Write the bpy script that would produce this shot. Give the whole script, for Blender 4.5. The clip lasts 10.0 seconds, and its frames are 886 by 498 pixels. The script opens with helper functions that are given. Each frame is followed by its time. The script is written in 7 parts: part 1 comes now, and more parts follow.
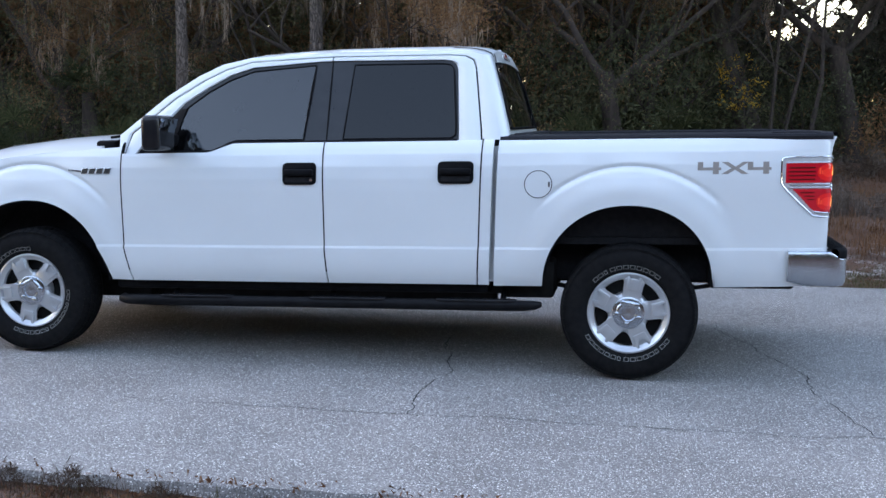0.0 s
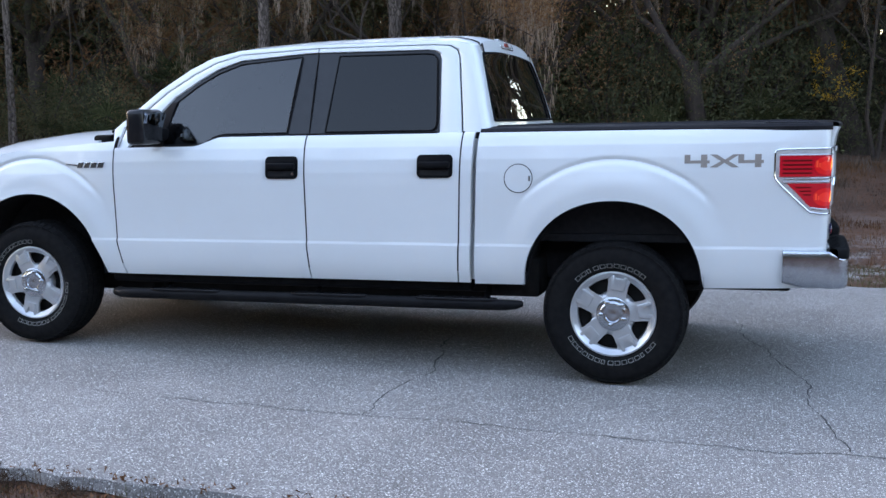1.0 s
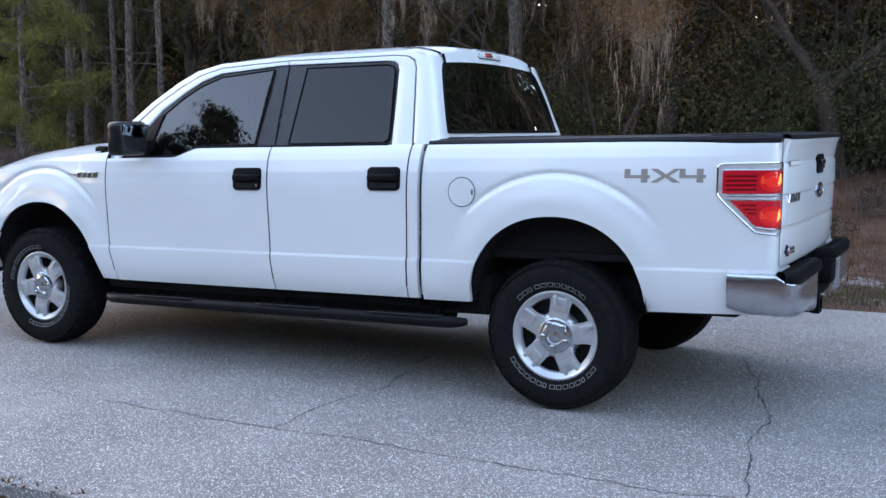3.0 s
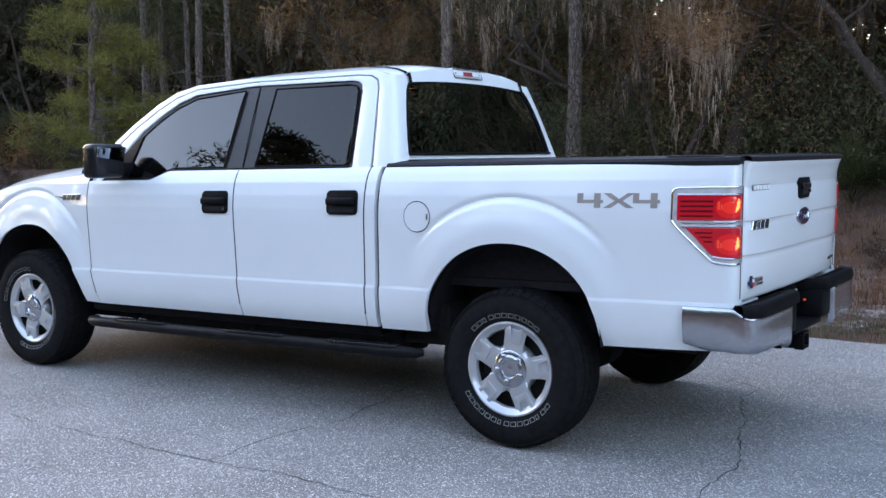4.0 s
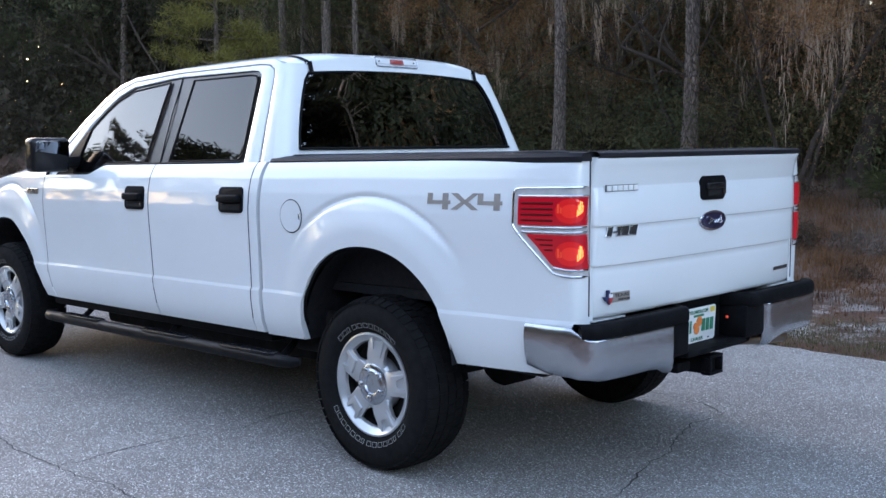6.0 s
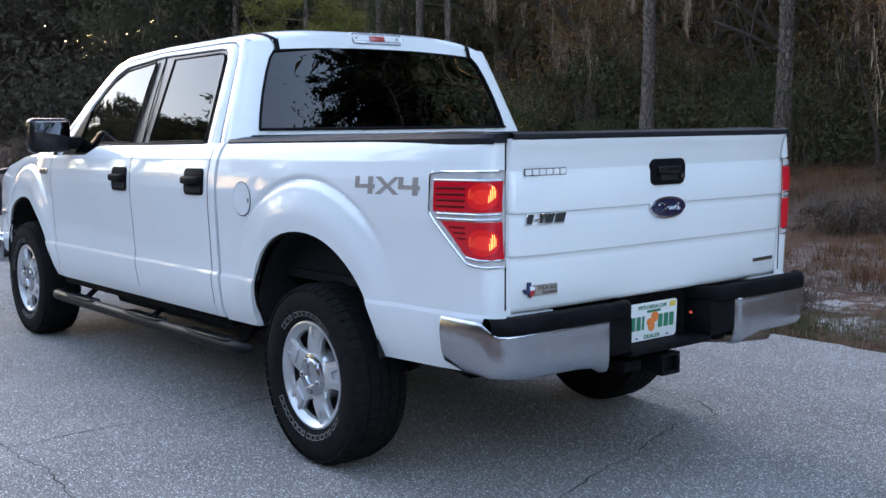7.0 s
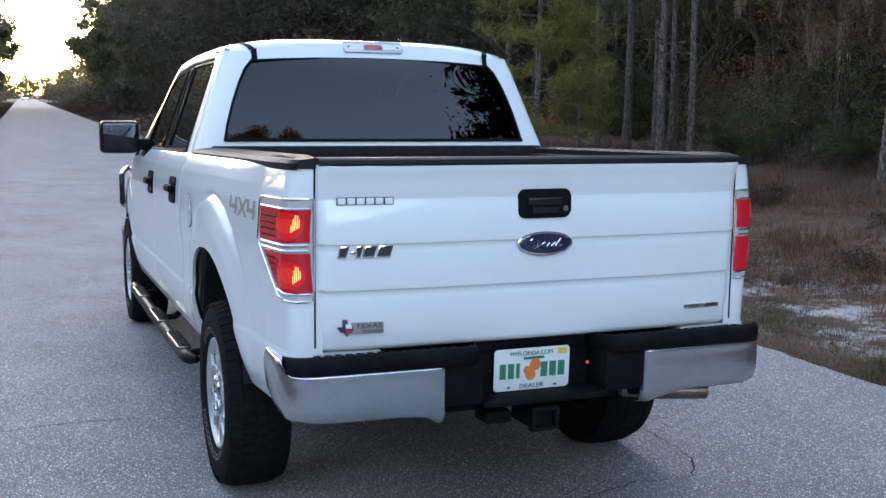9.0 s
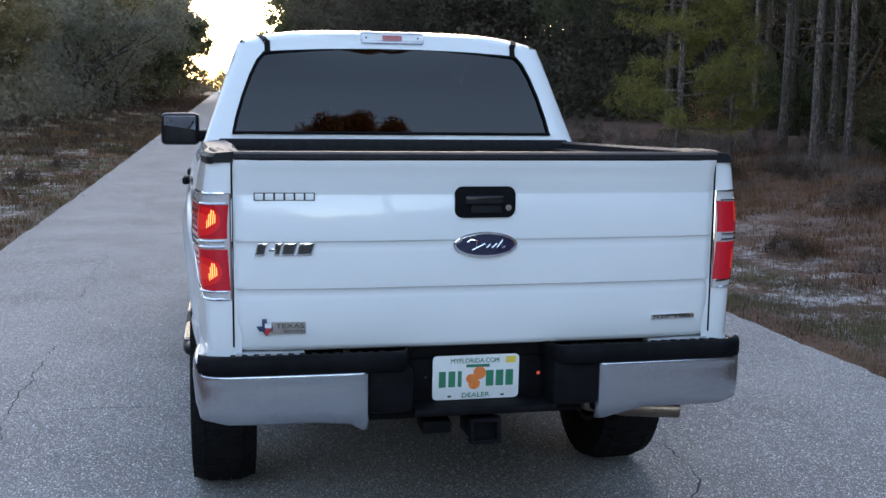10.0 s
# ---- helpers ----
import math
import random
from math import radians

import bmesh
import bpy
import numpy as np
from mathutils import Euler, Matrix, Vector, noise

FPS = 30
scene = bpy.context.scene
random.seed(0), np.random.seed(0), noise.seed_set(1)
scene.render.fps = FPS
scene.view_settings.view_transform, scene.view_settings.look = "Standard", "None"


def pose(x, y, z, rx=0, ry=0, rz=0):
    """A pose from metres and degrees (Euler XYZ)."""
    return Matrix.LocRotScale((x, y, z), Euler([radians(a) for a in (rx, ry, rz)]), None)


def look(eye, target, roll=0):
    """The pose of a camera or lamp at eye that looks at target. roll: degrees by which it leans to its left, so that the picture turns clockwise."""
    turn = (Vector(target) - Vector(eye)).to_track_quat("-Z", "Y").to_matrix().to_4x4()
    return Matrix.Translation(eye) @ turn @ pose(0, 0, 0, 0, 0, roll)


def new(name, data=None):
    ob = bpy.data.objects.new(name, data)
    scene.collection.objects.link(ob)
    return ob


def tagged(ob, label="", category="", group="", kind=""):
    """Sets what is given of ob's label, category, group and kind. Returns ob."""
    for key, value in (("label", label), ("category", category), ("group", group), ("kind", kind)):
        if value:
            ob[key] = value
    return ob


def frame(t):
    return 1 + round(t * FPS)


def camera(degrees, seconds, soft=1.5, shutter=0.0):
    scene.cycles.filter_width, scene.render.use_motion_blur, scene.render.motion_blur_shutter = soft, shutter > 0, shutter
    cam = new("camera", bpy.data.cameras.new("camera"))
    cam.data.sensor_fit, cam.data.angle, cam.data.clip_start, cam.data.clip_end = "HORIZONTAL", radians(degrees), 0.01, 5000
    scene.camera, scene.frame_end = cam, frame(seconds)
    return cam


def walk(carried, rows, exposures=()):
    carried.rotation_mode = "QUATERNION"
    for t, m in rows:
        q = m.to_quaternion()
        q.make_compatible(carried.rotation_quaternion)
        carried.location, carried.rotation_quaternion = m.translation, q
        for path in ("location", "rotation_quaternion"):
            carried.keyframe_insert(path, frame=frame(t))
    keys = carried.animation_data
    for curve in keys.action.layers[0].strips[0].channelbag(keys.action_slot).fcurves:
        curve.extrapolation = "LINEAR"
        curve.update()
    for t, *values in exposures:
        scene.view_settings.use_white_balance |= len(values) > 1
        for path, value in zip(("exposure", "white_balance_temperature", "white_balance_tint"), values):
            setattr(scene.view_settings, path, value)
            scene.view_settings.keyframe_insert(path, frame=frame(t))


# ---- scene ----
cam = camera(45.0, 10.0)
PATH = [
    (0, (0.023, -6.969, 1.46), (-0.329, -5.015, 1.22), 0.4),
    (0.5, (0.415, -6.803, 1.445), (-0.056, -4.875, 1.204), 0.3),
    (1, (0.791, -6.585, 1.449), (0.206, -4.689, 1.198), -0.0),
    (1.5, (1.066, -6.46, 1.406), (0.4, -4.588, 1.171), 0.3),
    (2, (1.392, -6.34, 1.417), (0.639, -4.502, 1.183), 0.4),
    (2.5, (1.722, -6.182, 1.437), (0.879, -4.383, 1.202), 0.2),
    (4, (2.52, -5.339, 1.442), (1.423, -3.677, 1.255), -0.1),
    (4.5, (2.816, -5.035, 1.453), (1.634, -3.43, 1.283), -0.2),
    (5, (3.055, -4.656, 1.471), (1.794, -3.114, 1.292), -0.6),
    (5.5, (3.253, -4.36, 1.453), (1.935, -2.868, 1.267), -0.2),
    (7, (3.797, -3.266, 1.453), (2.246, -2.026, 1.213), -0.3),
    (7.5, (3.96, -2.909, 1.483), (2.338, -1.766, 1.233), 0.4),
    (8, (4.144, -2.498, 1.551), (2.444, -1.479, 1.285), 0.3),
    (8.5, (4.318, -2.124, 1.562), (2.539, -1.246, 1.305), 0.7),
    (9, (4.378, -1.68, 1.564), (2.534, -0.947, 1.306), 0.6),
    (9.5, (4.424, -1.27, 1.552), (2.527, -0.69, 1.294), 0.4),
    (10, (4.432, -0.851, 1.57), (2.494, -0.439, 1.296), 0.7),
]
walk(cam, [(t, look(eye, target, roll)) for t, eye, target, roll in PATH], exposures=[(0.0, 3.36, 7200, 24.0), (4.5, 3.48, 7200, 25.0), (7.5, 3.29, 7150, 23.5), (9.3, 3.27, 7100, 22.5), (10.0, 3.06, 7100, 22.5)])

# ---- world, sun ----
SUN_AZ, SUN_EL = 158.0, 9.0   # degrees from +x towards +y; the low sun stands down the road
world = bpy.data.worlds.new("dusk_sky")
scene.world = world
world.use_nodes = True
wn = world.node_tree.nodes
sky = wn.new("ShaderNodeTexSky")
sky.sky_type = "NISHITA"
sky.sun_disc = False
sky.sun_elevation = radians(SUN_EL)
sky.sun_rotation = radians(90.0 - SUN_AZ)
sky.air_density, sky.dust_density, sky.ozone_density = 1.0, 1.0, 1.3
wn["Background"].inputs["Strength"].default_value = 0.15
world.node_tree.links.new(sky.outputs["Color"], wn["Background"].inputs["Color"])
sun_data = bpy.data.lights.new("sun", "SUN")
sun_data.energy, sun_data.angle, sun_data.color = 0.2, radians(1.0), (1.0, 0.78, 0.52)
sun = new("sun", sun_data)
sun_way = Vector((math.cos(radians(SUN_AZ)) * math.cos(radians(SUN_EL)), math.sin(radians(SUN_AZ)) * math.cos(radians(SUN_EL)), math.sin(radians(SUN_EL))))
sun.matrix_basis = look(sun_way * 60, (0, 0, 0))


# ---- materials ----
def mat(name, low, high=None, rough=0.5, metal=0.0, scale=6.0, fine=0.0, bump=0.0, bump_scale=80.0, coat=0.0, spec=0.5, rough_var=0.0, island=0.0, tall=1.0):
    """A surface whose colour wanders between two tones at a broad and a fine scale, with fine relief."""
    m = bpy.data.materials.new(name)
    m.use_nodes = True
    n, l = m.node_tree.nodes, m.node_tree.links
    b = n["Principled BSDF"]
    high = high or low
    b.inputs["Roughness"].default_value, b.inputs["Metallic"].default_value = rough, metal
    b.inputs["Coat Weight"].default_value, b.inputs["Coat Roughness"].default_value = coat, 0.03
    b.inputs["Specular IOR Level"].default_value = spec
    tc = n.new("ShaderNodeTexCoord")
    place = n.new("ShaderNodeMapping")
    place.inputs["Scale"].default_value = (1.0, 1.0, 1.0 / tall)
    l.new(tc.outputs["Object"], place.inputs["Vector"])
    no = n.new("ShaderNodeTexNoise")
    no.inputs["Scale"].default_value, no.inputs["Detail"].default_value = scale, 6.0
    l.new(place.outputs["Vector"], no.inputs["Vector"])
    value = no.outputs["Fac"]
    if fine:
        nf = n.new("ShaderNodeTexNoise")
        nf.inputs["Scale"].default_value, nf.inputs["Detail"].default_value = fine, 2.0
        l.new(place.outputs["Vector"], nf.inputs["Vector"])
        av = n.new("ShaderNodeMath")
        av.operation = "MULTIPLY_ADD"
        l.new(nf.outputs["Fac"], av.inputs[0])
        av.inputs[1].default_value = 0.6
        hf = n.new("ShaderNodeMath")
        hf.operation = "MULTIPLY"
        l.new(no.outputs["Fac"], hf.inputs[0])
        hf.inputs[1].default_value = 0.4
        l.new(hf.outputs[0], av.inputs[2])
        value = av.outputs[0]
    if island:
        geo = n.new("ShaderNodeNewGeometry")
        mi = n.new("ShaderNodeMath")
        mi.operation = "MULTIPLY_ADD"
        l.new(geo.outputs["Random Per Island"], mi.inputs[0])
        mi.inputs[1].default_value = island
        l.new(value, mi.inputs[2])
        sb = n.new("ShaderNodeMath")
        sb.operation = "SUBTRACT"
        l.new(mi.outputs[0], sb.inputs[0])
        sb.inputs[1].default_value = island / 2
        value = sb.outputs[0]
    ramp = n.new("ShaderNodeValToRGB")
    ramp.color_ramp.elements[0].position, ramp.color_ramp.elements[1].position = 0.3, 0.7
    ramp.color_ramp.elements[0].color, ramp.color_ramp.elements[1].color = (*low, 1), (*high, 1)
    l.new(value, ramp.inputs["Fac"])
    l.new(ramp.outputs["Color"], b.inputs["Base Color"])
    if rough_var:
        mr = n.new("ShaderNodeMapRange")
        mr.inputs["To Min"].default_value, mr.inputs["To Max"].default_value = rough - rough_var, rough + rough_var
        l.new(no.outputs["Fac"], mr.inputs["Value"])
        l.new(mr.outputs["Result"], b.inputs["Roughness"])
    if bump:
        bn = n.new("ShaderNodeTexNoise")
        bn.inputs["Scale"].default_value, bn.inputs["Detail"].default_value = bump_scale, 4.0
        l.new(place.outputs["Vector"], bn.inputs["Vector"])
        bu = n.new("ShaderNodeBump")
        bu.inputs["Strength"].default_value, bu.inputs["Distance"].default_value = bump, 0.01
        l.new(bn.outputs["Fac"], bu.inputs["Height"])
        l.new(bu.outputs["Normal"], b.inputs["Normal"])
    return m


def leaf_mat(name, low, high, through_light=0.35):
    """Leaves: each one a tone of its own, a little light passing through."""
    m = mat(name, low, high, rough=0.7, scale=0.9, island=0.35, spec=0.04)
    n, l = m.node_tree.nodes, m.node_tree.links
    b, out = n["Principled BSDF"], n["Material Output"]
    tr = n.new("ShaderNodeBsdfTranslucent")
    l.new(b.inputs["Base Color"].links[0].from_socket, tr.inputs["Color"])
    mx = n.new("ShaderNodeMixShader")
    mx.inputs["Fac"].default_value = through_light
    l.new(b.outputs["BSDF"], mx.inputs[1])
    l.new(tr.outputs["BSDF"], mx.inputs[2])
    l.new(mx.outputs["Shader"], out.inputs["Surface"])
    return m


def glass_mat(name, tint, ior=1.9):
    """Tinted car glass: what lies behind is dimmed, what lies before is mirrored by Fresnel."""
    m = bpy.data.materials.new(name)
    m.use_nodes = True
    n, l = m.node_tree.nodes, m.node_tree.links
    n.remove(n["Principled BSDF"])
    tr, gl, fr, mx = n.new("ShaderNodeBsdfTransparent"), n.new("ShaderNodeBsdfGlossy"), n.new("ShaderNodeFresnel"), n.new("ShaderNodeMixShader")
    tr.inputs["Color"].default_value = (*tint, 1)
    gl.inputs["Roughness"].default_value = 0.01
    fr.inputs["IOR"].default_value = ior
    l.new(fr.outputs["Fac"], mx.inputs["Fac"])
    l.new(tr.outputs["BSDF"], mx.inputs[1])
    l.new(gl.outputs["BSDF"], mx.inputs[2])
    l.new(mx.outputs["Shader"], n["Material Output"].inputs["Surface"])
    return m


def glow_mat(name, color, strength, base):
    m = mat(name, base, rough=0.12, coat=0.6)
    b = m.node_tree.nodes["Principled BSDF"]
    b.inputs["Emission Color"].default_value, b.inputs["Emission Strength"].default_value = (*color, 1), strength
    return m


PAINT = mat("white_car_paint", (0.715, 0.74, 0.745), (0.75, 0.775, 0.78), rough=0.38, scale=1.5, coat=0.9, spec=0.3, rough_var=0.04)
BLACK = mat("black_plastic", (0.0045, 0.0045, 0.0052), (0.009, 0.009, 0.0102), rough=0.6, scale=20, bump=0.15, bump_scale=400, spec=0.06)
BLACK_GLOSS = mat("black_gloss_trim", (0.008, 0.008, 0.009), (0.014, 0.014, 0.016), rough=0.22, scale=10, coat=0.0, spec=0.3)
RAIL = mat("weathered_black_rail_plastic", (0.010, 0.010, 0.012), (0.020, 0.019, 0.022), rough=0.48, scale=6, fine=60, spec=0.12, bump=0.1, bump_scale=300)
STEP_BLACK = mat("black_powder_coat", (0.006, 0.006, 0.007), (0.011, 0.011, 0.012), rough=0.42, scale=15, spec=0.09)
PILLAR = mat("black_window_trim", (0.010, 0.010, 0.012), (0.016, 0.016, 0.018), rough=0.24, scale=10, spec=0.4)
LINER = mat("bed_liner", (0.012, 0.012, 0.014), (0.022, 0.022, 0.024), spec=0.15, rough=0.7, scale=30, bump=0.4, bump_scale=300)
UNDER = mat("dusty_chassis_steel", (0.008, 0.008, 0.008), (0.020, 0.018, 0.017), rough=0.85, scale=12, bump=0.2, spec=0.1)
RUBBER = mat("tyre_rubber", (0.008, 0.008, 0.0085), (0.014, 0.0135, 0.0135), spec=0.06, rough=0.8, scale=25, bump=0.25, bump_scale=200)
LETTER_WHITE = mat("sidewall_white", (0.20, 0.20, 0.19), (0.34, 0.34, 0.33), rough=0.6, scale=60)
ALLOY = mat("painted_silver_alloy", (0.50, 0.51, 0.52), (0.57, 0.58, 0.59), rough=0.3, metal=0.55, scale=8, coat=0.3)
# near-black colour carries the shade inside the wheel, on barrel and brake disc
ALLOY_SHADE = mat("wheel_barrel_with_painted_shade", (0.006, 0.006, 0.006), (0.022, 0.021, 0.02), rough=0.6, metal=0.1, scale=12, spec=0.2)
CHROME = mat("chrome", (0.70, 0.71, 0.73), (0.76, 0.77, 0.79), rough=0.06, metal=1.0, scale=9, rough_var=0.03)
CHROME_DULL = mat("dusty_chrome", (0.43, 0.46, 0.50), (0.56, 0.59, 0.63), rough=0.22, metal=1.0, scale=14, fine=120, rough_var=0.03)
STEEL = mat("exhaust_steel", (0.16, 0.115, 0.085), (0.3, 0.24, 0.19), rough=0.38, metal=1.0, scale=15)
DECAL = mat("silver_grey_decal", (0.27, 0.235, 0.21), (0.33, 0.29, 0.26), rough=0.55, spec=0.15, scale=30)
SEAL = mat("grey_bare_steel", (0.30, 0.31, 0.32), (0.38, 0.385, 0.39), rough=0.5, scale=12)
LENS_RED = glow_mat("red_lamp_lens", (1.0, 0.02, 0.04), 0.020, (0.24, 0.006, 0.016))
LENS_LIT = glow_mat("lit_red_reflector", (1.0, 0.025, 0.03), 0.027, (0.45, 0.012, 0.014))
LENS_CORE = glow_mat("lit_red_reflector_core", (1.0, 0.035, 0.03), 0.036, (0.55, 0.03, 0.02))
LENS_DULL = mat("unlit_red_lens", (0.35, 0.05, 0.045), (0.45, 0.08, 0.07), rough=0.15, coat=1.0)
LENS_RED_DARK = mat("dark_red_lens_rib", (0.10, 0.004, 0.005), (0.14, 0.006, 0.007), rough=0.6, spec=0.1)
LENS_CLEAR = mat("clear_grey_lens", (0.5, 0.49, 0.49), (0.65, 0.63, 0.63), rough=0.2, metal=0.2, coat=0.5, scale=25)
BULB = glow_mat("lit_bulb", (1.0, 0.30, 0.08), 0.36, (0.8, 0.3, 0.1))
BULB_RED = glow_mat("lit_red_bulb", (1.0, 0.14, 0.04), 0.025, (0.7, 0.05, 0.03))
OVAL_BLUE = mat("dark_blue_enamel", (0.008, 0.012, 0.045), (0.012, 0.018, 0.06), rough=0.15, coat=1.0)
PLATE_WHITE = mat("plate_white", (0.72, 0.74, 0.72), (0.78, 0.79, 0.78), rough=0.4, scale=30)
PLATE_GREEN = mat("plate_green", (0.01, 0.16, 0.09), (0.015, 0.2, 0.11), rough=0.4)
PLATE_ORANGE = mat("plate_orange", (0.75, 0.16, 0.04), (0.8, 0.24, 0.05), rough=0.4, scale=60)
STICKER_YELLOW = mat("sticker_yellow", (0.75, 0.5, 0.05), (0.8, 0.6, 0.1), rough=0.4)
INK = mat("black_ink", (0.02, 0.02, 0.022), (0.03, 0.03, 0.032), rough=0.4)
BADGE_BLUE = mat("badge_blue", (0.02, 0.035, 0.10), rough=0.3)
BADGE_RED = mat("badge_red", (0.45, 0.03, 0.03), rough=0.3)
SEAT_CLOTH = mat("dark_seat_cloth", (0.06, 0.06, 0.065), (0.1, 0.1, 0.105), rough=0.9, scale=40)
GLASS_DARK = glass_mat("privacy_glass", (0.034, 0.032, 0.038), 1.5)
GLASS_REAR = glass_mat("rear_privacy_glass", (0.03, 0.032, 0.035), 1.48)
GLASS_FRONT = glass_mat("tinted_glass", (0.16, 0.17, 0.18), 1.82)
MIRROR = mat("mirror_glass", (0.26, 0.29, 0.33), rough=0.03, metal=1.0)

# the road: pale chip seal with many light stones
ROAD = mat("chip_seal_asphalt", (0.13, 0.121, 0.114), (0.335, 0.315, 0.296), rough=0.9, spec=0.08, scale=1.1, fine=95, bump=0.6, bump_scale=120)
def speckle(m, scale, size, color):
    """Ragged chips strewn through a surface."""
    n, l = m.node_tree.nodes, m.node_tree.links
    b = n["Principled BSDF"]
    old = b.inputs["Base Color"].links[0].from_socket
    tc, vo, mr, mx = n.new("ShaderNodeTexCoord"), n.new("ShaderNodeTexVoronoi"), n.new("ShaderNodeMapRange"), n.new("ShaderNodeMix")
    vo.inputs["Scale"].default_value = scale
    wob, add = n.new("ShaderNodeTexNoise"), n.new("ShaderNodeMixRGB")
    wob.inputs["Scale"].default_value = scale * 1.4
    add.blend_type, add.inputs["Fac"].default_value = "ADD", 1.1 / scale
    l.new(tc.outputs["Object"], wob.inputs["Vector"])
    l.new(tc.outputs["Object"], add.inputs["Color1"])
    l.new(wob.outputs["Color"], add.inputs["Color2"])
    l.new(add.outputs["Color"], vo.inputs["Vector"])
    sep = n.new("ShaderNodeSeparateColor")
    l.new(vo.outputs["Color"], sep.inputs["Color"])
    near = n.new("ShaderNodeMath")
    near.operation = "LESS_THAN"
    l.new(vo.outputs["Distance"], near.inputs[0])
    near.inputs[1].default_value = size
    mr.inputs["From Min"].default_value, mr.inputs["From Max"].default_value = 0.45, 1.0
    l.new(sep.outputs["Red"], mr.inputs["Value"])
    mu = n.new("ShaderNodeMath")
    mu.operation = "MULTIPLY"
    l.new(near.outputs[0], mu.inputs[0])
    l.new(mr.outputs["Result"], mu.inputs[1])
    mx.data_type = "RGBA"
    l.new(mu.outputs[0], mx.inputs["Factor"])
    l.new(old, mx.inputs["A"])
    mx.inputs["B"].default_value = (*color, 1)
    l.new(mx.outputs["Result"], b.inputs["Base Color"])
speckle(ROAD, 170.0, 0.42, (0.04, 0.038, 0.037))
speckle(ROAD, 128.0, 0.36, (0.85, 0.82, 0.78))
speckle(ROAD, 75.0, 0.30, (0.88, 0.85, 0.80))
CRACK = mat("crack_filler_dark", (0.02, 0.02, 0.02), (0.05, 0.05, 0.048), rough=0.9, scale=20)
SOIL = mat("pine_litter_soil", (0.046, 0.018, 0.0095), (0.125, 0.055, 0.028), rough=0.95, scale=1.1, fine=18, bump=0.6, bump_scale=25)
def add_sand(m):
    """Pale sand shows through the litter in a broken band along both road edges."""
    n, l = m.node_tree.nodes, m.node_tree.links
    b = n["Principled BSDF"]
    old = b.inputs["Base Color"].links[0].from_socket
    tc, sep, ab = n.new("ShaderNodeTexCoord"), n.new("ShaderNodeSeparateXYZ"), n.new("ShaderNodeMath")
    l.new(tc.outputs["Object"], sep.inputs["Vector"])
    ab.operation = "ABSOLUTE"
    l.new(sep.outputs["Y"], ab.inputs[0])
    band = n.new("ShaderNodeValToRGB")
    e = band.color_ramp.elements
    e[0].position, e[0].color, e[1].position, e[1].color = 0.32, (0, 0, 0, 1), 0.8, (0, 0, 0, 1)
    for p, v in ((0.345, 0.45), (0.365, 1.0), (0.425, 1.0), (0.50, 0.45), (0.60, 0.2)):
        k = e.new(p)
        k.color = (v, v, v, 1)
    sc = n.new("ShaderNodeMath")
    sc.operation = "MULTIPLY"
    l.new(ab.outputs[0], sc.inputs[0])
    sc.inputs[1].default_value = 0.1
    l.new(sc.outputs[0], band.inputs["Fac"])
    no = n.new("ShaderNodeTexNoise")
    no.inputs["Scale"].default_value, no.inputs["Detail"].default_value, no.inputs["Roughness"].default_value = 1.9, 11.0, 0.78
    l.new(tc.outputs["Object"], no.inputs["Vector"])
    cut = n.new("ShaderNodeMapRange")
    cut.inputs["From Min"].default_value, cut.inputs["From Max"].default_value = 0.485, 0.575
    l.new(no.outputs["Fac"], cut.inputs["Value"])
    mu = n.new("ShaderNodeMath")
    mu.operation = "MULTIPLY"
    fade, near = n.new("ShaderNodeMapRange"), n.new("ShaderNodeMath")
    fade.inputs["From Min"].default_value, fade.inputs["From Max"].default_value = -48.0, -22.0
    l.new(sep.outputs["X"], fade.inputs["Value"])
    near.operation = "MULTIPLY"
    l.new(cut.outputs["Result"], near.inputs[0])
    l.new(fade.outputs["Result"], near.inputs[1])
    l.new(near.outputs[0], mu.inputs[0])
    l.new(band.outputs["Color"], mu.inputs[1])
    mx = n.new("ShaderNodeMix")
    mx.data_type = "RGBA"
    l.new(mu.outputs[0], mx.inputs["Factor"])
    l.new(old, mx.inputs["A"])
    mx.inputs["B"].default_value = (0.36, 0.335, 0.315, 1)
    l.new(mx.outputs["Result"], b.inputs["Base Color"])


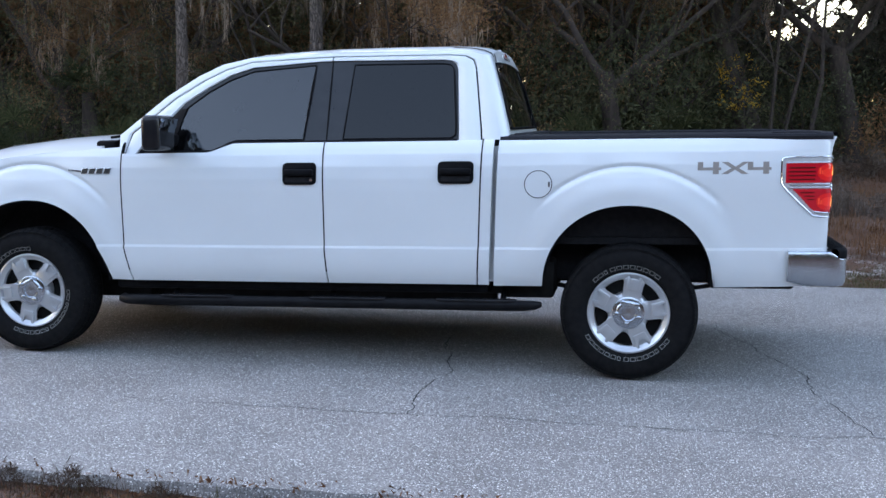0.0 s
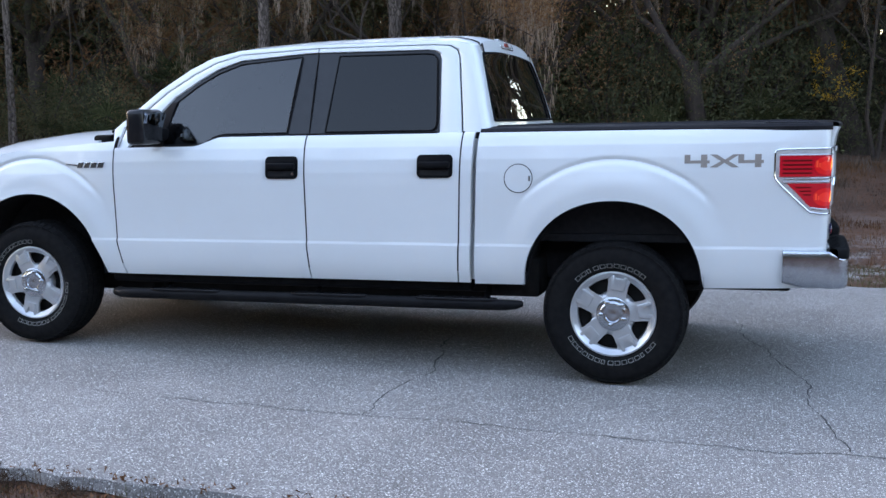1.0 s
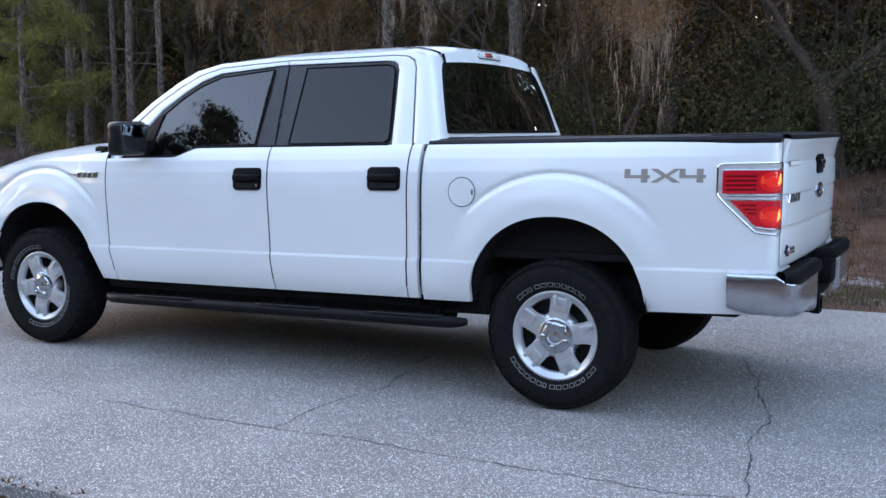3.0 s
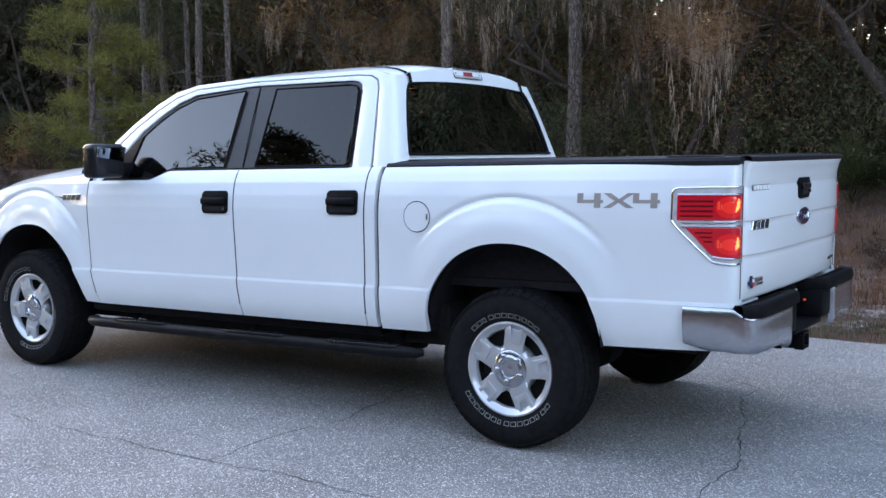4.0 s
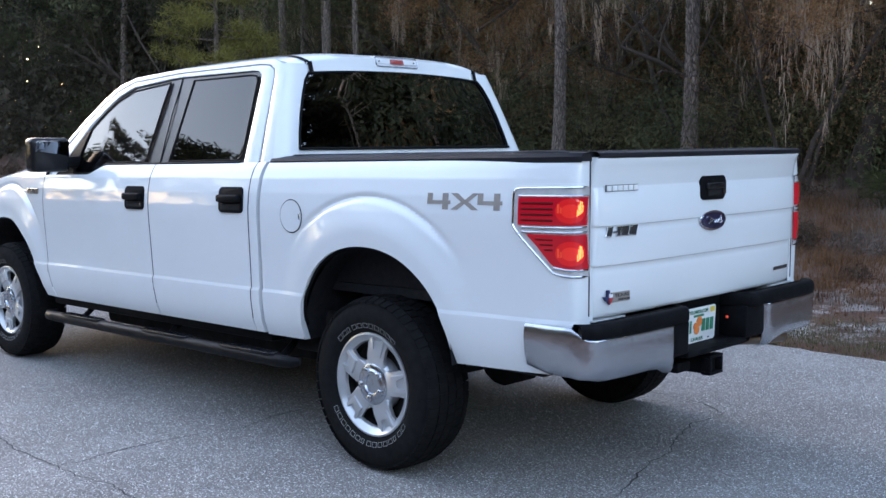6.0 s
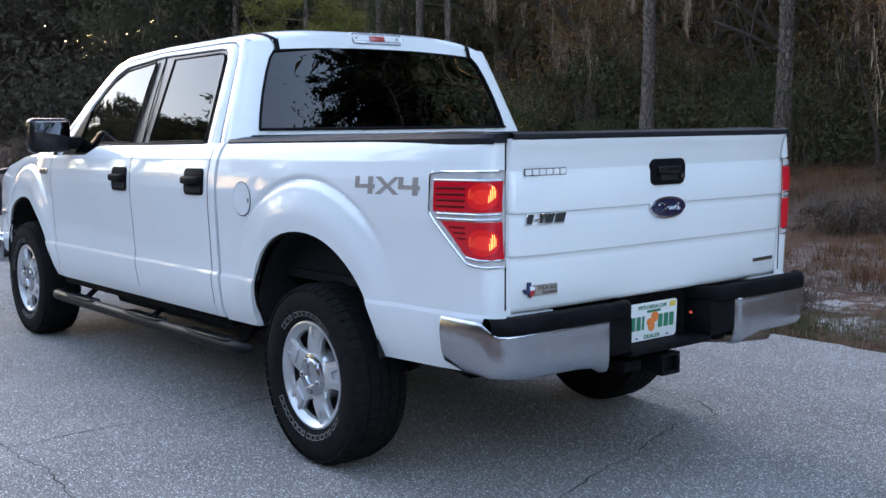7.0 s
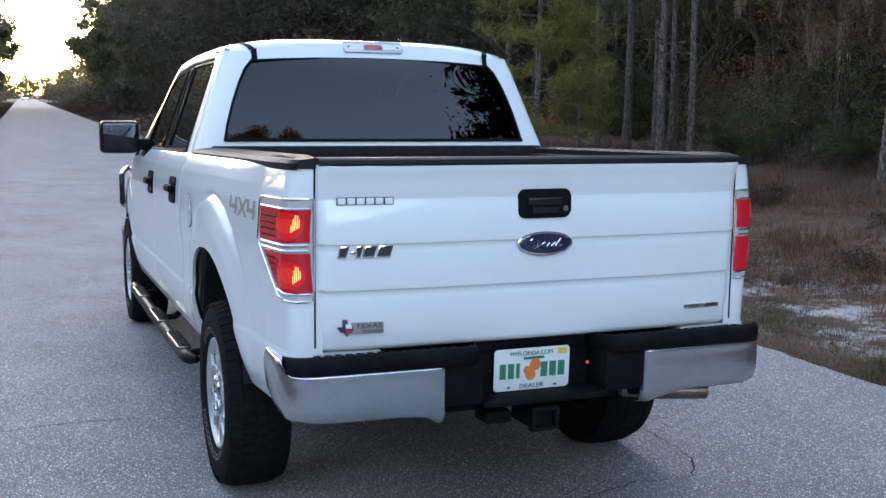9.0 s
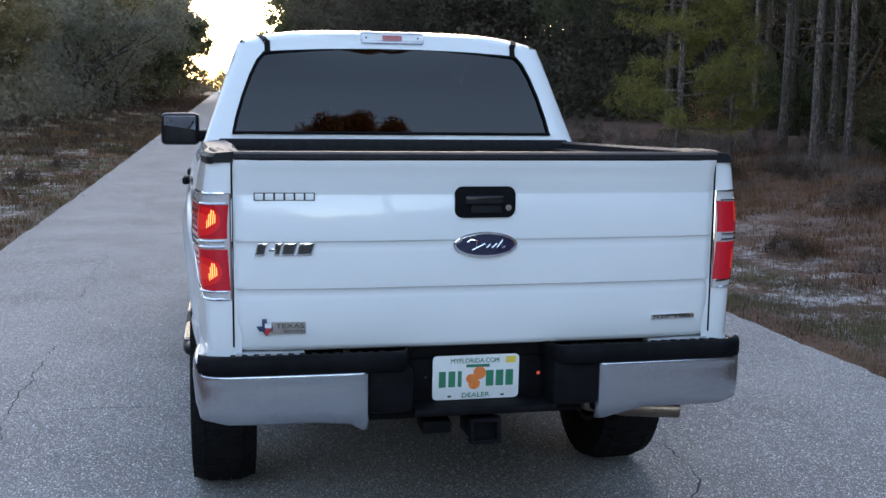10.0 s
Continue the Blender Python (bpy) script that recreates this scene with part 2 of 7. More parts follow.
def add_loam(m):
    """Down the near verge the red litter gives way to grey-olive loam."""
    n, l = m.node_tree.nodes, m.node_tree.links
    b = n["Principled BSDF"]
    old = b.inputs["Base Color"].links[0].from_socket
    tc, sep, no, ramp = n.new("ShaderNodeTexCoord"), n.new("ShaderNodeSeparateXYZ"), n.new("ShaderNodeTexNoise"), n.new("ShaderNodeValToRGB")
    l.new(tc.outputs["Object"], sep.inputs["Vector"])
    no.inputs["Scale"].default_value, no.inputs["Detail"].default_value, no.inputs["Roughness"].default_value = 2.2, 10.0, 0.75
    l.new(tc.outputs["Object"], no.inputs["Vector"])
    e = ramp.color_ramp.elements
    e[0].position, e[0].color, e[1].position, e[1].color = 0.36, (0.024, 0.018, 0.011, 1), 0.66, (0.085, 0.062, 0.039, 1)
    l.new(no.outputs["Fac"], ramp.inputs["Fac"])
    far, near, mu = n.new("ShaderNodeMapRange"), n.new("ShaderNodeMapRange"), n.new("ShaderNodeMath")
    far.inputs["From Min"].default_value, far.inputs["From Max"].default_value = -5.0, -10.0
    near.inputs["From Min"].default_value, near.inputs["From Max"].default_value = -2.0, -3.0
    l.new(sep.outputs["X"], far.inputs["Value"])
    l.new(sep.outputs["Y"], near.inputs["Value"])
    mu.operation = "MULTIPLY"
    l.new(far.outputs["Result"], mu.inputs[0])
    l.new(near.outputs["Result"], mu.inputs[1])
    mx = n.new("ShaderNodeMix")
    mx.data_type = "RGBA"
    l.new(mu.outputs[0], mx.inputs["Factor"])
    l.new(old, mx.inputs["A"])
    l.new(ramp.outputs["Color"], mx.inputs["B"])
    l.new(mx.outputs["Result"], b.inputs["Base Color"])
add_loam(SOIL)
add_sand(SOIL)


def plated(m, scale, tall):
    """Bark broken into long plates with dark fissures between them."""
    n, l = m.node_tree.nodes, m.node_tree.links
    b = n["Principled BSDF"]
    old = b.inputs["Base Color"].links[0].from_socket
    tc, mp, vo, mr, mx = n.new("ShaderNodeTexCoord"), n.new("ShaderNodeMapping"), n.new("ShaderNodeTexVoronoi"), n.new("ShaderNodeMapRange"), n.new("ShaderNodeMix")
    wob, add = n.new("ShaderNodeTexNoise"), n.new("ShaderNodeMixRGB")
    mp.inputs["Scale"].default_value = (1.0, 1.0, 1.0 / tall)
    wob.inputs["Scale"].default_value = 9.0
    add.blend_type, add.inputs["Fac"].default_value = "ADD", 0.12
    l.new(tc.outputs["Object"], mp.inputs["Vector"])
    l.new(mp.outputs["Vector"], wob.inputs["Vector"])
    l.new(mp.outputs["Vector"], add.inputs["Color1"])
    l.new(wob.outputs["Color"], add.inputs["Color2"])
    l.new(add.outputs["Color"], vo.inputs["Vector"])
    vo.feature = "DISTANCE_TO_EDGE"
    vo.inputs["Scale"].default_value = scale
    mr.inputs["From Min"].default_value, mr.inputs["From Max"].default_value = 0.01, 0.14
    l.new(vo.outputs["Distance"], mr.inputs["Value"])
    mx.data_type = "RGBA"
    l.new(mr.outputs["Result"], mx.inputs["Factor"])
    mx.inputs["A"].default_value = (0.055, 0.04, 0.033, 1)
    l.new(old, mx.inputs["B"])
    l.new(mx.outputs["Result"], b.inputs["Base Color"])
    bu = n.new("ShaderNodeBump")
    bu.inputs["Strength"].default_value, bu.inputs["Distance"].default_value = 1.0, 0.03
    l.new(mr.outputs["Result"], bu.inputs["Height"])
    old_n = b.inputs["Normal"].links[0].from_socket
    l.new(old_n, bu.inputs["Normal"])
    l.new(bu.outputs["Normal"], b.inputs["Normal"])


BARK_PINE = mat("pine_bark", (0.075, 0.054, 0.045), (0.235, 0.178, 0.15), rough=0.95, scale=4, fine=30, bump=0.8, bump_scale=35, tall=3.0)
plated(BARK_PINE, 27.0, 3.6)
BARK_OAK = mat("oak_bark", (0.022, 0.015, 0.012), (0.066, 0.045, 0.035), rough=0.95, scale=5, fine=24, bump=0.9, bump_scale=24, tall=3.0)
LEAF_OAK = leaf_mat("oak_leaves", (0.068, 0.062, 0.034), (0.15, 0.132, 0.066))
LEAF_DARK = leaf_mat("dark_evergreen_leaves", (0.044, 0.048, 0.028), (0.115, 0.12, 0.062))
# dark holly green, taken down further to hold the canopy's shade in its colour
LEAF_HOLLY_SHADE = leaf_mat("holly_leaves_with_painted_shade", (0.014, 0.016, 0.011), (0.036, 0.038, 0.022), 0.15)
# the wood's inner shade is mixed into this leaf colour
LEAF_FAR_SHADE = leaf_mat("distant_foliage_with_painted_shade", (0.044, 0.039, 0.03), (0.085, 0.073, 0.054))
LEAF_BROWN = leaf_mat("withered_brown_leaves", (0.14, 0.074, 0.04), (0.33, 0.18, 0.088))
# bright gold is low sunlight on leaves, put into the colour
LEAF_SUNLIT = leaf_mat("leaves_with_painted_sunlight", (0.5, 0.27, 0.03), (0.8, 0.5, 0.09), 0.5)
LEAF_PINE = leaf_mat("young_pine_needles", (0.085, 0.082, 0.026), (0.19, 0.172, 0.05))
LEAF_PALM = leaf_mat("palmetto_fronds", (0.03, 0.038, 0.018), (0.10, 0.108, 0.05))
# olive leaves paled in colour to stand in for haze under the bright sky
LEAF_HAZE = leaf_mat("olive_leaves_with_painted_haze", (0.112, 0.109, 0.083), (0.178, 0.170, 0.126))
MOSS = leaf_mat("grey_hanging_moss", (0.18, 0.13, 0.098), (0.42, 0.305, 0.23))
GRASS_DRY = leaf_mat("dry_grass", (0.042, 0.027, 0.019), (0.105, 0.069, 0.048), 0.2)
GRASS_GREEN = leaf_mat("dull_green_grass", (0.058, 0.058, 0.027), (0.135, 0.125, 0.06), 0.2)
BRUSH = leaf_mat("grey_brown_brush", (0.075, 0.056, 0.046), (0.19, 0.15, 0.125), 0.2)
GRASS_RUST = leaf_mat("rusty_dry_grass", (0.075, 0.036, 0.018), (0.2, 0.105, 0.055), 0.2)
LITTER = leaf_mat("fallen_leaves", (0.085, 0.038, 0.021), (0.2, 0.1, 0.055), 0.1)


# ---- mesh tools ----
def mark_sharp(bm, angle):
    for f in bm.faces:
        f.smooth = True
    for e in bm.edges:
        if len(e.link_faces) == 2:
            e.smooth = e.calc_face_angle(0.0) < radians(angle)
        else:
            e.smooth = True


def mesh_of(name, bm, material, sharp=35):
    bmesh.ops.recalc_face_normals(bm, faces=bm.faces[:])
    mark_sharp(bm, sharp)
    me = bpy.data.meshes.new(name)
    bm.to_mesh(me)
    bm.free()
    for m in material if isinstance(material, (list, tuple)) else [material]:
        me.materials.append(m)
    return me


def part(name, bm, material, parent, label="", sharp=35):
    """One mesh object under a thing or a part."""
    ob = new(name, mesh_of(name, bm, material, sharp) if isinstance(bm, bmesh.types.BMesh) else bm)
    ob.parent = parent
    return tagged(ob, label)


def thing(name, label, category, group="", kind="", at=None):
    ob = new(name)
    ob.empty_display_size = 0.1
    if at is not None:
        ob.matrix_basis = at
    return tagged(ob, label, category, group, kind)


def box(bm, x0, x1, y0, y1, z0, z1, bevel=0.0, seg=2):
    vs = [bm.verts.new((x, y, z)) for x in (x0, x1) for y in (y0, y1) for z in (z0, z1)]
    fs = [bm.faces.new([vs[i] for i in q]) for q in ((0, 1, 3, 2), (4, 6, 7, 5), (0, 4, 5, 1), (2, 3, 7, 6), (0, 2, 6, 4), (1, 5, 7, 3))]
    if bevel:
        es = {e for f in fs for e in f.edges}
        bmesh.ops.bevel(bm, geom=list(es), offset=bevel, segments=seg, profile=0.5, affect="EDGES")
    return vs


def tube(bm, pts, radii, seg=8, cap=True):
    """A round tube along points; radii one number or one for each point."""
    pts = [Vector(p) for p in pts]
    radii = radii if isinstance(radii, (list, tuple)) else [radii] * len(pts)
    rings, side = [], None
    for i, p in enumerate(pts):
        d = (pts[min(i + 1, len(pts) - 1)] - pts[max(i - 1, 0)]).normalized()
        if side is None:
            side = d.orthogonal().normalized()
        side = (side - d * side.dot(d)).normalized()
        up = d.cross(side)
        rings.append([bm.verts.new(p + (side * math.cos(2 * math.pi * k / seg) + up * math.sin(2 * math.pi * k / seg)) * radii[i]) for k in range(seg)])
    for a, b in zip(rings, rings[1:]):
        for k in range(seg):
            bm.faces.new((a[k], a[(k + 1) % seg], b[(k + 1) % seg], b[k]))
    if cap:
        bm.faces.new(rings[0][::-1])
        bm.faces.new(rings[-1])


def lathe(bm, profile, seg=48, closed=False):
    """Turns (y, r) points round the y axis."""
    rings = [[bm.verts.new((r * math.cos(2 * math.pi * k / seg), y, r * math.sin(2 * math.pi * k / seg))) for k in range(seg)] for y, r in profile]
    pairs = list(zip(rings, rings[1:])) + ([(rings[-1], rings[0])] if closed else [])
    for a, b in pairs:
        for k in range(seg):
            bm.faces.new((a[k], a[(k + 1) % seg], b[(k + 1) % seg], b[k]))
    return rings


def skin(bm, rows):
    """Quads over rows of points of equal length."""
    vr = [[bm.verts.new(p) for p in row] for row in rows]
    for a, b in zip(vr, vr[1:]):
        for k in range(len(a) - 1):
            bm.faces.new((a[k], a[k + 1], b[k + 1], b[k]))
    return vr


def weld(bm, dist=1e-4):
    bmesh.ops.remove_doubles(bm, verts=bm.verts[:], dist=dist)
    bmesh.ops.dissolve_degenerate(bm, edges=bm.edges[:], dist=dist / 2)


def hem(bm, offset, lip=0.006):
    """Turns the open edges of a sheet inwards, so that it shows thickness."""
    edges = [e for e in bm.edges if len(e.link_faces) == 1]
    got = bmesh.ops.extrude_edge_only(bm, edges=edges)
    bmesh.ops.translate(bm, verts=[v for v in got["geom"] if isinstance(v, bmesh.types.BMVert)], vec=offset)


def prism(bm, poly, place, depth, bevel=0.0):
    """A flat plate of a 2D outline: place(u, v, w) gives the point, w running from 0 (back) to depth (front)."""
    a = [bm.verts.new(place(u, v, 0.0)) for u, v in poly]
    b = [bm.verts.new(place(u, v, depth)) for u, v in poly]
    bm.faces.new(a)
    top = bm.faces.new(b[::-1])
    for k in range(len(poly)):
        j = (k + 1) % len(poly)
        bm.faces.new((a[k], a[j], b[j], b[k]))
    if bevel:
        bmesh.ops.bevel(bm, geom=list(top.edges), offset=bevel, segments=2, profile=0.5, affect="EDGES")


def rounded(x0, x1, y0, y1, r, n=5):
    out = []
    for cx, cy, a0 in ((x1 - r, y1 - r, 0), (x0 + r, y1 - r, 90), (x0 + r, y0 + r, 180), (x1 - r, y0 + r, 270)):
        out += [(cx + r * math.cos(radians(a0 + 90 * k / n)), cy + r * math.sin(radians(a0 + 90 * k / n))) for k in range(n + 1)]
    return out


def lerp_table(table, x):
    """Straight lines through a sorted table of (x, y)."""
    if x <= table[0][0]:
        return table[0][1]
    for (x0, y0), (x1, y1) in zip(table, table[1:]):
        if x <= x1:
            return y0 + (y1 - y0) * (x - x0) / (x1 - x0)
    return table[-1][1]


def ease(t):
    t = min(1.0, max(0.0, t))
    return t * t * (3 - 2 * t)


def word(text, height, depth, material, name):
    """Raised letters in the built-in font as a mesh: x to the right, y up, z out of the face; centred."""
    cu = bpy.data.curves.new(name, "FONT")
    cu.body, cu.size, cu.extrude, cu.align_x, cu.align_y = text, 1.0, 0.01, "CENTER", "CENTER"
    ob = new(name, cu)
    bpy.context.view_layer.update()
    me = bpy.data.meshes.new_from_object(ob.evaluated_get(bpy.context.evaluated_depsgraph_get()))
    bpy.data.objects.remove(ob)
    bpy.data.curves.remove(cu)
    co = np.array([v.co[:] for v in me.vertices])
    lo, hi = co.min(0), co.max(0)
    k = height / (hi[1] - lo[1])
    for v in me.vertices:
        v.co = ((v.co.x - (lo[0] + hi[0]) / 2) * k, (v.co.y - (lo[1] + hi[1]) / 2) * k, (v.co.z - lo[2]) / max(1e-6, hi[2] - lo[2]) * depth)
    me.materials.clear()
    me.materials.append(material)
    return me, (hi[0] - lo[0]) * k


# ---- ground and road ----
ROAD_L, ROAD_R = -3.05, 2.97


def climb(x):
    """The land rises by one in a hundred ahead of the truck."""
    t = max(0.0, -x - 12.0)
    return 0.0097 * t * t / (t + 8.0)


def veer(x):
    """The road bears slightly away from the near verge as it climbs."""
    return 0.55 * climb(x)


def ground_z(x, y):
    """The verge dips beside the road, then rises gently into the woods."""
    y -= veer(x)
    d = (y - ROAD_R) if y > 0 else (ROAD_L - y)
    if d <= 0:
        return climb(x) - 0.06
    z = climb(x) - 0.06 + 0.05 * ease(d / 0.25)
    if d > 0.1:
        rise = (0.82 if y > 0 else 0.45)
        z += rise * ease((d - 0.8) / 9.0) + 0.012 * max(0.0, min(d, 40) - 7)
        z += 0.05 * ease(d / 2) * noise.noise(Vector((x * 0.45, y * 0.45, 0))) + 0.03 * ease(d / 1.0) * noise.noise(Vector((x * 1.7, y * 1.7, 3)))
    return z


def axis_steps(stops):
    out = []
    for (a, step), (b, _) in zip(stops, stops[1:]):
        n = max(1, round((b - a) / step))
        out += [a + (b - a) * k / n for k in range(n)]
    return out + [stops[-1][0]]


gx = axis_steps([(-1600, 200), (-400, 40), (-120, 8), (-40, 1.0), (-16, 0.35), (10, 0.8), (30, 8), (80, 60), (500, 200), (1200, 1)])
gy = axis_steps([(-1200, 200), (-200, 40), (-60, 6), (-20, 0.8), (-8, 0.3), (-3.6, 0.12), (-2.7, 0.5), (2.7, 0.1), (3.6, 0.3), (16, 0.8), (40, 6), (100, 50), (300, 200), (1200, 1)])
bm = bmesh.new()
skin(bm, [[(x, y, ground_z(x, y)) for y in gy] for x in gx])
ground = tagged(new("ground", mesh_of("ground", bm, SOIL, 80)), "sandy verge with pine litter and dry grass", "ground", kind="structure")

rng = random.Random(4)
bm = bmesh.new()
rows = []
for x in axis_steps([(-1500, 100), (-200, 10), (-60, 1.0), (-14, 0.10), (8, 0.5), (40, 20), (300, 1)]):
    jl, jr = (0.05 * noise.noise(Vector((x * 0.9, 1, 0))) + 0.035 * noise.noise(Vector((x * 6, 1, 5))), 0.05 * noise.noise(Vector((x * 0.9, 9, 0))) + 0.035 * noise.noise(Vector((x * 6, 4, 5))))
    vy, cz = veer(x), climb(x)
    rows.append([(px, py + vy, pz + cz) for px, py, pz in [(x, ROAD_L + jl, -0.05), (x, ROAD_L + jl + 0.015, -0.002)] + [(x, y, 0.0) for y in (-2.6, -1.5, 0, 1.5, 2.6)] + [(x, ROAD_R + jr - 0.015, -0.002), (x, ROAD_R + jr, -0.05)]])
skin(bm, rows)
road = tagged(new("road", mesh_of("road", bm, ROAD, 60)), "pale grey chip-seal asphalt road with fine cracks", "road", kind="structure")


def crack(points, width, seed, wander=0.035):
    """A broken line in the asphalt that wanders between its turning points."""
    r = random.Random(seed)
    bm = bmesh.new()
    pts = []
    for (x0, y0), (x1, y1) in zip(points, points[1:]):
        n = max(2, int(math.hypot(x1 - x0, y1 - y0) / 0.045))
        for k in range(n):
            pts.append((x0 + (x1 - x0) * k / n, y0 + (y1 - y0) * k / n))
    pts.append(points[-1])
    last = None
    for i, (x, y) in enumerate(pts):
        d = Vector((pts[min(i + 1, len(pts) - 1)][0] - pts[max(i - 1, 0)][0], pts[min(i + 1, len(pts) - 1)][1] - pts[max(i - 1, 0)][1])).normalized()
        o = wander * noise.noise(Vector((i * 0.13, seed, 0))) * 2 + r.uniform(-0.012, 0.012)
        w = width * max(0.0, 0.55 + 0.9 * noise.noise(Vector((i * 0.21, seed, 7)))) + 0.0008
        c = Vector((x - d.y * o, y + d.x * o))
        pair = (bm.verts.new((c.x - d.y * w, c.y + d.x * w, 0.002)), bm.verts.new((c.x + d.y * w, c.y - d.x * w, 0.002)))
        if last:
            bm.faces.new((last[0], last[1], pair[1], pair[0]))
        last = pair
    ob = new("road_crack", mesh_of("road_crack", bm, CRACK))
    ob.parent = road
    return ob


crack([(-13.6, -1.86), (-11.2, -1.86), (-9.2, -1.91), (-8.2, -1.93)], 0.004, 1)
crack([(-6.6, -1.95), (-5.2, -1.93), (-4.3, -1.9)], 0.0035, 5)
crack([(-2.6, -1.86), (-1.9, -1.89), (-1.4, -1.89), (-1.06, -1.88), (-0.7, -1.87), (-0.3, -1.87), (0.25, -1.89), (0.8, -1.88), (1.25, -1.86), (2.2, -1.8)], 0.004, 9, 0.02)
crack([(-1.06, -1.88), (-1.10, -1.55), (-1.06, -1.25), (-1.03, -0.93), (-1.10, -0.5), (-1.2, 0.1)], 0.0042, 2, 0.025)
crack([(0.63, 0.98), (0.60, 0.72), (0.79, 0.20), (0.88, -0.23), (0.98, -0.50), (1.02, -0.90), (1.03, -1.10), (1.09, -1.51), (1.15, -1.80)], 0.0042, 3, 0.025)
crack([(-0.3, 1.2), (-0.13, 1.13), (0.05, 1.16), (0.25, 1.18), (0.41, 1.12), (0.63, 0.98)], 0.0042, 4, 0.02)
crack([(-1.40, 1.9), (-1.46, 2.31), (-1.52, 2.77)], 0.0025, 6, 0.02)
crack([(-40, 0.8), (-12, 0.9), (-5.5, 1.1)], 0.0028, 7)


# ---- the pickup: x runs to its tail, its driver's side faces -y, the rear axle stands over the origin ----
RAKE = 0.0205          # the body sits a little higher at the tail
WHEELBASE, TYRE_R, HUB_Z = 3.67, 0.387, 0.387
HALF = [(0.50, 0.915), (0.535, 0.930), (0.60, 0.953), (0.70, 0.968), (0.744, 0.970), (0.757, 0.9625), (0.95, 0.973),
        (1.08, 0.981), (1.15, 0.982), (1.22, 0.977), (1.29, 0.963), (1.335, 0.943), (1.36, 0.925), (1.372, 0.905)]
ALONG = [(-4.60, 0.895), (-4.2, 0.928), (-3.7, 0.955), (-3.3, 0.982), (-3.0, 1.0), (-0.8, 1.0), (0.35, 0.966), (0.80, 0.946), (1.015, 0.922), (1.2, 0.92)]
ARCHES = ((-0.014, 0.528, 0.469, 0.681), (-3.66, 0.53, 0.495, 0.710))   # x, z, radius, outer edge of the swelling


def arch_z(x):
    for cx, cz, r, _ in ARCHES:
        if abs(x - cx) < r:
            d = abs(x - cx) / r
            return cz + r * (1 - d ** 2.15) ** (1 / 2.15) * 0.998
    return -1.0


def half_width(x, z):
    """Half the body's width at a length and height (body level, before the rake)."""
    y = lerp_table(HALF, z)
    if z > 1.2 and x > 0.2:
        y += (0.978 - (z - 1.2) * 0.10 - y) * 0.8 * ease((x - 0.2) / 0.8)
    y *= lerp_table(ALONG, x)
    if x < -3.1 and z > 0.9:
        y -= 0.03 * ease((z - 0.9) / 0.2) * ease((-3.1 - x) / 0.5)
    for cx, cz, r, ro in ARCHES:
        dx, dz = x - cx, z - cz
        d = max(math.hypot(dx, dz), 1e-6)
        up = dz / d
        edge = ro - 0.028 * ease((0.75 - up) / 0.6)
        if up > -0.1 and d < edge + 0.03:
            crease, swell = ease((up - 0.55) / 0.38), ease((up + 0.05) / 0.75)
            y += crease * (0.011 * ease((edge - d) / 0.030) - 0.012 * max(0.0, 1 - abs(d - edge - 0.004) / 0.020) ** 1.2) + swell * 0.024 * ease((edge - d) / 0.15)
    return y


def glass_y(z):
    """Half width of the cab above the belt."""
    return 0.905 - (z - 1.372) * 0.345


def raked(bm):
    for v in bm.verts:
        v.co.z += RAKE * v.co.x
    return bm


def body(name, bm, material, parent, label="", sharp=35):
    return part(name, raked(bm), material, parent, label, sharp)


truck = thing("pickup_truck", "white four-door pickup truck parked on the asphalt road, lamps lit", "pickup truck")

ROWS_Z = [0.53, 0.56, 0.60, 0.65, 0.70, 0.735, 0.742, 0.744, 0.757, 0.759] + [0.775 + 0.0125 * k for k in range(27)] + [1.108 + 0.0065 * k for k in range(32)] + [1.318, 1.335, 1.35, 1.362, 1.372]


def side_panel(side, left, right, bottom, top, columns, wrap=None):
    """A body panel of one side between two edge lines x(z) and two height lines z(x), its edges turned in."""
    bm = bmesh.new()
    rows = []
    for c in columns:
        row = []
        for zr in ROWS_Z:
            xm = lerp_table(left, 0.9) * (1 - c) + lerp_table(right, 0.9) * c
            z = min(max(zr, lerp_table(bottom, xm), arch_z(xm)), lerp_table(top, xm))
            x = lerp_table(left, z) * (1 - c) + lerp_table(right, z) * c
            z = max(z, min(arch_z(x), lerp_table(top, xm)))
            row.append((x, side * half_width(x, z), z))
        rows.append(row)
    if wrap:
        rows += wrap(rows[-1])
    skin(bm, rows)
    weld(bm)
    hem(bm, (0, -side * 0.03, 0))
    return bm


def even(n):
    return [k / n for k in range(n + 1)]


def arch_columns(x0, x1, arch, n=20):
    """Columns that lie close where the wheel arch is steep."""
    cx, _, r, ro = arch
    xs = [x0 + (x1 - x0) * k / 110 for k in range(111)] + [cx + r * math.cos(math.pi * k / (2 * n)) * s for k in range(2 * n + 1) for s in (1,)]
    xs += [cx - r * 0.9999, cx + r * 0.9999, cx - r * 1.002, cx + r * 1.002]
    xs = sorted({round(x, 5) for x in xs if x0 <= x <= x1} | {x0, x1})
    return [(x - x0) / (x1 - x0) for x in xs]


FENDER_R = [(0.535, -2.992), (0.74, -3.034), (1.40, -3.036)]
FDOOR_L = [(0.535, -2.983), (0.74, -3.025), (1.40, -3.027)]
FDOOR_R = [(0.535, -1.757), (0.74, -1.771), (1.40, -1.776)]
RDOOR_L = [(0.535, -1.748), (0.74, -1.762), (1.40, -1.767)]
RDOOR_R = [(0.535, -0.868), (0.74, -0.860), (1.40, -0.842)]
CORNER_L = [(0.535, -0.859), (0.74, -0.851), (1.40, -0.833)]
CORNER_R = [(0.535, -0.796), (1.40, -0.772)]
